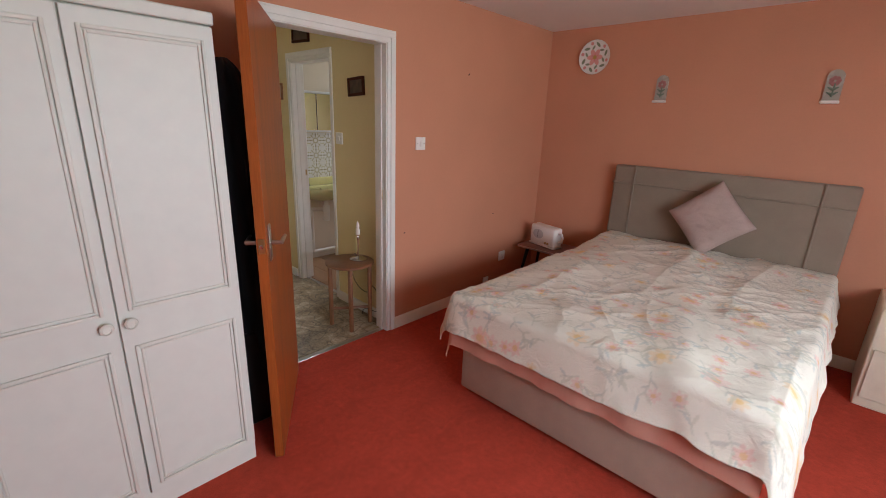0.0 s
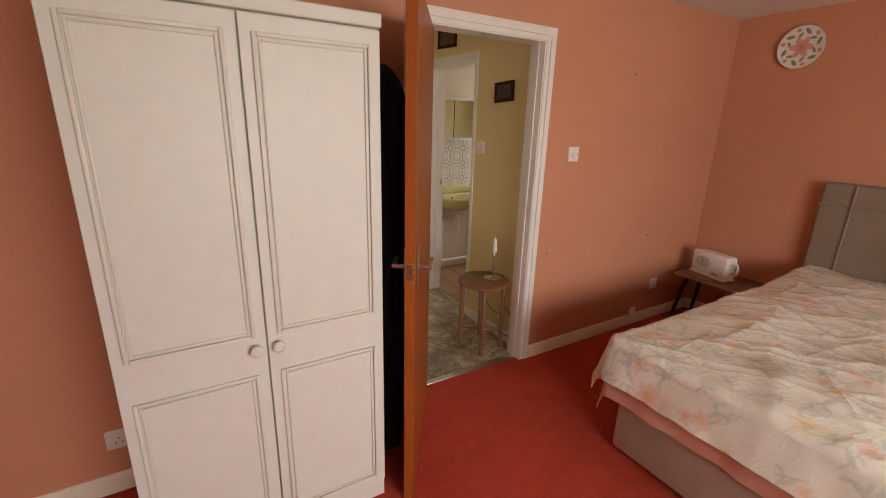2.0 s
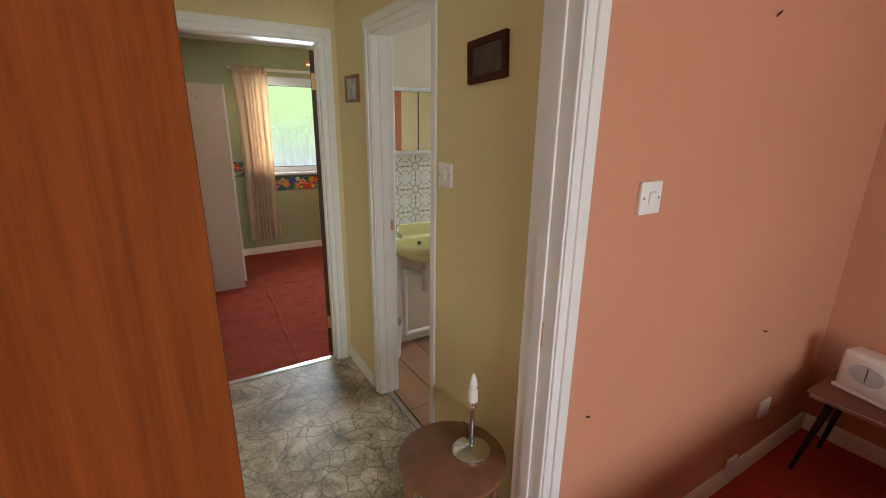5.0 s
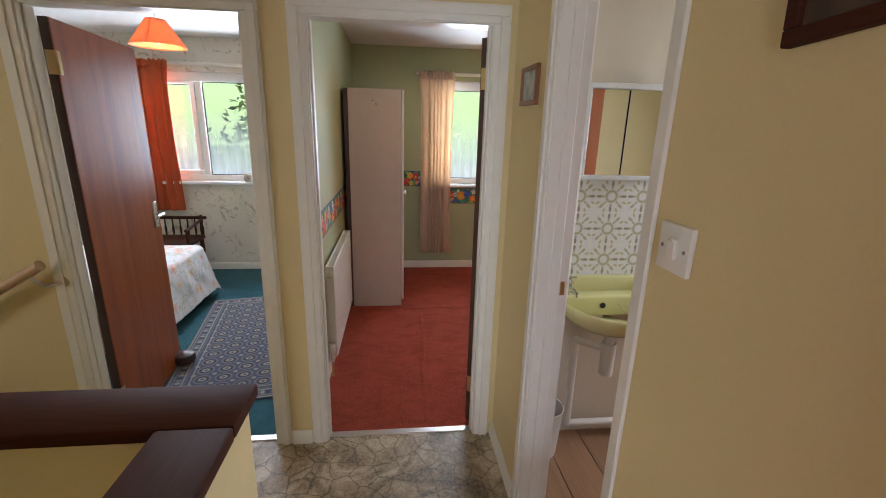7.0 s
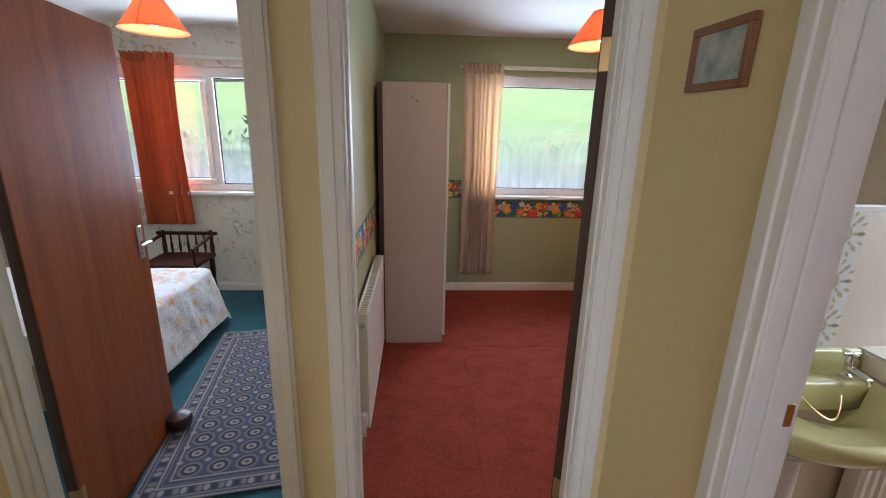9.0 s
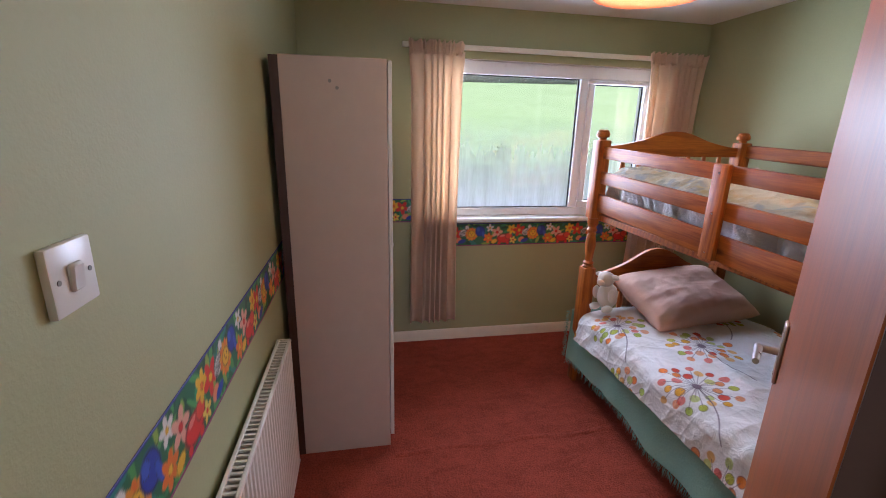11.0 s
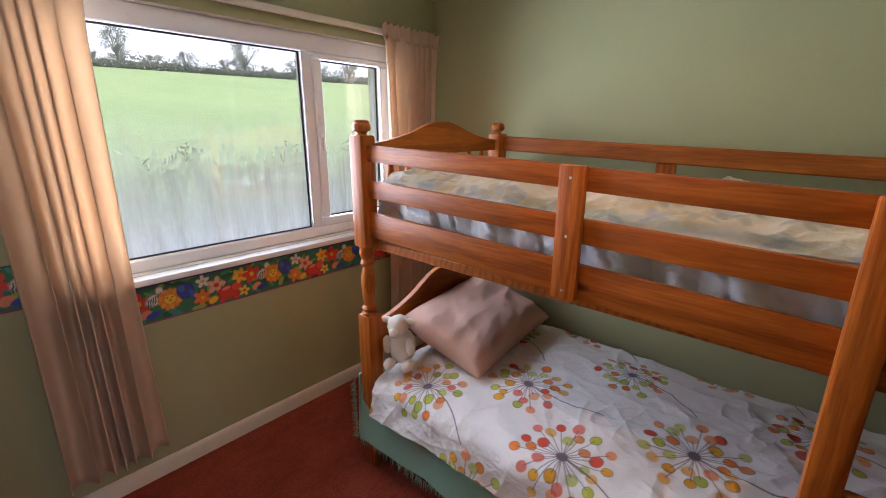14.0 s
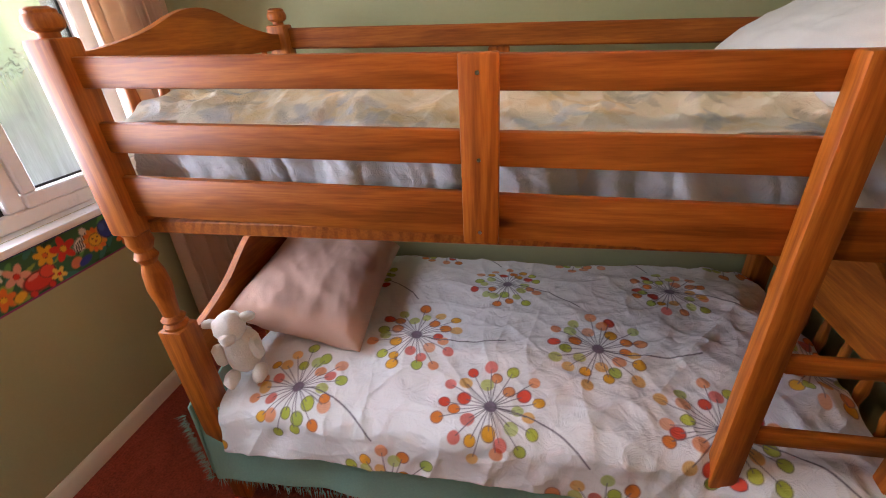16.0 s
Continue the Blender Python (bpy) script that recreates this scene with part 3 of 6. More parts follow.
# ---- doorways ----
def doorway(name, axis, c0, c1, a0, a1, top, label, w=0.075, skip=()):
    """Lining, stops and architraves of a doorway through a wall between c0 and c1."""
    t = thing(name, label, "door frame", kind="structure")

    def bx(a, b, c, d, z0, z1, bev=0.002):
        return boxed((a, c, z0), (b, d, z1), bev) if axis == 'x' else boxed((c, a, z0), (d, b, z1), bev)
    m0, m1 = c0 - 0.004, c1 + 0.004
    part("jamb", bx(m0, m1, a0 - 0.022, a0, 0, top), TRIM_C, t)
    part("jamb", bx(m0, m1, a1, a1 + 0.022, 0, top), TRIM_C, t)
    part("head", bx(m0, m1, a0 - 0.022, a1 + 0.022, top, top + 0.022), TRIM_C, t)
    mid = (c0 + c1) / 2
    part("door_stop", bx(mid - 0.018, mid + 0.018, a0, a0 + 0.008, 0, top), TRIM_C, t)
    part("door_stop", bx(mid - 0.018, mid + 0.018, a1 - 0.008, a1, 0, top), TRIM_C, t)
    for face, s in ((c0, -1), (c1, 1)):
        if s in skip:
            continue
        half = name == "door_frame_4" and s == -1
        for d, e in ((0.010, 0.0), (0.017, 0.026)):
            f1 = face + s * d
            part("architrave", bx(face, f1, a0 - w + e * 0.4, a0 - 0.006 - e, 0, top + 0.006 + e), TRIM_C, t)
            if not half:
                part("architrave", bx(face, f1, a1 + 0.006 + e, a1 + w - e * 0.4, 0, top + 0.006 + e), TRIM_C, t)
            if half and not e:
                part("architrave", bx(face, f1, a1 + 0.006, a1 + 0.04, 0, top + 0.006), TRIM_C, t)
            part("architrave", bx(face, f1 + s * 0.001, a0 - w + e * 0.4, a1 + 0.04 if half else a1 + w - e * 0.4, top + 0.006 + e, top + w - e * 0.4), TRIM_C, t)
    return t


def threshold(name, a, b, label):
    bm = boxed(a, b, 0.003)
    solid(name, bm, CHROME, label, "threshold strip", "structure")


doorway("door_frame_1", 'x', -2.315, -2.205, *DOOR_A, TOP, "cream gloss door frame of the pink bedroom")
doorway("door_frame_2", 'x', -4.15, -4.07, *DOOR_B, TOP, "white gloss door frame of the blue room", skip=(-1,))
doorway("door_frame_3", 'x', -4.15, -4.07, *DOOR_C, TOP, "white gloss door frame of the bunk room", skip=(-1,))
doorway("door_frame_4", 'y', 1.91, 2.01, *DOOR_D, 1.905, "white gloss door frame of the bathroom")
threshold("threshold_1", (-2.275, DOOR_A[0], 0), (-2.235, DOOR_A[1], 0.006), "metal strip between red carpet and vinyl")
threshold("threshold_2", (-4.13, DOOR_B[0], 0), (-4.09, DOOR_B[1], 0.006), "metal strip between blue carpet and vinyl")
threshold("threshold_3", (-4.13, DOOR_C[0], 0), (-4.09, DOOR_C[1], 0.006), "metal strip between rust carpet and vinyl")
threshold("threshold_4", (DOOR_D[0], 1.945, -0.005), (DOOR_D[1], 1.975, 0.006), "metal strip at the bathroom doorway")


def lever(parent, x, side, z, d):
    """A lever handle on a square plate, on one face of a leaf; the lever points along d."""
    y = side * 0.019
    plate = part("handle_plate", boxed((x - 0.021, y, z - 0.075), (x + 0.021, y + side * 0.008, z + 0.075), 0.003), CHROME, parent, "brushed aluminium handle plate")
    bm = rod(bmesh.new(), (x, y + side * 0.008, z), (x, y + side * 0.05, z), 0.009)
    rod(bm, (x, y + side * 0.046, z), (x + d * 0.095, y + side * 0.05, z + 0.004), 0.0095, 0.007)
    part("lever", bm, CHROME, plate)
    sc = bmesh.new()
    for k in (-1, 1):
        rod(sc, (x, y + side * 0.008, z + k * 0.055), (x, y + side * 0.0095, z + k * 0.055), 0.006, n=10)
    part("screw", sc, STEEL, plate)


def door_leaf(name, label, m, width, z=1.0):
    """A flush veneered leaf in its own place: hinge at the origin, leaf along +x."""
    t = thing(name, label, "door", m, kind="structure")
    leaf = part("leaf", boxed((0, -0.019, 0.008), (width, 0.019, TOP - 0.026), 0.002), TEAK, t)
    part("hinge_edge", boxed((-0.003, -0.017, 0.008), (0.0, 0.017, TOP - 0.026), 0), BROWN_EDGE, t)
    for s in (-1, 1):
        lever(leaf, width - 0.06, s, z, -1)
    part("latch_plate", boxed((width, -0.012, z - 0.03), (width + 0.002, 0.012, z + 0.03), 0.0005), BRASS, t)
    part("latch", boxed((width, -0.006, z - 0.008), (width + 0.011, 0.006, z + 0.008), 0.002), STEEL, t)
    for hz in (0.23, 1.74):
        bm = rod(bmesh.new(), (-0.004, -0.024, hz - 0.045), (-0.004, -0.024, hz + 0.045), 0.006, n=10)
        box(bm, (-0.004, -0.0215, hz - 0.045), (0.028, -0.0195, hz + 0.045), 0.0005)
        box(bm, (-0.006, -0.02, hz - 0.045), (-0.0035, 0.012, hz + 0.045), 0.0005)
        part("hinge", bm, BRASS, t)
    return t


def aim(x, y, dx, dy):
    return pose(x, y, 0, 0, 0, math.degrees(math.atan2(dy, dx)))


door_leaf("door_1", "red-brown teak veneer door standing open beside the white wardrobe", aim(-2.17, 1.085, 0.62, -0.41), 0.722)
door_leaf("door_2", "red-brown teak veneer door open into the blue room", aim(-4.175, 0.07, -0.70, -0.085), 0.735)
door_leaf("door_3", "red-brown teak veneer door open against the bunk bed", aim(-4.172, 1.80, -0.67, 0.725), 0.755, 1.07)
door_leaf("door_4", "red-brown teak veneer door open into the bathroom", aim(-2.962, 2.035, 0.01, 0.70), 0.70)
for nm, pl in (("strike_plate", ((-2.262, 1.813, 0.965), (-2.238, 1.816, 1.035))), ("strike_plate", ((-3.555, 1.986, 0.975), (-3.552, 2.002, 1.025)))):
    solid(nm, boxed(*pl, 0.0008), BRASS, "small brass strike plate let into the door jamb", "strike plate", "structure")


# ---- windows ----
def window(name, y0, y1, z0, z1, mull, label, sash_right=True):
    """A white plastic window: outer frame, mullion, opening sash, panes and sill, in the outer wall."""
    t = thing(name, label, "window", kind="structure")
    xf, xb = -6.925, -6.985
    f = bmesh.new()
    box(f, (xb, y0, z0), (xf, y1, z0 + 0.055), 0.006)
    box(f, (xb, y0, z1 - 0.085), (xf, y1, z1), 0.006)
    box(f, (xb, y0, z0 + 0.055), (xf, y0 + 0.06, z1 - 0.085), 0.006)
    box(f, (xb, y1 - 0.06, z0 + 0.055), (xf, y1, z1 - 0.085), 0.006)
    box(f, (xb, mull - 0.03, z0 + 0.055), (xf, mull + 0.03, z1 - 0.085), 0.006)
    part("window_frame", f, UPVC, t, "white plastic window frame")
    a, b = ((mull + 0.03, y1 - 0.06) if sash_right else (y0 + 0.06, mull - 0.03))
    s = bmesh.new()
    w = 0.05
    za, zb = z0 + 0.055, z1 - 0.085
    box(s, (xf - 0.05, a, za), (xf + 0.012, b, za + w), 0.006)
    box(s, (xf - 0.05, a, zb - w * 0.6), (xf + 0.012, b, zb), 0.006)
    box(s, (xf - 0.05, a, za + w), (xf + 0.012, a + w, zb - w * 0.6), 0.006)
    box(s, (xf - 0.05, b - w, za + w), (xf + 0.012, b, zb - w * 0.6), 0.006)
    sash = part("sash", s, UPVC, t, "white opening sash")
    hd = bmesh.new()
    hy = a + 0.022 if sash_right else b - 0.022
    zz = (za + zb) / 2 + 0.02
    box(hd, (xf + 0.012, hy - 0.012, zz - 0.035), (xf + 0.02, hy + 0.012, zz + 0.035), 0.003)
    box(hd, (xf + 0.02, hy - 0.008, zz - 0.06), (xf + 0.036, hy + 0.008, zz + 0.012), 0.004)
    part("window_handle", hd, UPVC, sash)
    c, d = ((y0 + 0.06, mull - 0.03) if sash_right else (mull + 0.03, y1 - 0.06))
    for nm, (p, q, r, u) in (("pane", (c, d, za, zb)), ("pane", (a + w, b - w, za + w, zb - w * 0.6))):
        pane = part(nm, boxed((xf - 0.034, p, r), (xf - 0.03, q, u), 0), GLASS, t, "pane misted with condensation", smooth=False)
        pane.visible_shadow = False
        g = bmesh.new()
        for e in ((p, p + 0.007, r, u), (q - 0.007, q, r, u), (p + 0.007, q - 0.007, r, r + 0.007), (p + 0.007, q - 0.007, u - 0.007, u)):
            box(g, (xf - 0.03, e[0], e[2]), (xf - 0.024, e[1], e[3]))
        part("gasket", g, BLACK, t, smooth=False)
    part("window_sill", boxed((xf, y0 - 0.04, z0 - 0.03), (-6.818, y1 + 0.04, z0 - 0.002), 0.006, 2), UPVC, t, "white painted sill board")
    return t


window("window_1", *WIN_C, 2.915, "white double-glazed window with misted panes above the border")
window("window_2", *WIN_B, -0.52, "white double-glazed window of the blue room", sash_right=False)


# ---- balustrade round the stairwell ----
t = thing("stair_parapet", "yellow solid parapet with a dark stained wooden cap round the stairwell", "parapet", kind="structure")
pb = bmesh.new()
box(pb, (-3.125, -2.1, -2.5), (-3.015, 1.065, 0.89))
box(pb, (-3.015, 0.955, -2.5), (-2.315, 1.065, 0.89))
part("parapet_wall", pb, YELLOW, t, smooth=False)
part("cap_rail", boxed((-3.15, -2.1, 0.89), (-2.99, 1.085, 0.925), 0.008, 2), DARK_Y, t, "dark stained cap")
part("cap_rail", boxed((-2.99, 0.93, 0.8901), (-2.317, 1.085, 0.9251), 0.008, 2), DARK_X, t, "dark stained cap")
t = thing("handrail", "round wooden stair handrail on a metal bracket", "handrail", kind="structure")
part("rail", rod(bmesh.new(), (-4.005, -0.01, 0.955), (-4.005, -1.6, 0.03), 0.022, n=18), wood("light_handrail_wood", (0.62, 0.43, 0.25), (0.5, 0.33, 0.18), 1, 0.35), t)
hb = rod(bmesh.new(), (-4.07, 0.02, 0.865), (-4.055, 0.02, 0.865), 0.024)
rod(hb, (-4.06, 0.02, 0.865), (-4.02, -0.02, 0.858), 0.007)
rod(hb, (-4.02, -0.02, 0.858), (-4.005, -0.06, 0.905), 0.007)
part("bracket", hb, CHROME, t, "chrome handrail bracket")


# ---- outside ----
def ground_height(x, y):
    d = -7.0 - x
    rise = np.clip((d - 14) / 120, 0, 1)
    return -2.7 + 18.2 * rise ** 0.9 + 0.02 * (np.clip(y, -150, 150) - 20) * rise + 2.0 * np.clip((d - 134) / 400, 0, 1)


gx = np.concatenate([np.linspace(1500, 10, 8), np.linspace(6, -30, 24), np.linspace(-34, -160, 60), np.linspace(-180, -2500, 14)])
gy = np.concatenate([np.linspace(-2500, -120, 10), np.linspace(-100, 160, 66), np.linspace(190, 2500, 10)])
GX, GY = np.meshgrid(gx, gy, indexing='ij')
g = sheet("ground", np.stack([GX, GY, ground_height(GX, GY) - 0.0], -1), GRASS)
tagged(g, "bright green grass field rising to a hedge", "ground", kind="structure")


glow = Mat("overcast_sky")
glow.b.inputs["Base Color"].default_value = (0, 0, 0, 1)
glow.b.inputs["Emission Color"].default_value = (0.93, 0.96, 1.0, 1)
glow.b.inputs["Emission Strength"].default_value = 1.6
A, B = np.meshgrid(np.linspace(radians(90), radians(270), 60), np.linspace(0, 1, 12), indexing='ij')
tagged(sheet("backdrop_sky", np.stack([900 * np.cos(A), 900 * np.sin(A), -60 + 460 * B], -1), glow.m), "bright overcast sky", "sky", kind="structure")


def leaves(bm_v, bm_f, centre, size, n, leaf, rng):
    """Adds small bent leaves over an uneven clump."""
    cx, cy, cz = centre
    for _ in range(n):
        u = rng.normal(size=3)
        u /= np.linalg.norm(u)
        r = rng.uniform(0.55, 1.0)
        p = np.array((cx, cy, cz)) + u * np.array(size) * r
        a, b = rng.normal(size=3), rng.normal(size=3)
        a /= np.linalg.norm(a)
        b = np.cross(a, b)
        b /= np.linalg.norm(b)
        s = leaf * rng.uniform(0.6, 1.4)
        i = len(bm_v)
        bm_v += [p - a * s, p + b * s * 0.45, p + a * s, p - b * s * 0.45]
        bm_f.append((i, i + 1, i + 2, i + 3))


def leaf_mesh(name, clumps, mat, leaf, seed):
    rng = np.random.default_rng(seed)
    v, f = [], []
    for c, s, n in clumps:
        leaves(v, f, c, s, n, leaf, rng)
    me = bpy.data.meshes.new(name)
    me.from_pydata([tuple(p) for p in v], [], f)
    me.materials.append(mat)
    return me


def hedge(name, x, y0, y1, step, h, w, mat, leaf, n, label, seed, kind="stuff", lift=0.0):
    rng = np.random.default_rng(seed)
    cl = []
    y = y0
    while y < y1:
        px = x + rng.uniform(-0.3, 0.3) * w
        hh = h * rng.uniform(0.7, 1.15)
        z = float(ground_height(np.array(px), np.array(y))) + lift
        cl.append(((px, y, z + hh * 0.45), (w, step * 0.9, hh * 0.55), n))
        y += step * rng.uniform(0.7, 1.1)
    return tagged(new(name, leaf_mesh(name, cl, mat, leaf, seed)), label, "hedge", kind=kind)


hedge("garden_hedge", -19.5, 3, 34, 0.9, 4.0, 1.2, AUTUMN, 0.06, 1500, "tangled autumn hedge below the field", 3)
hedge("garden_hedge", -17.8, 14, 26, 0.9, 2.9, 0.8, LEAF, 0.06, 700, "low green shrubs in front of the hedge", 4)
hedge("field_hedge", -139, -60, 150, 1.6, 2.2, 1.4, HAZED_LEAF, 0.3, 220, "clipped hedge along the top of the field, paled by haze in its leaf colour", 5)
hedge("far_wood", -152, -60, 150, 3.4, 5.2, 2.4, HAZED_LEAF, 0.42, 110, "line of trees behind the field hedge, with mist put into the leaf colour", 9)
hedge("garden_bank_bushes", -12.6, -11, -0.6, 0.7, 4.9, 1.0, LEAF, 0.09, 900, "dense green bushes on the bank outside the blue room", 6)
hedge("garden_bank_bushes", -11.3, -9, -1.0, 0.8, 3.1, 0.7, AUTUMN, 0.08, 420, "pale tangled twigs and dry leaves before the bushes", 7)


def tree(x, y, h, seed, label):
    rng = np.random.default_rng(seed)
    z = float(ground_height(np.array(x), np.array(y)))
    t = thing("tree", label, "tree", pose(x, y, z), group="trees on the skyline")
    bm = bmesh.new()
    rod(bm, (0, 0, -0.2), (0, 0, h * 0.42), h * 0.028, h * 0.018, 8)
    tips = []
    for i in range(16):
        a = rng.uniform(0, 6.28)
        z0 = h * rng.uniform(0.25, 0.42)
        r = h * rng.uniform(0.12, 0.34)
        tip = (r * math.cos(a), r * math.sin(a), h * rng.uniform(0.5, 0.95))
        rod(bm, (0, 0, z0), tip, h * 0.011, h * 0.004, 5)
        tips.append(tip)
        for _ in range(3):
            e = tuple(np.array(tip) + rng.normal(size=3) * h * 0.08)
            rod(bm, tuple(np.array(tip) * 0.75 + np.array((0, 0, z0)) * 0.25), e, h * 0.005, h * 0.002, 4)
    part("trunk", bm, BARK, t)
    crown = new("crown", leaf_mesh("crown", [(p, (h * 0.11, h * 0.11, h * 0.09), 60) for p in tips], HAZED_LEAF, h * 0.022, seed))
    crown.parent = t


rt = np.random.default_rng(11)
for i in range(46):
    yy = -30 + i * 3.8 + rt.uniform(-3, 3)
    tree(-147 - rt.uniform(0, 14), yy, rt.uniform(4, 8) if i % 9 else 11, 40 + i, "bare autumn tree standing on the skyline behind the hedge")


# ---- pink bedroom ----
def wardrobe_white():
    t = thing("wardrobe", "tall white two-door wardrobe with beaded panels and round knobs", "wardrobe")
    x0, xf, y0, y1, z1 = -2.17, -1.657, -0.185, 0.616, 1.81
    part("carcass", boxed((x0, y0, 0.0), (xf, y1, z1 - 0.04), 0.003), WHITE_WARD, t)
    part("cornice", boxed((x0, y0 - 0.004, z1 - 0.04), (xf + 0.024, y1 + 0.004, z1), 0.004), WHITE_WARD, t)
    part("plinth", boxed((xf, y0, 0.0), (xf + 0.008, y1, 0.085), 0.002), WHITE_WARD, t)
    mid = (y0 + y1) / 2
    for a, b, k in ((y0 + 0.002, mid - 0.0025, mid - 0.035), (mid + 0.0025, y1 - 0.002, mid + 0.032)):
        d = part("door", boxed((xf + 0.001, a, 0.09), (xf + 0.02, b, z1 - 0.046), 0.002), WHITE_WARD, t)
        for za, zb in ((0.12, 0.71), (0.84, 1.72)):
            p, q = a + 0.03, b - 0.03
            for off, w, hgt in ((0.0, 0.012, 0.009), (0.016, 0.008, 0.006)):
                X, Y = xf + 0.02, xf + 0.02 + hgt
                pa, qa, ra, sa = p + off, q - off, za + off, zb - off
                for e, g in (((pa, ra), (pa + w, sa)), ((qa - w, ra), (qa, sa)), ((pa + w, ra), (qa - w, ra + w)), ((pa + w, sa - w), (qa - w, sa))):
                    part("panel_bead", boxed((X, *e), (Y, *g), 0.003, 2), CREAM_BEAD, d)
        kb = lathe(bmesh.new(), [(0.008, 0), (0.008, 0.008), (0.018, 0.012), (0.021, 0.018), (0.019, 0.026), (0.012, 0.03), (0.011, 0.027), (0.001, 0.027)], (xf + 0.02, k, 0.80), 24, 'x')
        part("knob", kb, CREAM_BEAD, d, "round cream knob with a brass ring")


wardrobe_white()

# dark clothes hung between wardrobe and door
t = thing("hanging_coat", "black coat hanging on the wall between wardrobe and open door", "coat")
n = 60
U, V = np.meshgrid(np.linspace(0, 1, n), np.linspace(0, 1, 70), indexing='ij')
ang = U * 2 * math.pi
shoulder = np.sqrt(np.clip(1 - np.clip((V - 0.82) / 0.185, 0, 1) ** 2, 0.02, 1))
wdt = shoulder * (0.085 + 0.03 * np.clip((1 - V) * 2.2, 0, 1))
rad = 1 + 0.16 * np.sin(ang * 4 + V * 5) * (1.1 - V) + 0.08 * np.sin(ang * 9 - V * 7) + 0.05 * np.sin(ang * 15 + V * 21)
P = np.stack([-1.98 + 0.13 * shoulder * rad * np.cos(ang), 0.76 + wdt * rad * np.sin(ang), 0.40 + 1.31 * V], -1)
sheet("coat_body", P, COAT, t)
P2 = np.stack([-1.97 + 0.05 * rad * np.cos(ang), 0.71 + 0.045 * rad * np.sin(ang) + 0.03 * V, 0.70 + 0.92 * V], -1)
sheet("sleeve", P2, COAT, t)
part("hook", rod(bmesh.new(), (-2.205, 0.76, 1.72), (-2.05, 0.76, 1.70), 0.008), CHROME, t)
# Black box added to fill the dark gap below the coat.
t = thing("gap_box", "plain black box filling the gap behind the open door", "box")
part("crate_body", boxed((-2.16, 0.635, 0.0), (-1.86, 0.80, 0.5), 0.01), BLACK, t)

# double bed
BX0, BX1, BY0, BY1 = -1.345, 0.03, 1.665, 3.60


def floral(U, V, seed, n, col):
    """A faded print of trailing flowers and leaves on cream cotton."""
    rng = np.random.default_rng(seed)
    for _ in range(n):
        x, y = rng.uniform(U.min(), U.max()), rng.uniform(V.min(), V.max())
        a = rng.uniform(0, 6.28)
        kind = rng.uniform()
        if kind < 0.24:
            c = [(0.80, 0.36, 0.30), (0.82, 0.55, 0.24), (0.78, 0.46, 0.40)][rng.integers(3)]
            q = rng.uniform(0.8, 1.5)
            for k in range(7):
                b = a + k * 0.9
                dot(col, U, V, x + 0.018 * q * math.cos(b), y + 0.018 * q * math.sin(b), 0.018 * q, 0.009 * q, c, None, b, 0.45)
            dot(col, U, V, x, y, 0.012 * q, 0.012 * q, (0.72, 0.46, 0.12), None, 0, 0.6)
        else:
            px, py, b, turn = x, y, a, rng.uniform(-0.6, 0.6)
            for k in range(rng.integers(2, 5)):
                qx, qy = px + 0.028 * math.cos(b), py + 0.028 * math.sin(b)
                stroke(col, U, V, px, py, qx, qy, 0.0022, (0.56, 0.55, 0.43), 0.006)
                for side in (-1, 1):
                    if rng.uniform() < 0.6:
                        w = b + side * rng.uniform(0.5, 1.2)
                        L = rng.uniform(0.016, 0.028)
                        dot(col, U, V, qx + L * math.cos(w), qy + L * math.sin(w), L, L * 0.27, [(0.50, 0.50, 0.42), (0.58, 0.56, 0.42), (0.47, 0.52, 0.47)][rng.integers(3)], None, w, 0.65)
                px, py, b = qx, qy, b + turn + rng.uniform(-0.3, 0.3)


def drape(x0, x1, y0, y1, z, over, nu, nv, seed, wr, flare=0.06, sides=(1, 1, 1, 0)):
    """A cloth over a bed: flat on top, hanging over the chosen sides (low x, high x, low y, high y) by `over` metres."""
    ox0, ox1, oy0, oy1 = (over * s for s in sides)
    u = np.linspace(x0 - ox0, x1 + ox1, nu)
    v = np.linspace(y0 - oy0, y1 + oy1, nv)
    U, V = np.meshgrid(u, v, indexing='ij')
    du = np.where(U < x0, U - x0, np.where(U > x1, U - x1, 0))
    dv = np.where(V < y0, V - y0, np.where(V > y1, V - y1, 0))
    dist = np.hypot(du, dv)
    r = 0.05
    s = np.minimum(dist / r, math.pi / 2)
    out = r * np.sin(s) + flare * np.clip((dist - r * 1.57) / max(over, 0.01), 0, 1)
    drop = r * (1 - np.cos(s)) + np.clip(dist - r * 1.57, 0, None)
    dn = np.where(dist > 0, dist, 1)
    nx, ny = du / dn, dv / dn
    fold = np.clip((dist - 0.03) / 0.2, 0, 1) * (0.016 * ripple(U, V, seed + 7, 15, 9) + 0.008 * ripple(U, V, seed + 8, 34, 9))
    X = np.clip(U, x0, x1) + nx * (out + fold)
    Y = np.clip(V, y0, y1) + ny * (out + fold)
    top = ripple(U, V, seed, 7, 9) * wr + ripple(U, V, seed + 1, 20, 10) * wr * 0.4
    edge = np.clip(np.minimum(np.minimum(U - x0, x1 - U), np.minimum(V - y0, y1 - V)) / 0.25, 0, 1)
    Z = z + 0.02 * edge + top * np.clip(1 - drop / 0.2, 0.15, 1) - drop
    return np.stack([X, Y, Z], -1), U, V


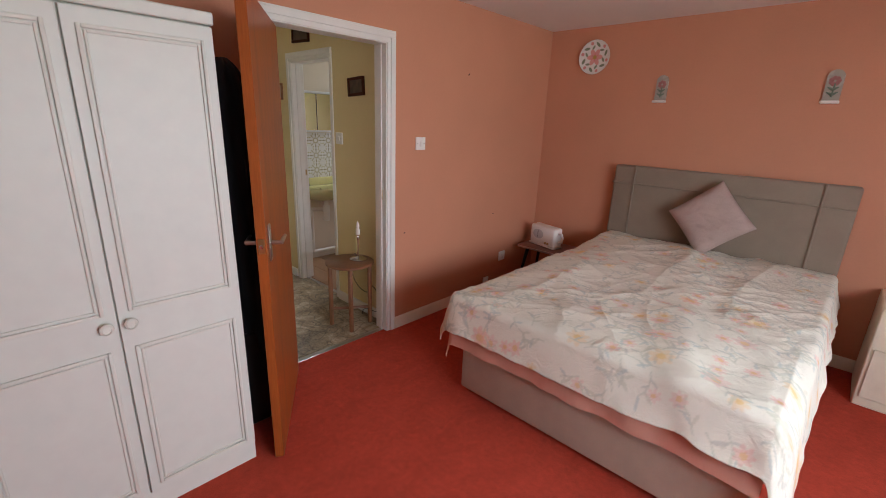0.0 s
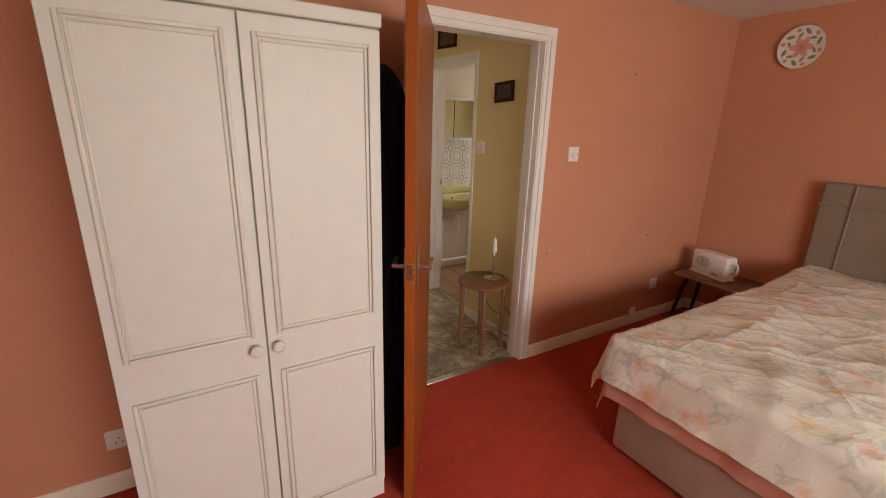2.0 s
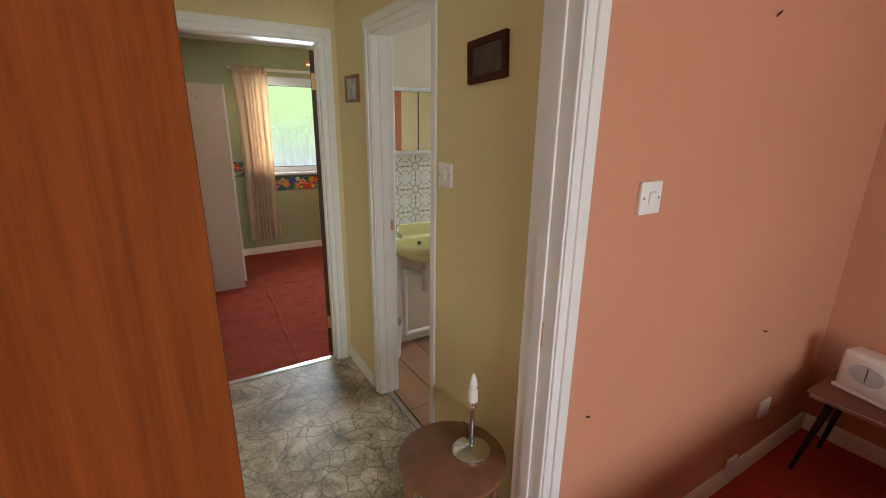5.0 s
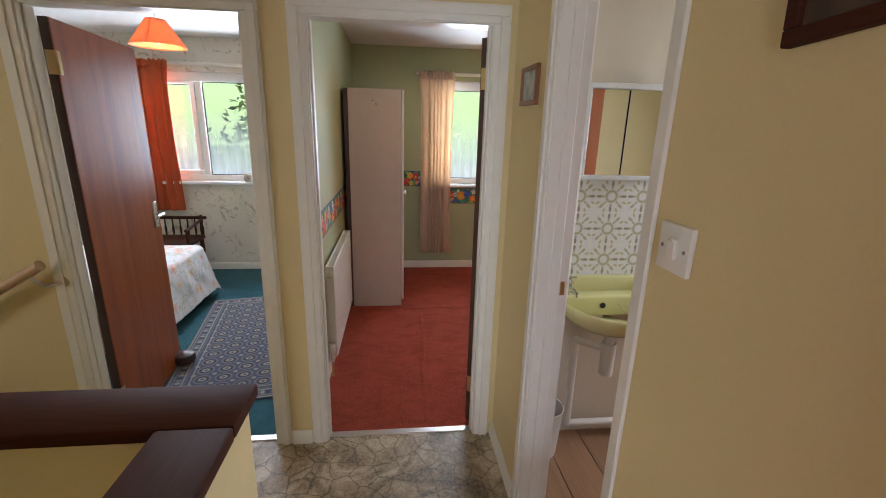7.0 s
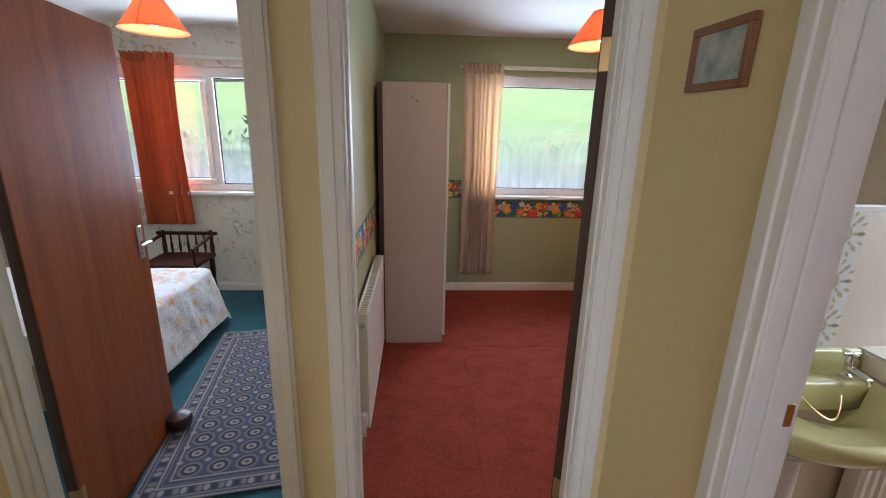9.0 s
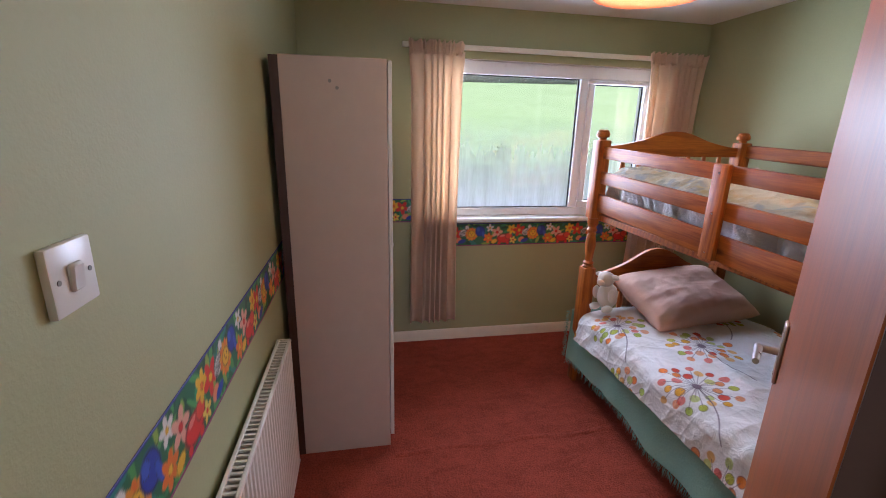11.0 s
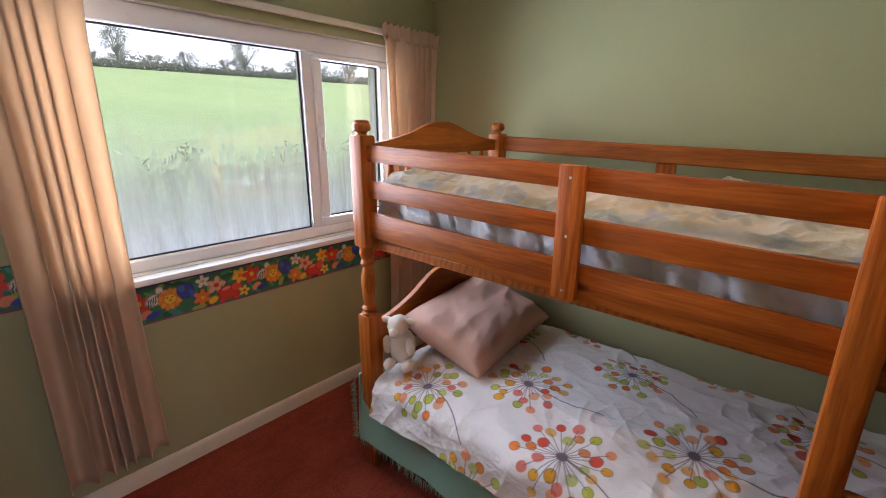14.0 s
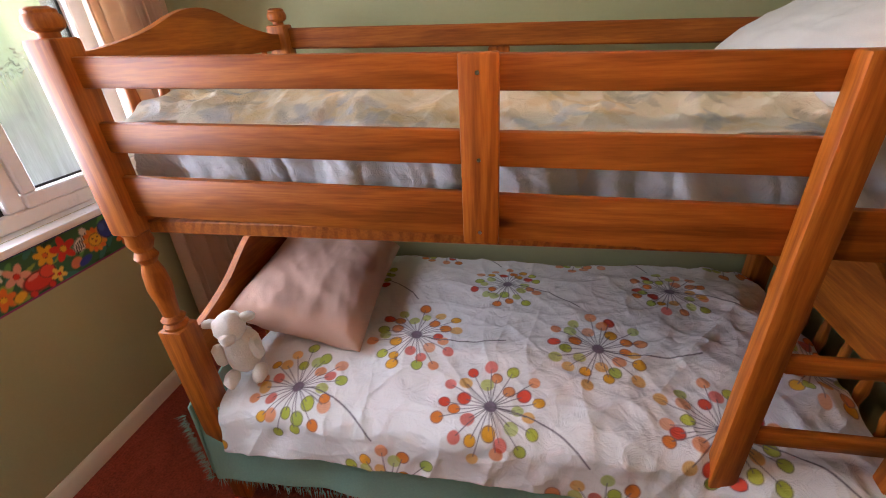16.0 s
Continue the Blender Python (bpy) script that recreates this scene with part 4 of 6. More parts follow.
def double_bed():
    t = thing("double_bed", "double divan bed with taupe upholstered headboard", "bed")
    part("divan_base", boxed((BX0, BY0, 0.035), (BX1, BY1, 0.33), 0.015, 2), DIVAN, t, "beige fabric divan base")
    part("mattress", boxed((BX0, BY0, 0.33), (BX1, BY1, 0.53), 0.04, 3), PINK_SHEET, t, "mattress in a pink fitted sheet")
    bd = bmesh.new()
    box(bd, (-1.43, 3.62, 0.30), (0.085, 3.70, 1.20), 0.02, 3)
    hbd = part("headboard", bd, TAUPE, t, "taupe upholstered headboard with piped border")
    pp = bmesh.new()
    for p, q in (((-1.43, 3.615, 1.06), (0.085, 3.615, 1.06)), ((-1.26, 3.615, 0.4), (-1.26, 3.615, 1.2)), ((-0.085, 3.615, 0.4), (-0.085, 3.615, 1.2))):
        rod(pp, p, q, 0.007, n=8)
    part("piping", pp, TAUPE, hbd)
    for x in (BX0 + 0.04, BX1 - 0.04):
        for y in (BY0 + 0.04, BY1 - 0.06):
            c = rod(bmesh.new(), (x - 0.012, y, 0.018), (x + 0.012, y, 0.018), 0.018)
            rod(c, (x, y, 0.018), (x, y, 0.04), 0.006)
            part("castor", c, STEEL, t)
    # pink valance showing under the bedspread
    P, U, V = drape(BX0 - 0.008, BX1 + 0.008, BY0 - 0.008, BY1, 0.545, 0.25, 150, 150, 21, 0.004, flare=0.02, sides=(1, 0, 1, 0))
    sheet("under_sheet", P, PINK_SHEET, t)


double_bed()
t = thing("bedspread", "crumpled cream bedspread printed with faded flowers lying over the double bed", "bedspread")
P, U, V = drape(BX0 - 0.02, BX1 + 0.02, BY0 - 0.02, BY1 + 0.0, 0.602, 0.215, 330, 400, 31, 0.014, flare=0.06)
P[..., 2] += 0.034 * crease(U, V, 61, 8, 7) * np.clip((P[..., 2] - 0.45) / 0.1, 0, 1) + 0.022 * crease(U, V, 62, 19, 9, sharp=3.5)
lift = np.exp(-((U + 0.62 + 0.25 * (V - 3.0)) ** 2) / 0.012) * 0.012
P[..., 2] += lift + 0.03 * np.clip((V - 3.1) / 0.4, 0, 1)
right_low = np.clip((U - BX1) / 0.2, 0, 1)
P[..., 2] -= right_low * 0.26 * np.clip((2.4 - V) / 0.5, 0, 1)
P[..., 2] = np.maximum(P[..., 2], 0.03)
col = np.zeros(U.shape + (3,)) + np.array((0.78, 0.73, 0.60))
cotton = col.copy()
floral(U, V, 5, 620, col)
col = 0.12 * cotton + 0.88 * col
sheet("printed_cover", P, PRINT, t, col, 0.006)


def soft_cushion(name, label, m, w, h, d, mat, pinch=0.12, seed=1, group="", wr=0.006):
    """A stuffed pillow: flat in its own xy plane, plump along z."""
    t = thing(name, label, "pillow", m, group)
    n = 64
    U, V = np.meshgrid(np.linspace(-1, 1, n), np.linspace(-1, 1, n), indexing='ij')
    sx = U * (1 - pinch * (1 - V ** 2) * abs(U) ** 3)
    sy = V * (1 - pinch * (1 - U ** 2) * abs(V) ** 3)
    prof = np.clip((1 - U ** 4) * (1 - V ** 4), 0, 1) ** 0.5
    wv = ripple(U, V, seed, 5, 8) * wr + ripple(U, V, seed + 3, 14, 8) * wr * 0.5 + (crease(U, V, seed + 5, 7, 7, along=0.8) + 0.5 * crease(U, V, seed + 6, 16, 7)) * wr * 1.6
    vs, fs = [], []
    for s in (1, -1):
        Z = s * (prof * d / 2 + wv * np.clip(prof * 3, 0, 1))
        base = len(vs)
        vs += np.stack([sx * w / 2, sy * h / 2, Z], -1).reshape(-1, 3).tolist()
        for i in range(n - 1):
            for j in range(n - 1):
                q = [base + i * n + j, base + (i + 1) * n + j, base + (i + 1) * n + j + 1, base + i * n + j + 1]
                fs.append(q if s > 0 else q[::-1])
    me = bpy.data.meshes.new(name)
    me.from_pydata(vs, [], fs)
    b = bmesh.new()
    b.from_mesh(me)
    bmesh.ops.remove_doubles(b, verts=b.verts[:], dist=1e-4)
    part("cover", b, mat, t)
    return t


soft_cushion("cushion", "square mauve textured cushion propped on its corner against the headboard", pose(-0.65, 3.50, 0.89, 74, 0, 0) @ pose(0, 0, 0, 0, 0, 42), 0.40, 0.40, 0.14, CUSHION, 0.05, 4)


def bench():
    t = thing("side_table", "long low mahogany-laminate table with splayed black legs", "table")
    bm = bmesh.new()
    box(bm, (-2.10, 3.27, 0.405), (-1.30, 3.63, 0.428), 0.01, 2)
    part("tabletop", bm, BENCHTOP, t)
    part("edge_strip", boxed((-2.08, 3.263, 0.408), (-1.32, 3.27, 0.425), 0.001), CHROME, t, "thin metal edge strip")
    for x, y, sx, sy in ((-2.02, 3.35, -0.07, -0.03), (-2.02, 3.56, -0.06, 0.04), (-1.40, 3.35, 0.05, -0.03), (-1.40, 3.56, 0.05, 0.04)):
        part("leg", rod(bmesh.new(), (x + sx, y + sy, 0), (x, y, 0.405), 0.009, 0.017, 12), BLACK, t, "black tapered leg")


bench()
t = thing("alarm_tea_maker", "white bedside appliance with an oval clock dial on the low table", "appliance", pose(-1.90, 3.44, 0.428, 0, 0, -14))
part("housing", boxed((-0.15, -0.055, 0.008), (0.15, 0.055, 0.185), 0.022, 3), PLASTIC, t)
part("base", boxed((-0.155, -0.06, 0.0), (0.155, 0.06, 0.018), 0.006), PLASTIC, t)
dl = bmesh.new()
bmesh.ops.create_cone(dl, cap_ends=True, segments=36, radius1=0.05, radius2=0.05, depth=0.004, matrix=pose(-0.045, -0.056, 0.105, 90) @ Matrix.Diagonal((1.25, 0.85, 1, 1)))
dial = part("dial", dl, plain("clock_dial_grey", (0.55, 0.53, 0.5), 0.4), t, "grey oval clock dial")
hnd = bmesh.new()
box(hnd, (-0.047, -0.0605, 0.104), (-0.043, -0.0585, 0.14), 0)
box(hnd, (-0.047, -0.0605, 0.075), (-0.044, -0.0585, 0.106), 0)
part("clock_hand", hnd, BLACK, dial)
kn = bmesh.new()
for x in (0.055, 0.085):
    rod(kn, (x, -0.055, 0.04), (x, -0.066, 0.04), 0.009)
part("button", kn, BRASS, t, "small brown buttons")
hl = bmesh.new()
pts = [(0.148, 0, 0.14), (0.185, 0, 0.145), (0.2, 0, 0.11), (0.19, 0, 0.07), (0.148, 0, 0.06)]
for p, q in zip(pts, pts[1:]):
    rod(hl, p, q, 0.009, n=10)
part("handle", hl, PLASTIC, t)

t = thing("bedside_cabinet", "cream painted bedside cabinet with an open shelf", "cabinet", pose(0.52, 3.42, 0))
part("body", boxed((-0.22, -0.17, 0.0), (0.22, 0.28, 0.60), 0.006), HEATER, t)
# Flat black panel: the shade inside the open shelf is put in as colour.
part("shelf_opening", boxed((-0.16, -0.174, 0.40), (0.18, -0.17, 0.56), 0), BLACK, t, "black panel for the shade inside the open shelf")
part("drawer", boxed((-0.20, -0.182, 0.06), (0.20, -0.17, 0.36), 0.004), HEATER, t)
part("knob", lathe(bmesh.new(), [(0.01, 0), (0.02, 0.01), (0.018, 0.02), (0.001, 0.024)], (0, 0, 0), 16), HEATER, t).matrix_local = pose(-0.1, -0.182, 0.28, 90)
part("dish", lathe(bmesh.new(), [(0.03, 0), (0.05, 0.02), (0.045, 0.03), (0.001, 0.03)], (-0.12, 0.0, 0.60), 20), PLASTIC, t)

# wall things
t = thing("wall_plate", "round white plate painted with pink flowers hung on the wall", "plate", pose(-1.775, 3.718, 2.048, 90, 0, 0))
R = 0.135
A, B = np.meshgrid(np.linspace(0, 2 * math.pi, 140), np.linspace(0, 1, 46), indexing='ij')
PX, PY = R * B * np.cos(A), R * B * np.sin(A)
PZ = 0.008 + 0.016 * np.clip((B - 0.6) / 0.4, 0, 1) ** 1.5
pc = np.zeros(A.shape + (3,)) + np.array((0.80, 0.77, 0.70))
for k in range(6):
    b = k * 1.047
    dot(pc, PX, PY, 0.034 * math.cos(b), 0.034 * math.sin(b), 0.034, 0.019, (0.75, 0.28, 0.24), None, b, 0.85)
    dot(pc, PX, PY, 0.1 * math.cos(b + 0.3), 0.1 * math.sin(b + 0.3), 0.024, 0.011, (0.18, 0.22, 0.12), None, b + 1.2, 0.9)
    dot(pc, PX, PY, 0.078 * math.cos(b + 0.75), 0.078 * math.sin(b + 0.75), 0.02, 0.009, (0.2, 0.24, 0.14), None, b, 0.9)
    dot(pc, PX, PY, 0.112 * math.cos(b + 0.8), 0.112 * math.sin(b + 0.8), 0.013, 0.013, (0.7, 0.25, 0.22), None, b, 0.9)
dot(pc, PX, PY, 0, 0, 0.016, 0.016, (0.55, 0.35, 0.1))
sheet("plate_face", np.stack([PX, PY, PZ], -1), GLAZE, t, pc, 0.005)


PLAQUE = plain("aged_ceramic", (0.46, 0.41, 0.34), 0.25)


def sconce(x, z):
    t = thing("wall_ornament", "arched white ceramic wall ornament painted with a rose", "ornament", pose(x, 3.72, z, 90, 0, 0), "ornaments above the bed")
    bm = bmesh.new()
    pts = [(-0.042, 0), (0.042, 0), (0.042, 0.14)] + [(0.042 * math.cos(a), 0.14 + 0.042 * math.sin(a)) for a in np.linspace(0.2, 2.94, 12)] + [(-0.042, 0.14)]
    vs = [bm.verts.new((p, q, 0.0)) for p, q in pts]
    f = bm.faces.new(vs)
    r = bmesh.ops.extrude_face_region(bm, geom=[f])
    bmesh.ops.translate(bm, verts=[e for e in r["geom"] if isinstance(e, bmesh.types.BMVert)], vec=(0, 0, 0.014))
    part("plaque", bm, PLAQUE, t, smooth=False)
    part("ledge", boxed((-0.047, -0.018, 0), (0.047, 0.0, 0.045), 0.006, 2), PLASTIC, t)
    fl = bmesh.new()
    for k in range(7):
        b = k * 0.9
        bmesh.ops.create_cone(fl, cap_ends=True, segments=10, radius1=0.014, radius2=0.009, depth=0.006, matrix=pose(0.018 * math.cos(b), 0.115 + 0.018 * math.sin(b), 0.016))
    part("rose", fl, plain("faded_rose_glaze", (0.42, 0.17, 0.15), 0.3), t, "raised faded rose")
    st = bmesh.new()
    rod(st, (0, 0.02, 0.016), (0.004, 0.1, 0.016), 0.005)
    for sx in (-1, 1):
        for yy in (0.05, 0.08):
            rod(st, (0, yy - 0.015, 0.016), (sx * 0.028, yy, 0.017), 0.010, 0.003, 8)
    part("stem", st, plain("grey_green_glaze", (0.16, 0.20, 0.14), 0.3), t, "grey-green stem and leaves")


sconce(-1.20, 1.705)
sconce(-0.192, 1.70)


def wall_switch(name, label, m, w=0.086, gangs=1):
    t = thing(name, label, "switch", m)
    part("plate", boxed((-w / 2, -0.011, -0.043), (w / 2, 0, 0.043), 0.003, 2), PLASTIC, t)
    part("rocker", boxed((-0.012, -0.017, -0.018), (0.012, -0.008, 0.018), 0.003, 1, pose(0, 0, 0, 5)), PLASTIC, t)
    for s in (-1, 1):
        part("screw", rod(bmesh.new(), (s * 0.03, -0.009, 0), (s * 0.03, -0.0122, 0), 0.0035, n=10), GREY_SLOT_MARK, t)


def socket(name, label, m, w=0.146):
    t = thing(name, label, "socket", m)
    part("plate", boxed((-w / 2, -0.011, -0.043), (w / 2, 0, 0.043), 0.003, 2), PLASTIC, t)
    for c in ((-0.036, 0.036) if w > 0.1 else (0,)):
        for dx, dz in ((-0.011, -0.016), (0.011, -0.016), (0, 0.004)):
            # Slots are grey blocks, with the shade inside them given by colour.
            part("socket_hole", boxed((c + dx - 0.003, -0.0115, dz - 0.004), (c + dx + 0.003, -0.009, dz + 0.004), 0), GREY_SLOT_MARK, t)
        part("socket_switch", boxed((c - 0.006, -0.0135, 0.018), (c + 0.006, -0.0105, 0.034), 0.001), PLASTIC, t)


FACE_PX, FACE_NY, FACE_PY = 90, 0, 180   # turns so that a plate faces +x, -y or +y
wall_switch("light_switch", "square white light switch on the pink wall", pose(-2.205, 2.118, 1.335, 0, 0, FACE_PX))
wall_switch("light_switch", "square white light switch on the yellow landing wall", pose(-2.872, 1.91, 1.335, 0, 0, FACE_NY))
wall_switch("light_switch", "square white light switch on the pale green wall", pose(-4.497, 0.985, 1.368, 0, 0, FACE_PY))
socket("wall_socket", "white single socket low on the pink wall beside the wardrobe", pose(-2.205, -0.30, 0.245, 0, 0, FACE_PX), 0.086)
socket("wall_socket", "white single socket low on the pink wall by the table", pose(-2.205, 3.19, 0.305, 0, 0, FACE_PX), 0.086)
socket("telephone_socket", "small white box on the baseboard", pose(-2.19, 2.95, 0.11, 0, 0, FACE_PX), 0.07)
for y, z, s in ((2.60, 1.82, 0.012), (3.01, 0.725, 0.006), (1.98, 0.715, 0.006)):
    solid("nail", rod(bmesh.new(), (-2.206, y, z), (-2.193, y, z + s), 0.0028, n=8), BROWN_EDGE, "small rusty nail in the pink wall", "nail")


def picture(name, label, m, w, h, frame_mat, inner, fw=0.014, mount=0.0):
    t = thing(name, label, "picture", m)
    bm = bmesh.new()
    for a, b in (((-w / 2, 0, -h / 2), (w / 2, -0.016, -h / 2 + fw)), ((-w / 2, 0, h / 2 - fw), (w / 2, -0.016, h / 2)), ((-w / 2, 0, -h / 2 + fw), (-w / 2 + fw, -0.016, h / 2 - fw)), ((w / 2 - fw, 0, -h / 2 + fw), (w / 2, -0.016, h / 2 - fw))):
        box(bm, a, b, 0.002)
    part("frame", bm, frame_mat, t)
    if mount:
        part("mount", boxed((-w / 2 + fw, -0.006, -h / 2 + fw), (w / 2 - fw, -0.002, h / 2 - fw), 0), PLASTIC, t)
    e = fw + mount
    part("image", boxed((-w / 2 + e, -0.008, -h / 2 + e), (w / 2 - e, -0.0065, h / 2 - e), 0), inner, t)
    return t


def blotch(name, *cols):
    m = Mat(name, 0.5)
    n = m.noise(18, 4, rough=0.6)
    m.colour(m.ramp(n, *[(0.25 + 0.5 * i / (len(cols) - 1), c) for i, c in enumerate(cols)]))
    return m.m


DUSK = blotch("dark_landscape_print", (0.03, 0.02, 0.015), (0.07, 0.04, 0.025), (0.13, 0.07, 0.04))
SEA = blotch("seascape_print", (0.10, 0.14, 0.13), (0.35, 0.40, 0.40), (0.6, 0.58, 0.5))
PHOTO = blotch("grey_photograph", (0.12, 0.10, 0.08), (0.3, 0.27, 0.22), (0.5, 0.45, 0.36))
pf = picture("framed_picture", "black-framed picture with a cream mount on the pink wall", pose(-2.205, -0.68, 1.90, 0, 0, FACE_PX), 0.50, 0.54, BLACK, PHOTO, 0.02, 0.06)
wb = bmesh.new()
for i, (a, b) in enumerate(((0.03, 0.06), (0.065, 0.085), (0.09, 0.12), (0.125, 0.15))):
    box(wb, (a, -0.0065, -0.222), (b, -0.006, -0.21))
part("caption", wb, GREY_SLOT_MARK, pf, "line of small grey lettering")
picture("framed_picture", "dark framed landscape hung askew on the yellow wall", pose(-2.64, 1.91, 1.70, 0, -3, 0), 0.19, 0.125, DARK_X, DUSK, 0.02)
picture("framed_picture", "dark framed picture above the bathroom door", pose(-3.37, 1.91, 2.13, 0, 2, 0), 0.26, 0.175, DARK_X, DUSK, 0.02)
picture("framed_picture", "small seascape in a brown wooden frame on the yellow wall", pose(-3.82, 1.91, 1.685, 0, 1, 0), 0.19, 0.135, STOOL, SEA, 0.017)

# ---- landing ----
t = thing("small_round_table", "small round brown wooden table with four straight legs", "table", pose(-2.475, 1.70, 0, 0, 0, 12))
part("tabletop", lathe(bmesh.new(), [(0.165, 0.478), (0.172, 0.484), (0.172, 0.495), (0.165, 0.5)], (0, 0, 0), 40), STOOL, t)
for a in range(4):
    c, s = math.cos(a * 1.5708 + 0.78) * 0.135, math.sin(a * 1.5708 + 0.78) * 0.135
    lg = bmesh.new()
    box(lg, (c * 1.04 - 0.013, s * 1.04 - 0.013, 0), (c * 1.04 + 0.013, s * 1.04 + 0.013, 0.478), 0.004)
    part("leg", lg, STOOL, t)
for a in (0, 1):
    k = 0.135 * 0.7071
    b = rod(bmesh.new(), (-k, -k, 0.13) if a == 0 else (-k, k, 0.145), (k, k, 0.13) if a == 0 else (k, -k, 0.145), 0.011, n=8)
    part("stretcher", b, STOOL, t)
t = thing("table_lamp", "slim chrome lamp stand without its shade on the round table", "lamp", pose(-2.46, 1.765, 0.50))
part("base", lathe(bmesh.new(), [(0.06, 0), (0.062, 0.006), (0.055, 0.012), (0.02, 0.018), (0.009, 0.026)], (0, 0, 0), 32), STEEL, t)
part("stem", lathe(bmesh.new(), [(0.007, 0.02), (0.007, 0.15), (0.012, 0.155), (0.012, 0.165), (0.008, 0.17), (0.008, 0.185)], (0, 0, 0), 16), STEEL, t)
part("bulb_holder", lathe(bmesh.new(), [(0.013, 0.185), (0.015, 0.19), (0.015, 0.225), (0.012, 0.23)], (0, 0, 0), 16), PLASTIC, t)
part("bulb", lathe(bmesh.new(), [(0.008, 0.23), (0.013, 0.245), (0.009, 0.265), (0.001, 0.285)], (0, 0, 0), 14), PLASTIC, t)
pts = [(-0.03, 0.02, 0.005), (-0.14, 0.06, -0.01), (-0.15, 0.06, -0.2), (-0.05, 0.1, -0.3), (0.05, 0.09, -0.22), (0.1, 0.11, -0.40), (-0.1, 0.1, -0.49), (0.12, 0.07, -0.49)]
cc = bpy.data.curves.new("lamp_flex", 'CURVE')
cc.dimensions, cc.bevel_depth = '3D', 0.003
sp = cc.splines.new('BEZIER')
sp.bezier_points.add(len(pts) - 1)
for bp, p in zip(sp.bezier_points, pts):
    bp.co, bp.handle_left_type, bp.handle_right_type = p, 'AUTO', 'AUTO'
cc.materials.append(BLACK)
fx = new("flex", cc)
fx.parent = t

# ---- bunk room ----
def turned(h0, h1):
    """Profile of a turned post section between two heights."""
    L = h1 - h0
    ks = [(0.032, 0), (0.034, 0.03), (0.026, 0.06), (0.033, 0.10), (0.022, 0.14), (0.026, 0.30), (0.032, 0.45), (0.028, 0.60), (0.020, 0.70), (0.030, 0.76), (0.022, 0.82), (0.033, 0.90), (0.030, 0.96), (0.034, 1.0)]
    return [(r, h0 + k * L) for r, k in ks]


def scallop(bm, x0, x1, ya, yb, base, top, dip, both=False):
    """A shaped board across the bed: its top edge rises to the middle in an ogee."""
    n = 40
    fr, bk = [], []
    for x, out in ((x0, fr), (x1, bk)):
        for i in range(n + 1):
            s = i / n
            k = 0.5 - 0.5 * math.cos(2 * math.pi * s)
            shoulder = 0.35 * math.sin(3 * math.pi * s) ** 2 * (1 - k)
            z = base + dip + (top - base - dip) * min(1, k ** 1.4 + 0.25 * shoulder)
            out.append((bm.verts.new((x, ya + (yb - ya) * s, z)), bm.verts.new((x, ya + (yb - ya) * s, base))))
    for i in range(n):
        for a in (fr, bk):
            bm.faces.new((a[i][0], a[i + 1][0], a[i + 1][1], a[i][1]))
        bm.faces.new((fr[i][0], fr[i + 1][0], bk[i + 1][0], bk[i][0]))
        bm.faces.new((fr[i][1], fr[i + 1][1], bk[i + 1][1], bk[i][1]))
    for i in (0, n):
        bm.faces.new((fr[i][0], fr[i][1], bk[i][1], bk[i][0]))
    return bm


YN, YF, XH, XF = 2.69, 3.61, -6.215, -4.285     # post centres
SAG = -0.032     # fall of the upper rails towards the foot of the bed


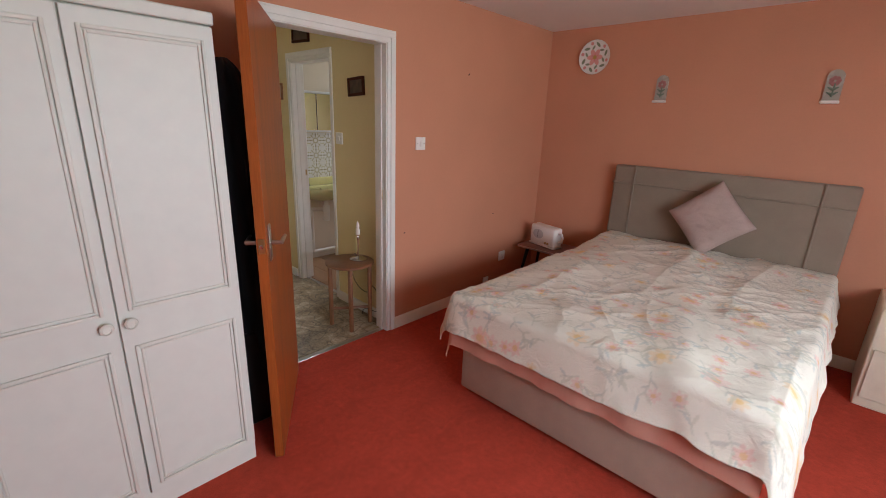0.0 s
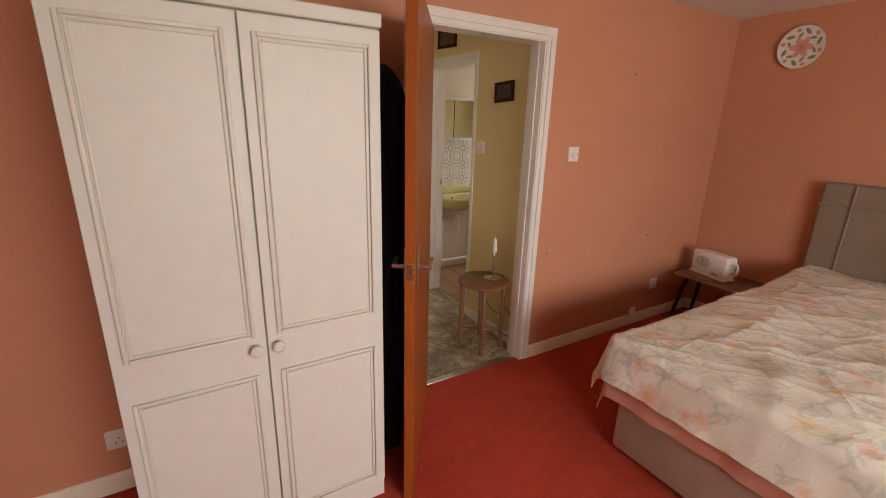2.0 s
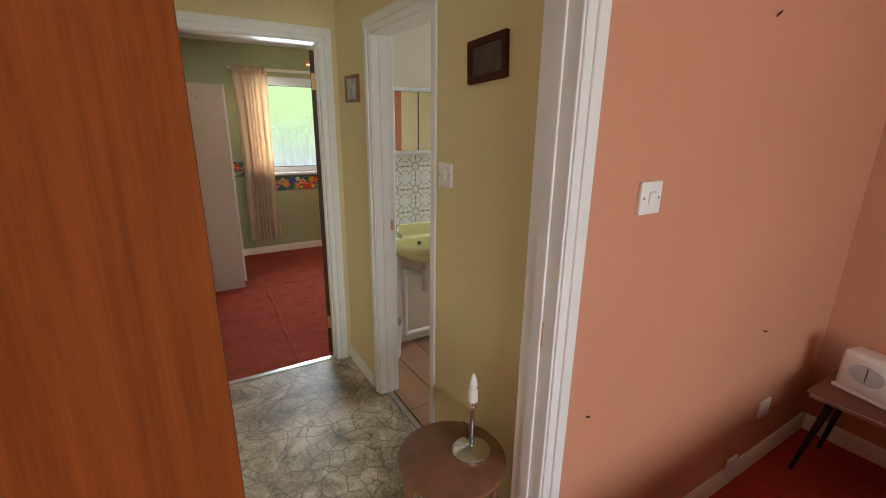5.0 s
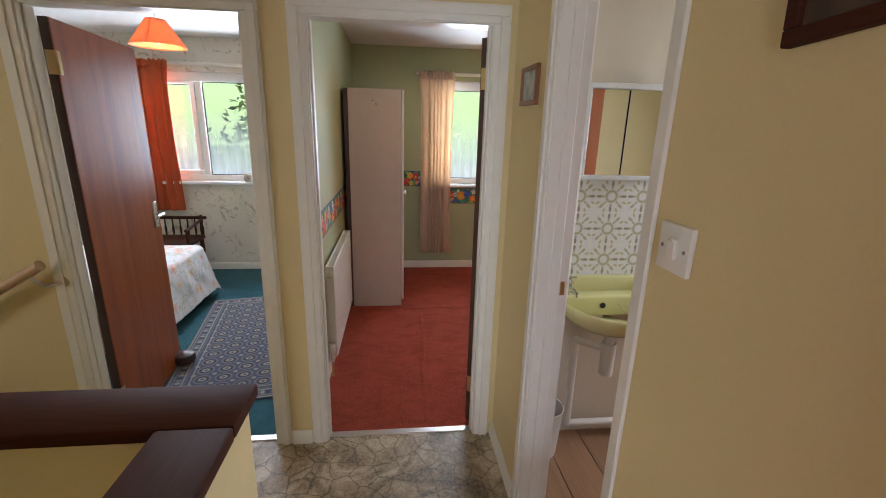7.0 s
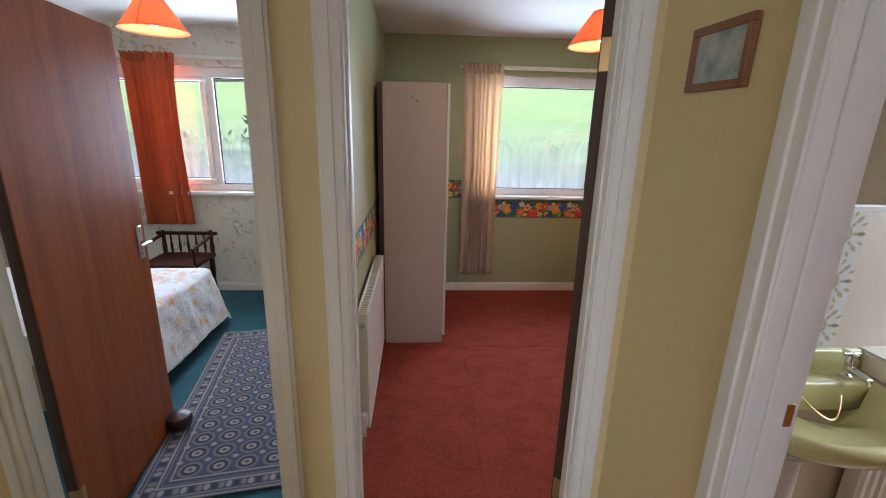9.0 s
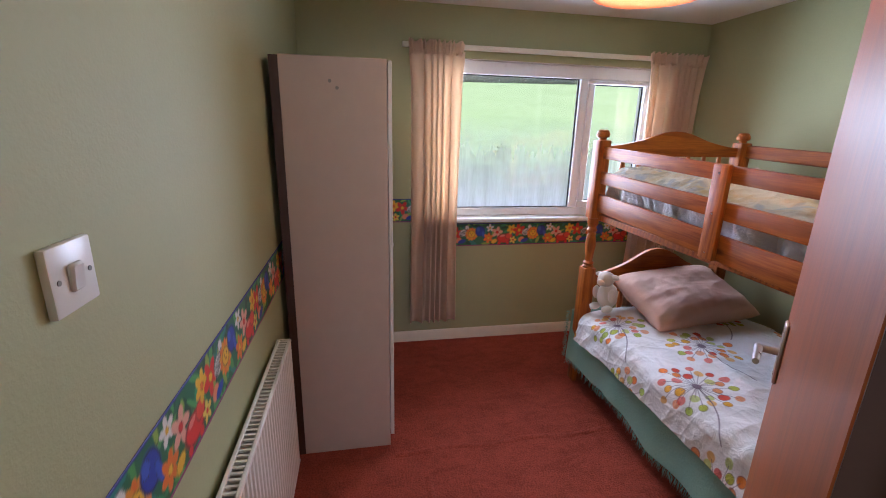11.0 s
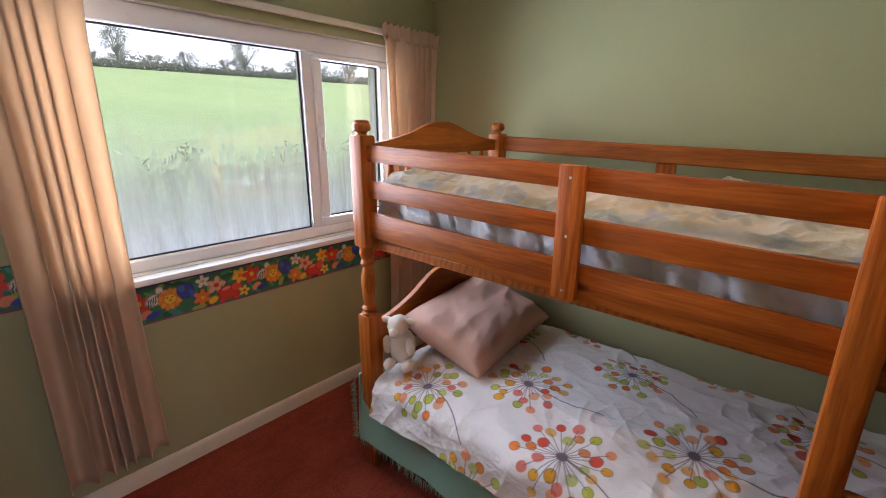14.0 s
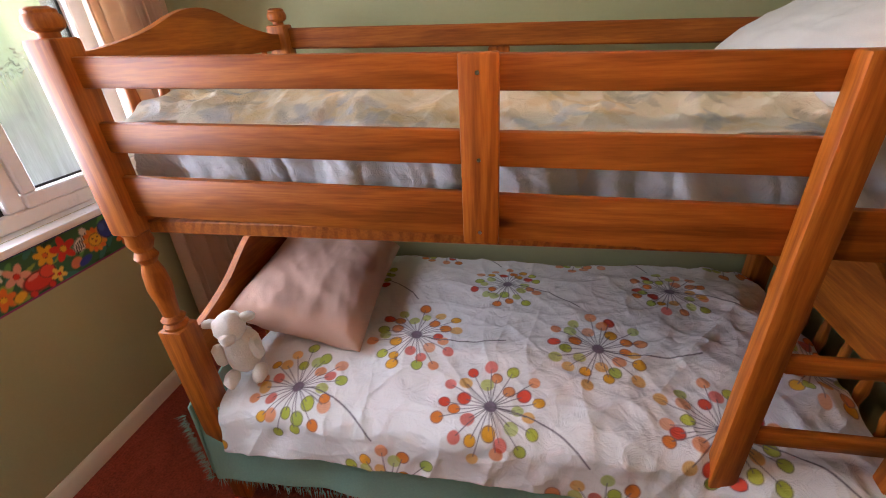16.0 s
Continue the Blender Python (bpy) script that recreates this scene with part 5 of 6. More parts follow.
def bunk_bed():
    t = thing("bunk_bed", "orange-stained pine bunk bed with turned posts and shaped end boards", "bunk bed")
    for x in (XH, XF):
        for y in (YN, YF):
            p = bmesh.new()
            w = 0.037
            box(p, (x - w, y - w, 0.0), (x + w, y + w, 0.765), 0.006, 2)
            lathe(p, turned(0.765, 1.07), (x, y, 0), 20)
            box(p, (x - w, y - w, 1.07), (x + w, y + w, 1.515), 0.008, 2)
            lathe(p, [(0.020, 1.515), (0.020, 1.525), (0.034, 1.533), (0.037, 1.545), (0.034, 1.556), (0.030, 1.56), (0.030, 1.566), (0.02, 1.572), (0.001, 1.573)], (x, y, 0), 20)
            part("post", p, PINE_Z, t)
        s = 1 if x == XH else -1
        part("end_board", scallop(bmesh.new(), x - 0.012, x + 0.012, YN + 0.037, YF - 0.037, 1.43, 1.572, 0.055), PINE_Y, t)
        part("end_board", scallop(bmesh.new(), x - 0.012, x + 0.012, YN + 0.037, YF - 0.037, 0.60, 0.87, 0.12), PINE_Y, t)
        part("end_rail", boxed((x - 0.012, YN + 0.037, 1.07), (x + 0.012, YF - 0.037, 1.17), 0.004), PINE_Y, t)
        part("end_rail", boxed((x - 0.012, YN + 0.037, 0.20), (x + 0.012, YF - 0.037, 0.32), 0.004), PINE_Y, t)
        for k in range(7):
            y = YN + 0.037 + (YF - YN - 0.074) * (k + 1) / 8
            for z0, z1 in ((1.17, 1.435), (0.32, 0.61)):
                L = z1 - z0
                part("spindle", lathe(bmesh.new(), [(0.010, 0), (0.013, 0.15 * L), (0.017, 0.35 * L), (0.010, 0.5 * L), (0.017, 0.65 * L), (0.013, 0.85 * L), (0.010, L)], (x, y, z0), 12), PINE_Z, t)
    yr = YN - 0.008
    lean = Matrix(((1, 0, 0, 0), (0, 1, 0, 0), (SAG, 0, 1, -SAG * -5.33), (0, 0, 0, 1)))
    for z0, z1 in ((1.388, 1.451), (1.247, 1.316), (1.088, 1.190)):
        part("guard_rail", boxed((XH + 0.02, yr, z0), (-5.327, yr + 0.022, z1), 0.006, 2, lean), PINE_X, t)
        part("guard_rail", boxed((-5.325, yr + 0.0005, z0 - 0.002), (-4.71, yr + 0.0225, z1 - 0.002), 0.006, 2, lean), PINE_X, t)
    part("side_rail", boxed((-4.708, yr, 1.086), (XF, yr + 0.022, 1.188), 0.005, 2, lean), PINE_X, t)
    up = part("guard_upright", boxed((-5.361, yr - 0.022, 1.085), (-5.288, yr, 1.452), 0.005, 2), PINE_Z, t)
    for z in (1.42, 1.265, 1.112):
        part("screw", rod(bmesh.new(), (-5.326, yr - 0.022, z), (-5.326, yr - 0.0235, z), 0.004, n=10), STEEL, up)
    part("side_rail", boxed((XH, YN - 0.011, 0.22), (XF, YN + 0.011, 0.34), 0.005), PINE_X, t)
    part("side_rail", boxed((XH, YF - 0.011, 0.22), (XF, YF + 0.011, 0.34), 0.005), PINE_X, t)
    part("side_rail", boxed((XH, YF - 0.011, 1.078), (XF, YF + 0.011, 1.18), 0.005), PINE_X, t)
    part("guard_rail", boxed((XH, YF + 0.0, 1.400), (XF, YF + 0.022, 1.475), 0.006, 1, lean), PINE_X, t)
    part("guard_upright", boxed((-5.40, YF + 0.022, 1.1), (-5.32, YF + 0.04, 1.40), 0.005), PINE_Z, t)
    part("slat_base", boxed((XH + 0.03, YN + 0.012, 1.06), (XF - 0.03, YF - 0.012, 1.095), 0.003), PINE_Y, t)
    # ladder
    for x in (-4.728, -4.37):
        part("ladder_stile", boxed((x - 0.031, yr - 0.046, 0.0), (x + 0.031, yr - 0.0, 1.432), 0.007, 2), PINE_Z, t)
    for z in (0.16, 0.385, 0.61, 0.83):
        part("rung", boxed((-4.70, yr - 0.040, z - 0.021), (-4.40, yr - 0.008, z + 0.021), 0.012, 2), PINE_X, t)
    part("mattress", boxed((XH + 0.03, YN + 0.075, 1.096), (XF - 0.03, YF - 0.02, 1.235), 0.03, 3), WHITE_LINEN, t, "thin mattress")
    part("mattress", boxed((XH + 0.03, YN + 0.02, 0.27), (XF - 0.03, YF - 0.02, 0.455), 0.03, 3), plain("pink_mattress_ticking", (0.74, 0.52, 0.46), 0.8), t, "pink mattress")


bunk_bed()

# upper bedding
t = thing("upper_duvet", "crumpled cream and grey patterned duvet on the top bunk", "duvet")
n1, n2 = 330, 150
U, V = np.meshgrid(np.linspace(XH + 0.035, XF - 0.035, n1), np.linspace(0, 1, n2), indexing='ij')
s = V * 1.22 - 0.14
Y = np.where(s < 0, YN + 0.042, np.clip(YN + 0.03 + s, None, YF - 0.03))
top = 1.30 + 0.045 * np.sin(np.clip(s, 0, 1) * math.pi) + 0.016 * ripple(U, s, 71, 11) + 0.012 * ripple(U, s, 72, 34, 9) + 0.050 * crease(U, s, 74, 17, 8) + 0.022 * crease(U, s, 75, 44, 8)
Z = np.where(s < 0, 1.30 + 1.0 * s, top)
rr = np.clip(s / 0.08, 0, 1)
Z = np.where(s >= 0, 1.30 * (1 - rr) + top * rr, Z)
Y = Y + np.where(s < 0.02, 0.024 * ripple(U, s * 0.6, 73, 30, 9, along=0.0) + 0.045 * crease(U, s * 1.6, 76, 48, 9, along=0.45), 0)
Y = np.maximum(Y, YN + 0.0185)
Z = np.where(s < 0.0, Z + 0.008 * ripple(U, s, 77, 26, 8), Z)
Z = Z + SAG * (U + 5.33)
col = np.zeros(U.shape + (3,)) + np.array((0.76, 0.68, 0.52))
side = np.clip((0.05 - s) / 0.1, 0, 1)[..., None]
rng = np.random.default_rng(8)
for _ in range(420):
    x, y, a = rng.uniform(XH, XF), rng.uniform(-0.02, 1.1), rng.uniform(0, 6.28)
    c = [(0.40, 0.43, 0.46), (0.66, 0.48, 0.22), (0.36, 0.34, 0.27), (0.70, 0.53, 0.26)][rng.integers(4)]
    for k in range(4):
        b = a + k * 1.2
        dot(col, U, s, x + 0.03 * math.cos(b), y + 0.03 * math.sin(b), 0.032, 0.014, c, None, b, 0.5)
col = col * (1 - side) + np.array((0.70, 0.71, 0.73)) * side
sheet("duvet_cover", np.stack([U, Y, Z], -1), PRINT, t, col)
soft_cushion("pillow", "large white pillow on the top bunk", pose(-4.46, 3.20, 1.42, 0, -26, 0), 0.46, 0.78, 0.17, WHITE_LINEN, 0.05, 12)

# lower bedding
t = thing("blanket", "sea-green fringed blanket hanging below the duvet", "blanket")
n1, n2 = 260, 60
U, V = np.meshgrid(np.linspace(XH - 0.045, XF + 0.0, n1), np.linspace(0, 1, n2), indexing='ij')
hem = 0.135 + 0.02 * np.sin(U * 5.1) + 0.012 * np.sin(U * 13)
Z = 0.452 - (0.452 - hem) * V
fold = 0.022 * ripple(U, V * 0.3, 81, 16, 9, along=0.0) * (0.3 + V)
Yb = np.maximum(YN - 0.015 - 0.03 * V + fold * 0.7, np.where(Z > 0.25, YN - 0.052, YN - 0.085))
sheet("blanket_drop", np.stack([U, Yb, Z], -1), BLANKET, t, None, 0.006)
ue = np.linspace(0, 1, 50)
UE, VE = np.meshgrid(ue, np.linspace(0, 1, 40), indexing='ij')
XE = XH - 0.048 - 0.012 * VE + 0.014 * ripple(UE, VE * 0.3, 82, 12, 9, along=0.0)
sheet("blanket_end", np.stack([XE, YN - 0.045 + UE * 0.25, 0.47 - 0.33 * VE], -1), BLANKET, t, None, 0.006)
rng = np.random.default_rng(5)
v, f = [], []
for k in range(520):
    x = XH - 0.04 + (XF - XH + 0.03) * (k + rng.uniform(-0.3, 0.3)) / 520
    hz = 0.137 + 0.02 * math.sin(x * 5.1) + 0.012 * math.sin(x * 13)
    y = YN - 0.05 + rng.uniform(-0.012, 0.012)
    dx, L = rng.uniform(-0.012, 0.012), rng.uniform(0.028, 0.045)
    i = len(v)
    v += [(x - 0.0016, y, hz), (x + 0.0016, y, hz), (x + dx, y - rng.uniform(0, 0.012), hz - L), (x, y + 0.003, hz)]
    f += [(i, i + 1, i + 2), (i + 1, i + 3, i + 2), (i + 3, i, i + 2)]
for k in range(120):
    z = 0.14 + 0.32 * (k + rng.uniform(-0.3, 0.3)) / 120
    y, i = YN - 0.062 + rng.uniform(-0.006, 0.006), len(v)
    x = XH - 0.052
    v += [(x, y, z - 0.0016), (x, y, z + 0.0016), (x - rng.uniform(0.015, 0.03), y - 0.01, z - rng.uniform(0.0, 0.03)), (x, y + 0.003, z)]
    f += [(i, i + 1, i + 2), (i + 1, i + 3, i + 2), (i + 3, i, i + 2)]
me = bpy.data.meshes.new("fringe")
me.from_pydata(v, [], f)
me.materials.append(BLANKET)
fr = new("fringe", me)
fr.parent = t
tagged(fr, "frayed green fringe", kind="stuff")

t = thing("duvet", "white duvet with orange and green dandelion print on the lower bunk", "duvet")
n1, n2 = 640, 430
xs = np.linspace(-6.16, XF - 0.04, n1)
sv = np.linspace(-0.205, 0.90, n2)
U, S = np.meshgrid(xs, sv, indexing='ij')
y_edge = YN - 0.055
r = 0.07
arc = np.clip(S / r, -1.5708, 0)
flat = np.clip(S, 0, None)
hang = np.clip(-S - r * 1.5708, 0, None)
Y = y_edge + r + flat + r * np.sin(arc) - 0.03 * np.clip(hang / 0.15, 0, 1)
base = 0.50 + 0.035 * np.sin(np.clip(flat / 0.9, 0, 1) * math.pi) - 0.02 * np.clip((U + 5.85) / -0.3, 0, 1)
Z = base - r * (1 - np.cos(arc)) - hang
crum = 0.010 * ripple(U, S, 91, 9, 10) + 0.007 * ripple(U, S, 92, 24, 10) + 0.003 * ripple(U, S, 93, 60, 10)
foot = np.clip((U + 5.0) / 0.6, 0, 1)
crum = crum * (0.8 + 1.2 * foot) + 0.030 * crease(U, S, 95, 15, 8) * (0.5 + 1.2 * foot) + 0.014 * crease(U, S, 96, 40, 9)
Z = Z + crum * np.clip(1 - hang / 0.1, 0.2, 1)
Y = np.minimum(Y - crum * np.clip(-S / 0.1, 0, 1) * 1.1, YF - 0.03)
Z = Z + 0.02 * np.sin(U * 3.1) * np.clip(hang / 0.15, 0, 1)
foldin = np.clip((U - (XF - 0.16)) / 0.12, 0, 1)
Z = Z - 0.03 * foldin
col = np.zeros(U.shape + (3,)) + np.array((0.78, 0.77, 0.76))
INK = (0.14, 0.11, 0.13)
TONES = [(0.66, 0.07, 0.03), (0.74, 0.22, 0.03), (0.46, 0.50, 0.06), (0.70, 0.27, 0.10), (0.72, 0.36, 0.02), (0.40, 0.48, 0.08)]
rng = np.random.default_rng(14)


def dandelion(x, s, size=1.0, turn=0.0, stem=True, bend=-0.05):
    """A printed seed head: dark heart, thin rays and coloured discs, on a long curved stalk."""
    k = 27
    reach = []
    for i in range(k):
        a = 2 * math.pi * i / k + rng.uniform(-0.09, 0.09)
        L = size * (0.08, 0.132, 0.108, 0.150)[i % 4] * rng.uniform(0.93, 1.07)
        reach.append((a, L))
        px, ps = x + L * math.cos(a), s + L * math.sin(a)
        c = TONES[rng.integers(len(TONES))]
        rim = INK if rng.uniform() < 0.55 else None
        rr = size * rng.uniform(0.0165, 0.021)
        dot(col, U, S, px, ps, rr * 1.06, rr, c, rim, a, 1.0 if rim else 0.82)
    for a, L in reach:
        L -= 0.008
        stroke(col, U, S, x, s, x + L * math.cos(a), s + L * math.sin(a), 0.0013, INK, 0.003)
    dot(col, U, S, x, s, 0.019 * size, 0.019 * size, (0.17, 0.12, 0.16))
    if stem:
        p, a = (x, s), turn
        for i in range(12):
            q = (p[0] + 0.026 * math.cos(a), p[1] + 0.026 * math.sin(a))
            stroke(col, U, S, *p, *q, 0.0022, INK, 0.003)
            p, a = q, a + bend


off = y_edge + r
for row, (sy, x0) in enumerate(((2.74, -5.925), (3.0, -5.60), (3.35, -5.91), (3.66, -5.60))):
    for i in range(4):
        x = x0 + i * 0.605
        dandelion(x + rng.uniform(-0.01, 0.01), sy - off, 1.0 if row < 2 else 0.92, -0.05 if row != 1 else -0.25, bend=-0.075 if row != 1 else 0.05)
for x in (-6.3, -5.62, -5.02, -4.45):
    dandelion(x + 0.02, 2.43 - off, 1.0, 0, False)
sheet("duvet_cover", np.stack([U, Y, Z], -1), PRINT, t, col, 0.004)

soft_cushion("pillow", "peach pillow lying on the lower bunk beside the end board", pose(-6.0, 3.20, 0.635, 3, 19, 5), 0.46, 0.68, 0.18, PILLOW, 0.05, 22, wr=0.007)


def toy_lamb():
    rng = np.random.default_rng(2)
    bm = bmesh.new()

    def ball(c, s, d=3):
        m = Matrix.Translation(c) @ Matrix.Diagonal((*s, 1))
        bmesh.ops.create_icosphere(bm, subdivisions=d, radius=1, matrix=m)
    ball((0, 0, 0.075), (0.05, 0.055, 0.075))
    ball((0.0, -0.02, 0.17), (0.042, 0.045, 0.042))
    ball((0.0, -0.055, 0.158), (0.022, 0.026, 0.02))
    for sx in (-1, 1):
        ball((sx * 0.048, -0.012, 0.185), (0.024, 0.012, 0.015), 2)
        ball((sx * 0.048, -0.03, 0.09), (0.018, 0.02, 0.038), 2)
        ball((sx * 0.038, -0.05, 0.018), (0.022, 0.038, 0.02), 2)
    for vv in bm.verts:
        nn = noise.noise(vv.co * 55)
        vv.co += (vv.co - Vector((0, 0, 0.1))).normalized() * nn * 0.007
    solid("toy_lamb", bm, PLUSH, "small white plush toy lamb sitting by the pillow", "soft toy").matrix_world = pose(-6.095, 2.775, 0.535, 0, -4, 22) @ Matrix.Scale(1.12, 4)


toy_lamb()


# wardrobe, radiator
def wardrobe_beige():
    t = thing("wardrobe", "tall plain beige wardrobe with white knobs near the window", "wardrobe")
    x0, x1, y0, y1, z1 = -6.62, -5.775, 1.045, 1.458, 1.815
    part("carcass", boxed((x0, y0, 0.0), (x1, y1, z1), 0.002), BEIGE_WARD, t)
    # Dark back board, thickened so its colour also stands for the shadow gap.
    part("back_panel", boxed((x0, y0 - 0.034, 0.0), (x1 - 0.001, y0, z1 - 0.004), 0), BROWN_EDGE, t)
    m = (x0 + x1) / 2
    for a, b, k in ((x0, m - 0.002, m - 0.035), (m + 0.002, x1 - 0.004, m + 0.035)):
        d = part("door", boxed((a, y1 + 0.003, 0.06), (b, y1 + 0.02, z1 - 0.004), 0.002), WHITE_WARD, t, "white door")
        part("knob", lathe(bmesh.new(), [(0.007, 0), (0.008, 0.012), (0.017, 0.018), (0.017, 0.026), (0.001, 0.03)], (0, 0, 0), 16), PLASTIC, d).matrix_local = pose(k, y1 + 0.02, 0.95, -90)
    for y, z in ((1.235, 1.725), (1.262, 1.70)):
        # Holes are grey discs whose colour stands for the shade inside.
        part("screw_hole", rod(bmesh.new(), (x1, y, z), (x1 + 0.003, y, z), 0.007, n=10), GREY_SLOT_MARK, t)


wardrobe_beige()


def radiator(name, label, m, w, h, d=0.07):
    """A ribbed steel panel radiator with a top grille, end caps, a valve and a pipe; its back is the plane y=0."""
    t = thing(name, label, "radiator", m)
    n = int(w / 0.033)
    bm = bmesh.new()
    pr = [(0.0, 0.03)]
    for i in range(n):
        a = 0.015 + (w - 0.03) * i / n
        p = (w - 0.03) / n
        pr += [(a, d - 0.012), (a + p * 0.3, d), (a + p * 0.7, d), (a + p, d - 0.012)]
    pr.append((w, 0.03))
    lo = [bm.verts.new((x, -y, 0.012)) for x, y in pr]
    hi = [bm.verts.new((x, -y, h - 0.012)) for x, y in pr]
    for i in range(len(pr) - 1):
        bm.faces.new((lo[i], lo[i + 1], hi[i + 1], hi[i]))
    part("front_panel", bm, RADIATOR, t)
    part("back_panel", boxed((0.01, -0.03, 0.012), (w - 0.01, -0.022, h - 0.012), 0.002), RADIATOR, t)
    for x in (0, w - 0.006):
        part("end_cap", boxed((x, -d, 0.0), (x + 0.006, -0.018, h), 0.002), RADIATOR, t)
    part("top_frame", boxed((0, -d - 0.002, h - 0.012), (w, -d + 0.01, h), 0.003), RADIATOR, t)
    part("top_frame", boxed((0, -0.03, h - 0.012), (w, -0.018, h), 0.003), RADIATOR, t)
    part("bottom_rail", boxed((0, -d - 0.002, 0), (w, -d + 0.012, 0.014), 0.003), RADIATOR, t)
    for i in range(int(w / 0.02)):
        part("grille_bar", boxed((0.012 + i * 0.02, -d + 0.01, h - 0.009), (0.019 + i * 0.02, -0.03, h - 0.003), 0), RADIATOR, t)
    part("plug", rod(bmesh.new(), (-0.004, -0.045, h - 0.05), (0.0, -0.045, h - 0.05), 0.014, n=16), STEEL, t)
    part("valve", lathe(bmesh.new(), [(0.012, -0.06), (0.012, -0.01), (0.02, 0.0), (0.021, 0.045), (0.016, 0.055), (0.001, 0.056)], (-0.035, -0.045, 0.05), 18), PLASTIC, t, "white thermostatic valve")
    pp = rod(bmesh.new(), (-0.035, -0.045, -0.11), (-0.035, -0.045, 0.03), 0.0075)
    rod(pp, (-0.035, -0.045, 0.04), (0.0, -0.045, 0.04), 0.009)
    part("pipe", pp, BRASS, t)
    return t


radiator("radiator", "white ribbed panel radiator below the border on the green wall", pose(-4.62, 0.985, 0.16, 0, 0, 180), 0.93, 0.58)


# curtains
def curtain(name, label, x, y0, y1, z0, z1, mat, folds, seed, lean=0.0, cat="curtain"):
    t = thing(name, label, cat)
    n1, n2 = 180, 60
    U, V = np.meshgrid(np.linspace(0, 1, n1), np.linspace(0, 1, n2), indexing='ij')
    rng = np.random.default_rng(seed)
    ph = np.cumsum(np.abs(1 + 0.5 * np.sin(np.linspace(0, 9, n1) + seed)))
    ph = (ph / ph[-1] * folds * 2 * math.pi)[:, None]
    amp = 0.012 + 0.028 * np.clip((1 - V) * 1.6, 0, 1)
    X = x + amp * np.sin(ph + 0.5 * np.sin(V * 4 + seed)) + 0.006 * ripple(U * 2, V, seed, 6)
    gather = 1 + 0.06 * np.clip((V - 0.9) / 0.1, 0, 1) - 0.05 * np.sin(V * 3.1)
    Y = (y0 + y1) / 2 + (U - 0.5) * (y1 - y0) * gather + 0.008 * np.cos(ph) + lean * (1 - V)
    Z = z0 + (z1 - z0) * V + 0.008 * np.sin(ph) * (V < 0.03)
    sheet("curtain_cloth", np.stack([X, Y, Z], -1), mat, t, None, 0.003)
    Ph = np.stack([X[:, -6:] * 0 + x + 0.016 * np.sin(ph * 2.3), Y[:, -6:], z1 - 0.02 + 0.075 * np.linspace(0, 1, 6)[None, :] + 0.006 * np.sin(ph * 2.3)], -1)
    sheet("gathered_heading", Ph, mat, t, None, 0.004)
    return t


curtain("curtain", "short peach curtain drawn aside beside the misted window", -6.77, 1.655, 1.99, 0.20, 2.02, CURTAIN, 6, 3, 0.0)
curtain("curtain", "short peach curtain hanging behind the bunk bed", -6.77, 3.31, 3.72, 0.20, 2.03, CURTAIN, 7, 8, 0.0)
t = thing("curtain_rail", "white curtain rail above the window", "curtain rail", kind="structure")
part("rail", boxed((-6.865, 1.62, 2.045), (-6.835, 3.76, 2.075), 0.006, 2), TRIM, t)
part("rail_bracket", boxed((-6.88, 1.80, 2.04), (-6.86, 1.83, 2.08), 0.002), TRIM, t)
part("rail_bracket", boxed((-6.88, 3.50, 2.04), (-6.86, 3.53, 2.08), 0.002), TRIM, t)
curtain("curtain", "rust-orange curtain drawn aside in the blue room", -6.79, -1.14, -0.74, 0.66, 2.03, ORANGE_CURTAIN, 6, 5, 0.0)
t = thing("curtain_rail", "white curtain rail of the blue room", "curtain rail", kind="structure")
part("rail", boxed((-6.865, -1.6, 2.05), (-6.84, 0.4, 2.08), 0.006, 2), TRIM_C, t)


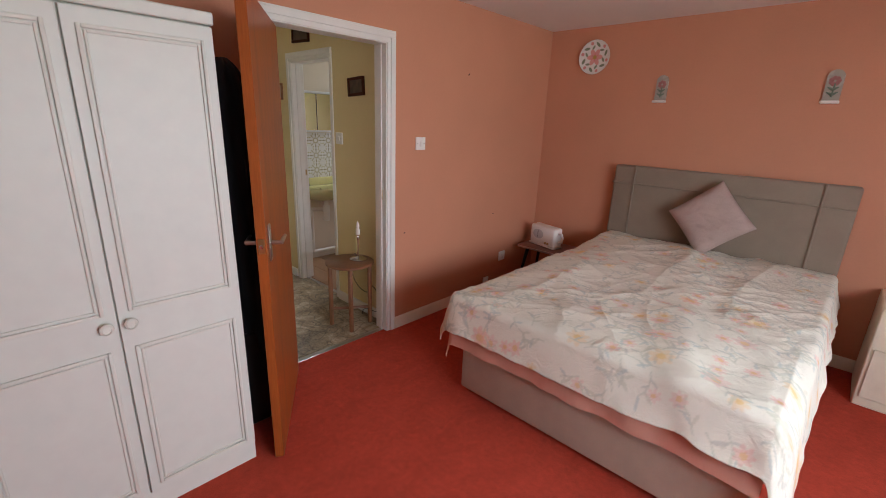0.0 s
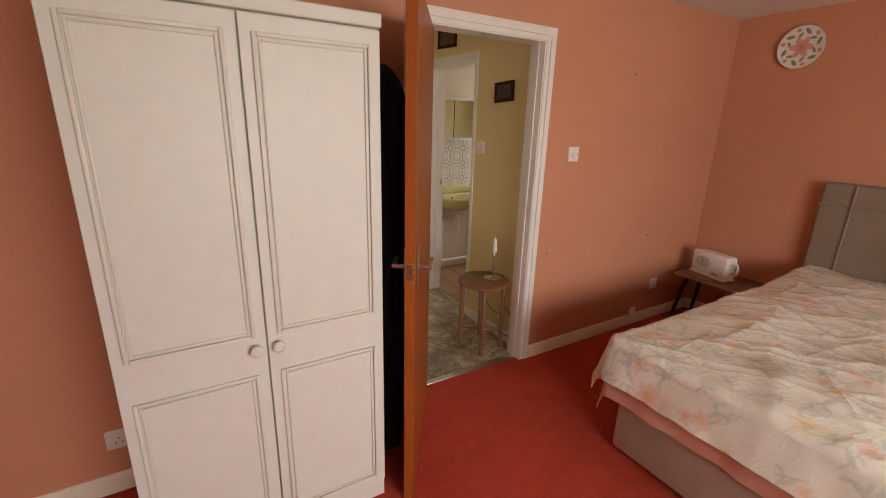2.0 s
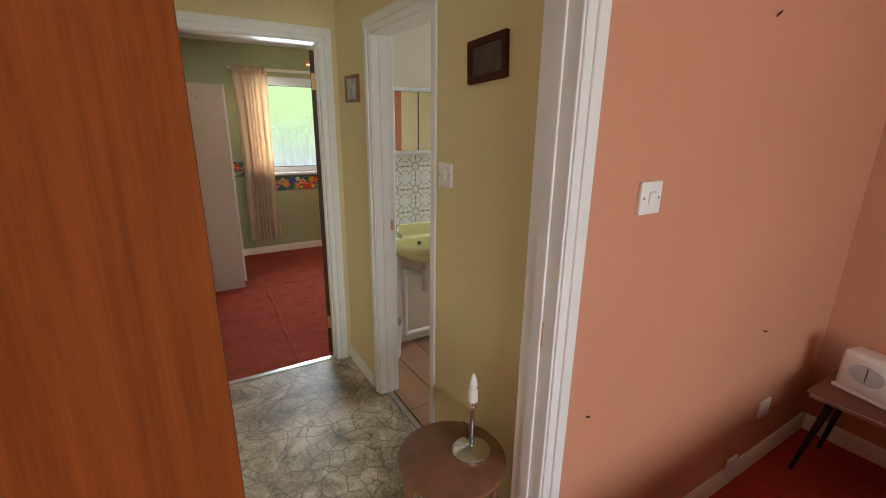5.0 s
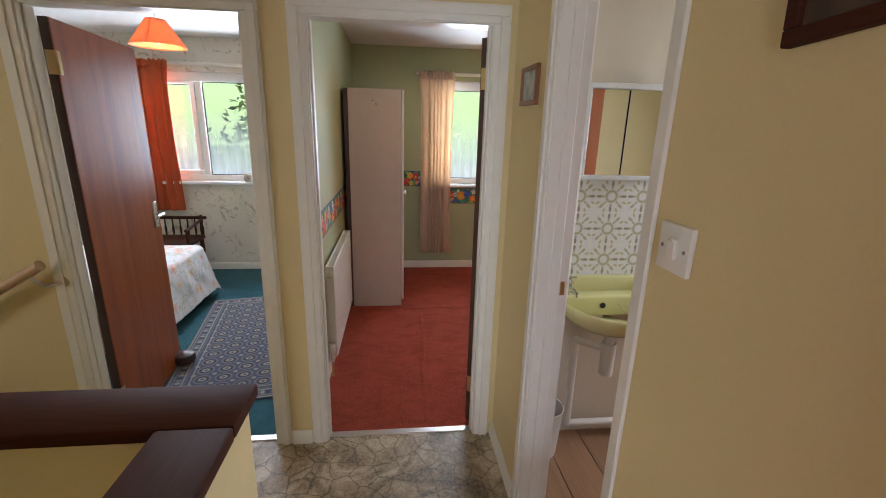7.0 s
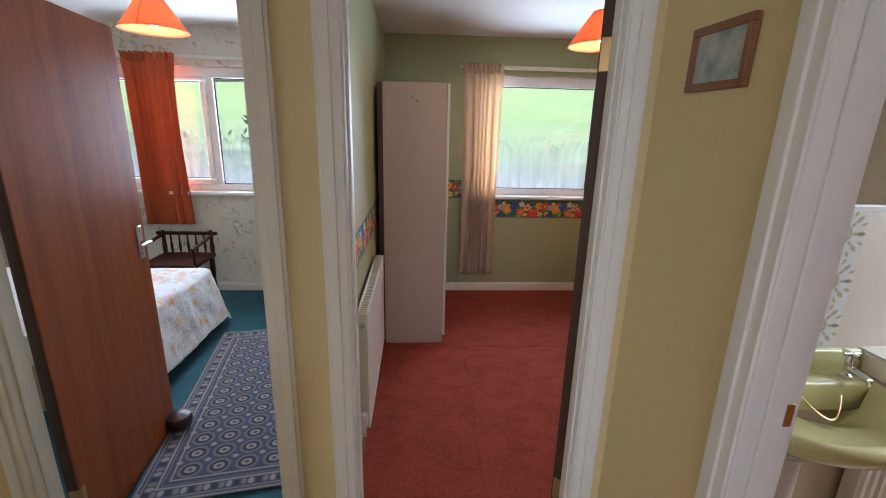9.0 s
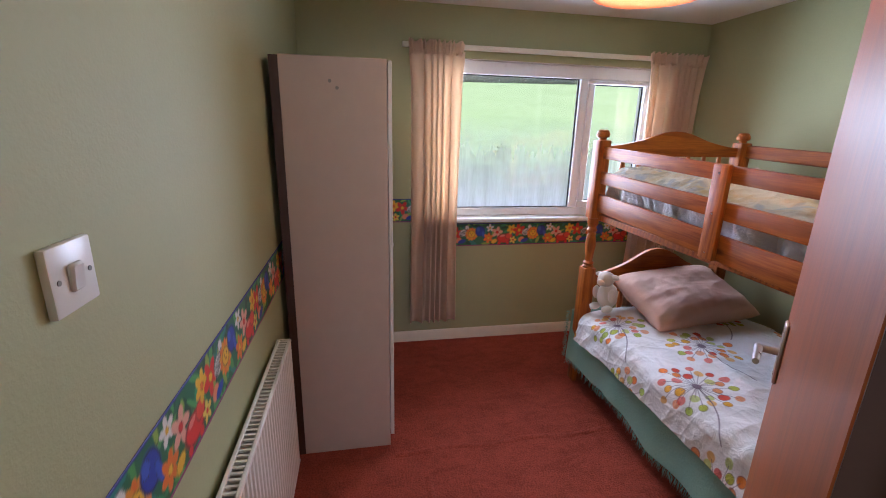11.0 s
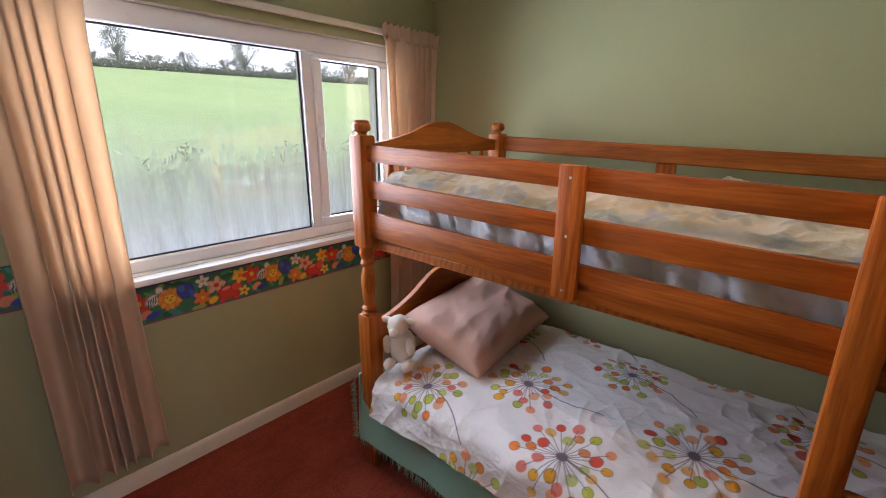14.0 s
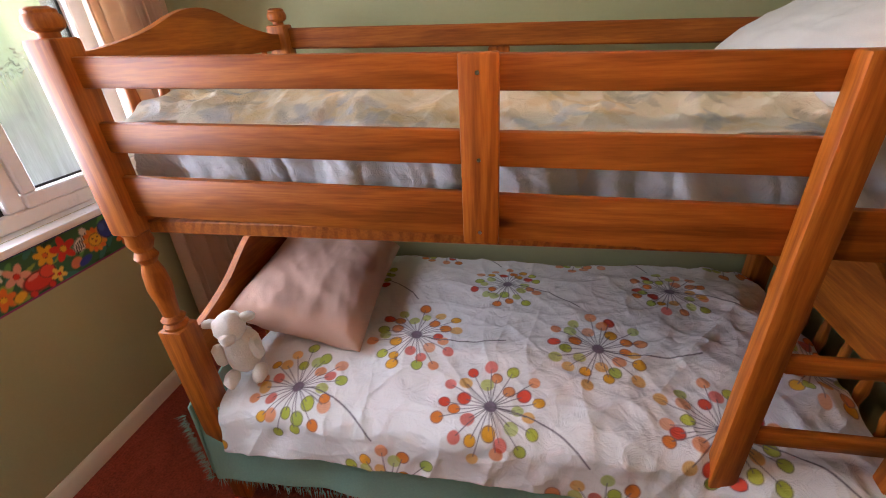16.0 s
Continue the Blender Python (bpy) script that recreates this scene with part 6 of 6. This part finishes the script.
def border(name, label, m, L, h=0.165, seed=1):
    """A strip of wallpaper border with a bright cartoon jungle print; flat in its own xz plane."""
    n1, n2 = int(L / 0.004), int(h / 0.004)
    U, V = np.meshgrid(np.linspace(0, L, n1), np.linspace(0, h, n2), indexing='ij')
    col = np.zeros(U.shape + (3,)) + np.array((0.035, 0.16, 0.075))
    rng = np.random.default_rng(seed)
    R_, Y_, B_, O_, G_, W_, K_ = (0.72, 0.045, 0.03), (0.85, 0.50, 0.03), (0.035, 0.07, 0.40), (0.80, 0.20, 0.03), (0.10, 0.36, 0.10), (0.8, 0.78, 0.72), (0.02, 0.025, 0.03)
    leaf_tones = [G_, (0.04, 0.24, 0.20), (0.28, 0.45, 0.08), (0.02, 0.09, 0.05), (0.05, 0.32, 0.14)]
    for _ in range(int(L * 95)):
        x, y, a = rng.uniform(0, L), rng.uniform(0, h), rng.uniform(0, 6.28)
        dot(col, U, V, x, y, rng.uniform(0.02, 0.04), rng.uniform(0.006, 0.013), leaf_tones[rng.integers(5)], K_ if rng.uniform() < 0.35 else None, a)

    def flower(x, y, r, c, heart, n=6):
        for k in range(n):
            b = k * 2 * math.pi / n + x * 40
            dot(col, U, V, x + 0.6 * r * math.cos(b), y + 0.6 * r * math.sin(b), 0.5 * r, 0.3 * r, c, None, b)
        dot(col, U, V, x, y, 0.28 * r, 0.28 * r, heart, K_)

    x, kind = -0.02, rng.integers(8)
    while x < L + 0.05:
        j = rng.uniform(-0.008, 0.008)
        if kind % 8 == 0:       # a red beast lying low
            dot(col, U, V, x, h * 0.30, 0.055, 0.034, R_, K_)
            dot(col, U, V, x + 0.036, h * 0.40, 0.028, 0.024, (0.80, 0.09, 0.05), K_)
            dot(col, U, V, x - 0.012, h * 0.42, 0.02, 0.008, (0.88, 0.36, 0.28), None, 0.2, 0.7)
            for e in (-0.035, 0.03):
                dot(col, U, V, x + e, h * 0.10, 0.013, 0.012, R_, K_)
        elif kind % 8 == 1:
            flower(x, h * 0.68 + j, 0.036, Y_, O_)
            flower(x + 0.012, h * 0.22, 0.026, (0.85, 0.62, 0.10), R_, 5)
        elif kind % 8 == 2:
            flower(x, h * 0.62 + j, 0.044, R_, Y_, 5)
            dot(col, U, V, x + 0.02, h * 0.25, 0.024, 0.018, (0.80, 0.28, 0.14), None, 0.5)
        elif kind % 8 == 3:     # a striped white beast
            dot(col, U, V, x, h * 0.58, 0.034, 0.024, W_, K_, 0.5)
            dot(col, U, V, x + 0.026, h * 0.80, 0.015, 0.018, W_, K_, 0.2)
            for k in range(6):
                e = -0.024 + 0.0095 * k
                stroke(col, U, V, x + e, h * 0.58 + e * 0.5 - 0.017, x + e + 0.006, h * 0.58 + e * 0.5 + 0.017, 0.0024, K_)
            dot(col, U, V, x - 0.01, h * 0.2, 0.03, 0.014, B_, None, 0.3)
        elif kind % 8 == 4:     # a maned yellow beast
            for k in range(13):
                b = k * 0.4833
                dot(col, U, V, x + 0.033 * math.cos(b), h * 0.52 + 0.033 * math.sin(b), 0.016, 0.010, O_ if k % 2 else (0.80, 0.32, 0.03), None, b)
            dot(col, U, V, x, h * 0.52, 0.028, 0.026, Y_, K_)
            for e in (-1, 1):
                dot(col, U, V, x + e * 0.010, h * 0.52 + 0.007, 0.0035, 0.004, K_)
            dot(col, U, V, x, h * 0.52 - 0.006, 0.006, 0.005, (0.5, 0.15, 0.03))
        elif kind % 8 == 5:     # a blue beast
            dot(col, U, V, x, h * 0.64, 0.036, 0.038, B_, K_, 0.3)
            dot(col, U, V, x + 0.026, h * 0.50, 0.012, 0.030, (0.06, 0.12, 0.52), K_, 0.3)
            dot(col, U, V, x - 0.015, h * 0.72, 0.016, 0.018, (0.07, 0.14, 0.55), K_)
        elif kind % 8 == 6:
            flower(x, h * 0.3 + j, 0.036, O_, Y_)
            flower(x + 0.01, h * 0.78, 0.028, W_, Y_, 5)
        else:
            flower(x, h * 0.58, 0.040, (0.82, 0.42, 0.30), R_, 5)
            dot(col, U, V, x - 0.02, h * 0.18, 0.026, 0.016, Y_, K_, 0.4)
        kind += 1
        x += rng.uniform(0.052, 0.066)
    stroke(col, U, V, 0, 0.002, L, 0.002, 0.003, (0.35, 0.05, 0.2))
    stroke(col, U, V, 0, h - 0.002, L, h - 0.002, 0.003, (0.05, 0.05, 0.25))
    ob = sheet(name, np.stack([U, V * 0, V], -1), PAPER, None, col, 0.0012)
    ob.matrix_world = m
    return tagged(ob, label, "border", kind="structure")


border("wallpaper_border", "bright jungle-print wallpaper border below the window", pose(-6.8775, 1.72, 0.735, 0, 0, 90), 2.1, 0.168, 3)
border("wallpaper_border", "bright jungle-print wallpaper border beside the wardrobe", pose(-6.8775, 1.0, 0.918, 0, 0, 90), 0.712, 0.165, 5)
border("wallpaper_border", "bright jungle-print wallpaper border along the green side wall", pose(-4.15, 0.9875, 0.885, 0, 0, 180), 2.68, 0.165, 9)


def pendant(label, x, y, z, h, r0, r1, top, watts):
    t = thing("pendant_lamp", label, "ceiling lamp", pose(x, y, 0))
    n = 48
    A, B = np.meshgrid(np.linspace(0, 2 * math.pi, n), np.linspace(0, 1, 14), indexing='ij')
    R = (r0 + (r1 - r0) * B) * (1 + 0.012 * np.sin(A * 24))
    sheet("shade", np.stack([R * np.cos(A), R * np.sin(A), z + h * B], -1), SHADE, t, None, 0.002)
    part("flex", rod(bmesh.new(), (0, 0, z + h * 0.8), (0, 0, top - 0.03), 0.003, n=8), PLASTIC, t)
    part("ceiling_rose", lathe(bmesh.new(), [(0.045, top - 0.001), (0.045, top - 0.015), (0.02, top - 0.032), (0.004, top - 0.035)], (0, 0, 0), 24), PLASTIC, t)
    part("bulb_holder", lathe(bmesh.new(), [(0.018, z + h * 0.62), (0.02, z + h * 0.7), (0.016, z + h * 0.9), (0.005, z + h * 0.95)], (0, 0, 0), 16), PLASTIC, t)
    part("bulb", lathe(bmesh.new(), [(0.001, z + h * 0.12), (0.02, z + h * 0.16), (0.03, z + h * 0.3), (0.026, z + h * 0.45), (0.013, z + h * 0.63)], (0, 0, 0), 16), BULB, t, "warm glowing bulb")
    lamp = new("pendant_glow", bpy.data.lights.new("pendant_glow", 'POINT'))
    lamp.data.energy, lamp.data.color, lamp.data.shadow_soft_size = watts, (1.0, 0.66, 0.36), 0.03
    lamp.matrix_world = pose(x, y, z + h * 0.06)


pendant("orange cone lampshade hanging from the bunk room ceiling", -5.2, 2.20, 1.95, 0.16, 0.17, 0.06, H, 9)
pendant("orange cone lampshade hanging in the blue room", -5.6, -0.20, 2.02, 0.17, 0.175, 0.06, H, 9)

# lifted seams of the rust carpet
def seam(x0, y0, x1, y1, seed):
    n = 60
    U, V = np.meshgrid(np.linspace(0, 1, n), np.linspace(-1, 1, 7), indexing='ij')
    X = x0 + (x1 - x0) * U + V * 0.02 * (y1 - y0) / math.hypot(x1 - x0, y1 - y0) + 0.01 * np.sin(U * 17 + seed)
    Y = y0 + (y1 - y0) * U - V * 0.02 * (x1 - x0) / math.hypot(x1 - x0, y1 - y0) + 0.008 * np.sin(U * 11 + seed)
    Z = 0.001 + 0.009 * np.clip(1 - V ** 2, 0, 1) * (0.6 + 0.4 * np.sin(U * 23 + seed)) * (V > -0.5) + 0.0
    ob = sheet("carpet_seam", np.stack([X, Y, Z], -1), CARPET_RUST, None)
    tagged(ob, "raised seam in the rust-red carpet", "carpet", kind="structure")


seam(-5.71, 1.47, -5.715, 2.68, 1)
seam(-5.66, 1.63, -4.17, 1.575, 4)

# ---- blue room ----
def rug():
    x0, x1, y0, y1 = 0, 1.62, 0, 0.74
    n1, n2 = 406, 186
    U, V = np.meshgrid(np.linspace(x0, x1, n1), np.linspace(y0, y1, n2), indexing='ij')
    col = np.zeros(U.shape + (3,)) + np.array((0.055, 0.075, 0.13))
    P_, C_, D_ = (0.20, 0.19, 0.20), (0.33, 0.30, 0.26), (0.025, 0.03, 0.06)
    for d, w, c in ((0.012, 0.004, C_), (0.03, 0.005, P_), (0.085, 0.005, C_), (0.1, 0.003, P_), (0.125, 0.004, C_)):
        for p, q, r, s in ((d, d, x1 - d, d), (d, y1 - d, x1 - d, y1 - d), (d, d, d, y1 - d), (x1 - d, d, x1 - d, y1 - d)):
            stroke(col, U, V, p, q, r, s, w, c)
    for i in range(54):
        x = 0.03 + i * 0.03
        for y in (0.058, y1 - 0.058):
            dot(col, U, V, x, y, 0.012, 0.018, [P_, D_, C_][i % 3])
    for i in range(24):
        for x in (0.058, x1 - 0.058):
            dot(col, U, V, x, 0.03 + i * 0.03, 0.018, 0.012, [P_, D_, C_][i % 3])
    for i in range(13):
        for j in range(4):
            x, y = 0.18 + i * 0.105, 0.19 + j * 0.12
            dot(col, U, V, x, y, 0.045, 0.05, P_)
            dot(col, U, V, x, y, 0.036, 0.04, D_)
            dot(col, U, V, x, y, 0.02, 0.024, C_)
            dot(col, U, V, x, y, 0.009, 0.011, (0.06, 0.07, 0.12))
            dot(col, U, V, x + 0.052, y + 0.06, 0.012, 0.014, C_)
    ob = sheet("rug", np.stack([U, V, 0.008 + 0.002 * np.sin(U * 9) * np.sin(V * 7)], -1), RUG, None, col, 0.007)
    ob.matrix_world = pose(-4.472, 0.82, 0.002, 0, 0, 189.8)
    tagged(ob, "blue and grey patterned rug lying on the blue carpet", "rug")


rug()
t = thing("single_bed", "single bed beside the door of the blue room", "bed")
part("bed_base", boxed((-6.02, -1.95, 0.04), (-4.95, -0.33, 0.30), 0.01), DIVAN, t)
part("mattress", boxed((-6.02, -1.95, 0.30), (-4.95, -0.33, 0.46), 0.04, 3), WHITE_LINEN, t)
t = thing("floral_bedcover", "white cotton bedcover printed with small flowers over the single bed", "bedspread")
P, U, V = drape(-6.03, -4.94, -1.96, -0.32, 0.49, 0.42, 190, 240, 51, 0.008, flare=0.10, sides=(1, 0, 0, 1))
P[..., 2] = np.maximum(P[..., 2], 0.05)
col = np.zeros(U.shape + (3,)) + np.array((0.72, 0.72, 0.74))
floral(U, V, 15, 420, col)
sheet("printed_cover", P, PRINT, t, col, 0.004)


def spindle_chair():
    t = thing("spindle_chair", "dark turned-spindle chair under the window", "chair", pose(-6.45, -0.72, 0, 0, 0, 90))
    part("seat", boxed((-0.22, -0.2, 0.40), (0.22, 0.2, 0.44), 0.012, 2), DARK_Y, t)
    for x in (-0.19, 0.19):
        for y in (-0.17, 0.17):
            part("leg", lathe(bmesh.new(), [(0.016, 0), (0.022, 0.1), (0.014, 0.2), (0.022, 0.3), (0.018, 0.40)], (x, y, 0), 12), DARK_Y, t)
    for x in (-0.2, 0.2):
        part("back_post", lathe(bmesh.new(), [(0.016, 0.44), (0.02, 0.5), (0.014, 0.55), (0.02, 0.62), (0.012, 0.64)], (x, 0.18, 0), 12), DARK_Y, t)
    part("top_rail", rod(bmesh.new(), (-0.25, 0.18, 0.615), (0.25, 0.18, 0.615), 0.016), DARK_Y, t)
    for k in range(5):
        part("spindle", lathe(bmesh.new(), [(0.007, 0.44), (0.012, 0.5), (0.007, 0.54), (0.007, 0.605)], (-0.14 + 0.07 * k, 0.18, 0), 10), DARK_Y, t)
    for s in (-1, 1):
        part("arm_rest", rod(bmesh.new(), (s * 0.21, -0.18, 0.56), (s * 0.21, 0.18, 0.60), 0.014), DARK_Y, t)
        part("arm_post", rod(bmesh.new(), (s * 0.21, -0.16, 0.44), (s * 0.21, -0.16, 0.565), 0.012), DARK_Y, t)


spindle_chair()
t = thing("mug", "small brown patterned mug on the window sill", "mug", pose(-6.85, -0.10, 0.948))
part("cup", lathe(bmesh.new(), [(0.026, 0), (0.038, 0.02), (0.042, 0.05), (0.036, 0.085), (0.033, 0.085), (0.036, 0.05), (0.001, 0.03)], (0, 0, 0), 22), blotch("mottled_glaze", (0.2, 0.12, 0.08), (0.5, 0.45, 0.4), (0.7, 0.68, 0.62)), t)
hm = bmesh.new()
for a, b in zip(np.linspace(-1.4, 1.4, 8), np.linspace(-1.4, 1.4, 8)[1:]):
    rod(hm, (0, 0.036 + 0.022 * math.cos(a), 0.045 + 0.026 * math.sin(a)), (0, 0.036 + 0.022 * math.cos(b), 0.045 + 0.026 * math.sin(b)), 0.005, n=8)
part("mug_handle", hm, PLASTIC, t)
t = thing("door_stop_weight", "round dark leather door stop on the rug", "door stop", pose(-4.86, 0.045, 0.012))
part("weight", lathe(bmesh.new(), [(0.03, 0), (0.058, 0.012), (0.066, 0.04), (0.058, 0.066), (0.03, 0.08), (0.001, 0.082)], (0, 0, 0), 24), plain("dark_leather", (0.05, 0.025, 0.022), 0.35), t)

# ---- bathroom ----
XB = -4.064
tf = thing("bathroom_floor", "oak-look laminate boards in the bathroom", "floor", kind="structure")
for i in range(9):
    y0 = 1.985 + i * 0.192
    for j, (a, b) in enumerate(((-4.06, -3.35 + 0.3 * (i % 2)), (-3.347 + 0.3 * (i % 2), -2.32))):
        part("plank", boxed((a, y0, -0.012), (b, y0 + 0.189, 0.0), 0.0015), LAMINATE, tf)

tc = thing("mirror_cabinet", "white-framed bathroom cabinet with sliding mirror doors", "cabinet")
part("cabinet_body", boxed((XB, 2.20, 1.345), (XB + 0.085, 2.60, 1.705), 0.003), UPVC, tc)
fr = bmesh.new()
for a, b in (((2.195, 1.335), (2.605, 1.352)), ((2.195, 1.70), (2.605, 1.722)), ((2.195, 1.352), (2.205, 1.70)), ((2.595, 1.352), (2.605, 1.70))):
    box(fr, (XB, a[0], a[1]), (XB + 0.112, b[0], b[1]), 0.003)
part("cabinet_frame", fr, UPVC, tc)
part("mirror_door", boxed((XB + 0.09, 2.205, 1.353), (XB + 0.094, 2.39, 1.699), 0.001), MIRROR, tc, "sliding mirror door")
part("mirror_door", boxed((XB + 0.10, 2.37, 1.353), (XB + 0.104, 2.595, 1.699), 0.001), MIRROR, tc, "sliding mirror door")


def tile_panel():
    t = thing("tiled_splashback", "white tiles printed with olive flower motifs above the basin", "tiles", kind="structure")
    s, n = 0.148, 56
    U, V = np.meshgrid(np.linspace(0, s, n), np.linspace(0, s, n), indexing='ij')
    col = np.zeros(U.shape + (3,)) + np.array((0.78, 0.77, 0.73))
    c = s / 2
    O1, O2 = (0.50, 0.46, 0.31), (0.34, 0.31, 0.21)
    dot(col, U, V, c, c, 0.03, 0.03, O1)
    dot(col, U, V, c, c, 0.018, 0.018, (0.78, 0.77, 0.73))
    for k in range(8):
        a = k * math.pi / 4
        L = 0.058 if k % 2 == 0 else 0.062
        dot(col, U, V, c + L * math.cos(a), c + L * math.sin(a), 0.014, 0.0065, O2 if k % 2 == 0 else O1, None, a)
        dot(col, U, V, c + 0.04 * math.cos(a), c + 0.04 * math.sin(a), 0.007, 0.005, O1, None, a)
        if k % 2:
            for d in (-0.35, 0.35):
                dot(col, U, V, c + 0.07 * math.cos(a + d), c + 0.07 * math.sin(a + d), 0.011, 0.005, (0.55, 0.5, 0.28), None, a + d)
    first = None
    for i in range(4):
        for j in range(3):
            if first is None:
                first = sheet("tile", np.stack([U * 0, U - U.min(), V], -1), GLAZE, t, col, 0.006)
                ob = first
            else:
                ob = new("tile", first.data)
                ob.parent = t
            ob.matrix_local = pose(XB + 0.007, 2.02 + i * 0.15, 0.875 + j * 0.15)
    part("grout", boxed((XB, 2.018, 0.87), (XB + 0.005, 2.62, 1.325), 0), PLASTIC, t)


tile_panel()


def basin():
    t = thing("wash_basin", "pale yellow-green corner wash basin on the tiled wall", "wash basin")
    n, m = 64, 15
    cy, rx, ry = 2.42, 0.40, 0.285
    A = np.linspace(-math.pi / 2, math.pi / 2, n)

    def ring(k, z, sh=0.0):
        e = 0.72
        x = XB + 0.004 + sh + (rx * k - sh) * np.abs(np.cos(A)) ** e
        y = cy + ry * k * np.sign(np.sin(A)) * np.abs(np.sin(A)) ** e
        return np.stack([x, y, np.full(n, z)], -1)
    rows = [ring(0.55, 0.66), ring(0.80, 0.70), ring(0.97, 0.75), ring(1.0, 0.775), ring(0.995, 0.795), ring(0.96, 0.803), ring(0.90, 0.797, 0.09), ring(0.85, 0.77, 0.10), ring(0.72, 0.715, 0.12), ring(0.45, 0.69, 0.14), ring(0.2, 0.683, 0.15), ring(0.02, 0.68, 0.16)]
    sheet("bowl", np.stack(rows, 1), AVOCADO, t)
    bk = bmesh.new()
    box(bk, (XB + 0.002, cy - ry, 0.70), (XB + 0.10, cy + ry, 0.800), 0.012, 3)
    box(bk, (XB + 0.002, cy - ry, 0.79), (XB + 0.03, cy + ry, 0.875), 0.012, 3)
    part("back_ledge", bk, AVOCADO, t)
    for y in (cy - 0.20, cy + 0.20):
        tp = lathe(bmesh.new(), [(0.018, 0), (0.018, 0.01), (0.011, 0.015), (0.011, 0.05), (0.014, 0.055), (0.008, 0.075)], (XB + 0.065, y, 0.80), 16)
        rod(tp, (XB + 0.065, y, 0.835), (XB + 0.135, y, 0.828), 0.010)
        rod(tp, (XB + 0.135, y, 0.83), (XB + 0.138, y, 0.812), 0.009)
        rod(tp, (XB + 0.065, y - 0.026, 0.88), (XB + 0.065, y + 0.026, 0.88), 0.006)
        rod(tp, (XB + 0.04, y, 0.88), (XB + 0.09, y, 0.88), 0.006)
        part("tap", tp, STEEL, t, "chrome cross-head tap")
    part("overflow", rod(bmesh.new(), (XB + 0.098, cy - 0.05, 0.755), (XB + 0.104, cy - 0.05, 0.755), 0.014, n=16), BLACK, t)
    ch = bmesh.new()
    for i in range(14):
        s0, s1 = i / 14, (i + 1) / 14
        f = lambda s: (XB + 0.11 + 0.05 * math.sin(s * 3.1), cy + 0.02 + 0.13 * s, 0.765 - 0.05 * math.sin(s * 3.14))
        rod(ch, f(s0), f(s1), 0.003, n=6)
    part("plug_chain", ch, BRASS, t)
    wp = rod(bmesh.new(), (XB + 0.17, cy - 0.03, 0.67), (XB + 0.17, cy - 0.03, 0.59), 0.022)
    rod(wp, (XB + 0.17, cy - 0.03, 0.60), (XB + 0.17, cy - 0.03, 0.44), 0.032)
    rod(wp, (XB + 0.17, cy - 0.03, 0.56), (XB + 0.06, cy - 0.14, 0.56), 0.018)
    rod(wp, (XB + 0.06, cy - 0.14, 0.57), (XB + 0.06, cy - 0.14, 0.09), 0.018)
    rod(wp, (XB + 0.06, cy - 0.14, 0.09), (XB + 0.06, cy + 1.0, 0.09), 0.018)
    part("waste_pipe", wp, PLASTIC, t, "white plastic waste trap and pipe")


basin()
radiator("radiator", "white ribbed radiator under the tiled bathroom shelf", pose(XB, 2.78, 0.13, 0, 0, 90), 0.62, 0.55)
t = thing("tiled_shelf", "boxed shelf faced with olive-patterned tiles above the radiator", "shelf", kind="structure")
part("shelf_box", boxed((XB, 2.705, 0.80), (XB + 0.14, 3.72, 0.868), 0.004), TRIM, t)
for i in range(6):
    part("tile", boxed((XB + 0.002, 2.708 + i * 0.15, 0.868), (XB + 0.14, 2.854 + i * 0.15, 0.874), 0.0015), blotch("olive_mottled_tile", (0.5, 0.46, 0.3), (0.7, 0.67, 0.55), (0.76, 0.74, 0.66)), t)
t = thing("waste_bin", "white plastic bin under the wash basin", "bin", pose(-3.93, 2.12, 0))
part("bin_body", lathe(bmesh.new(), [(0.075, 0), (0.078, 0.01), (0.095, 0.25), (0.098, 0.255), (0.092, 0.255), (0.075, 0.02), (0.001, 0.018)], (0, 0, 0), 28), PLASTIC, t)
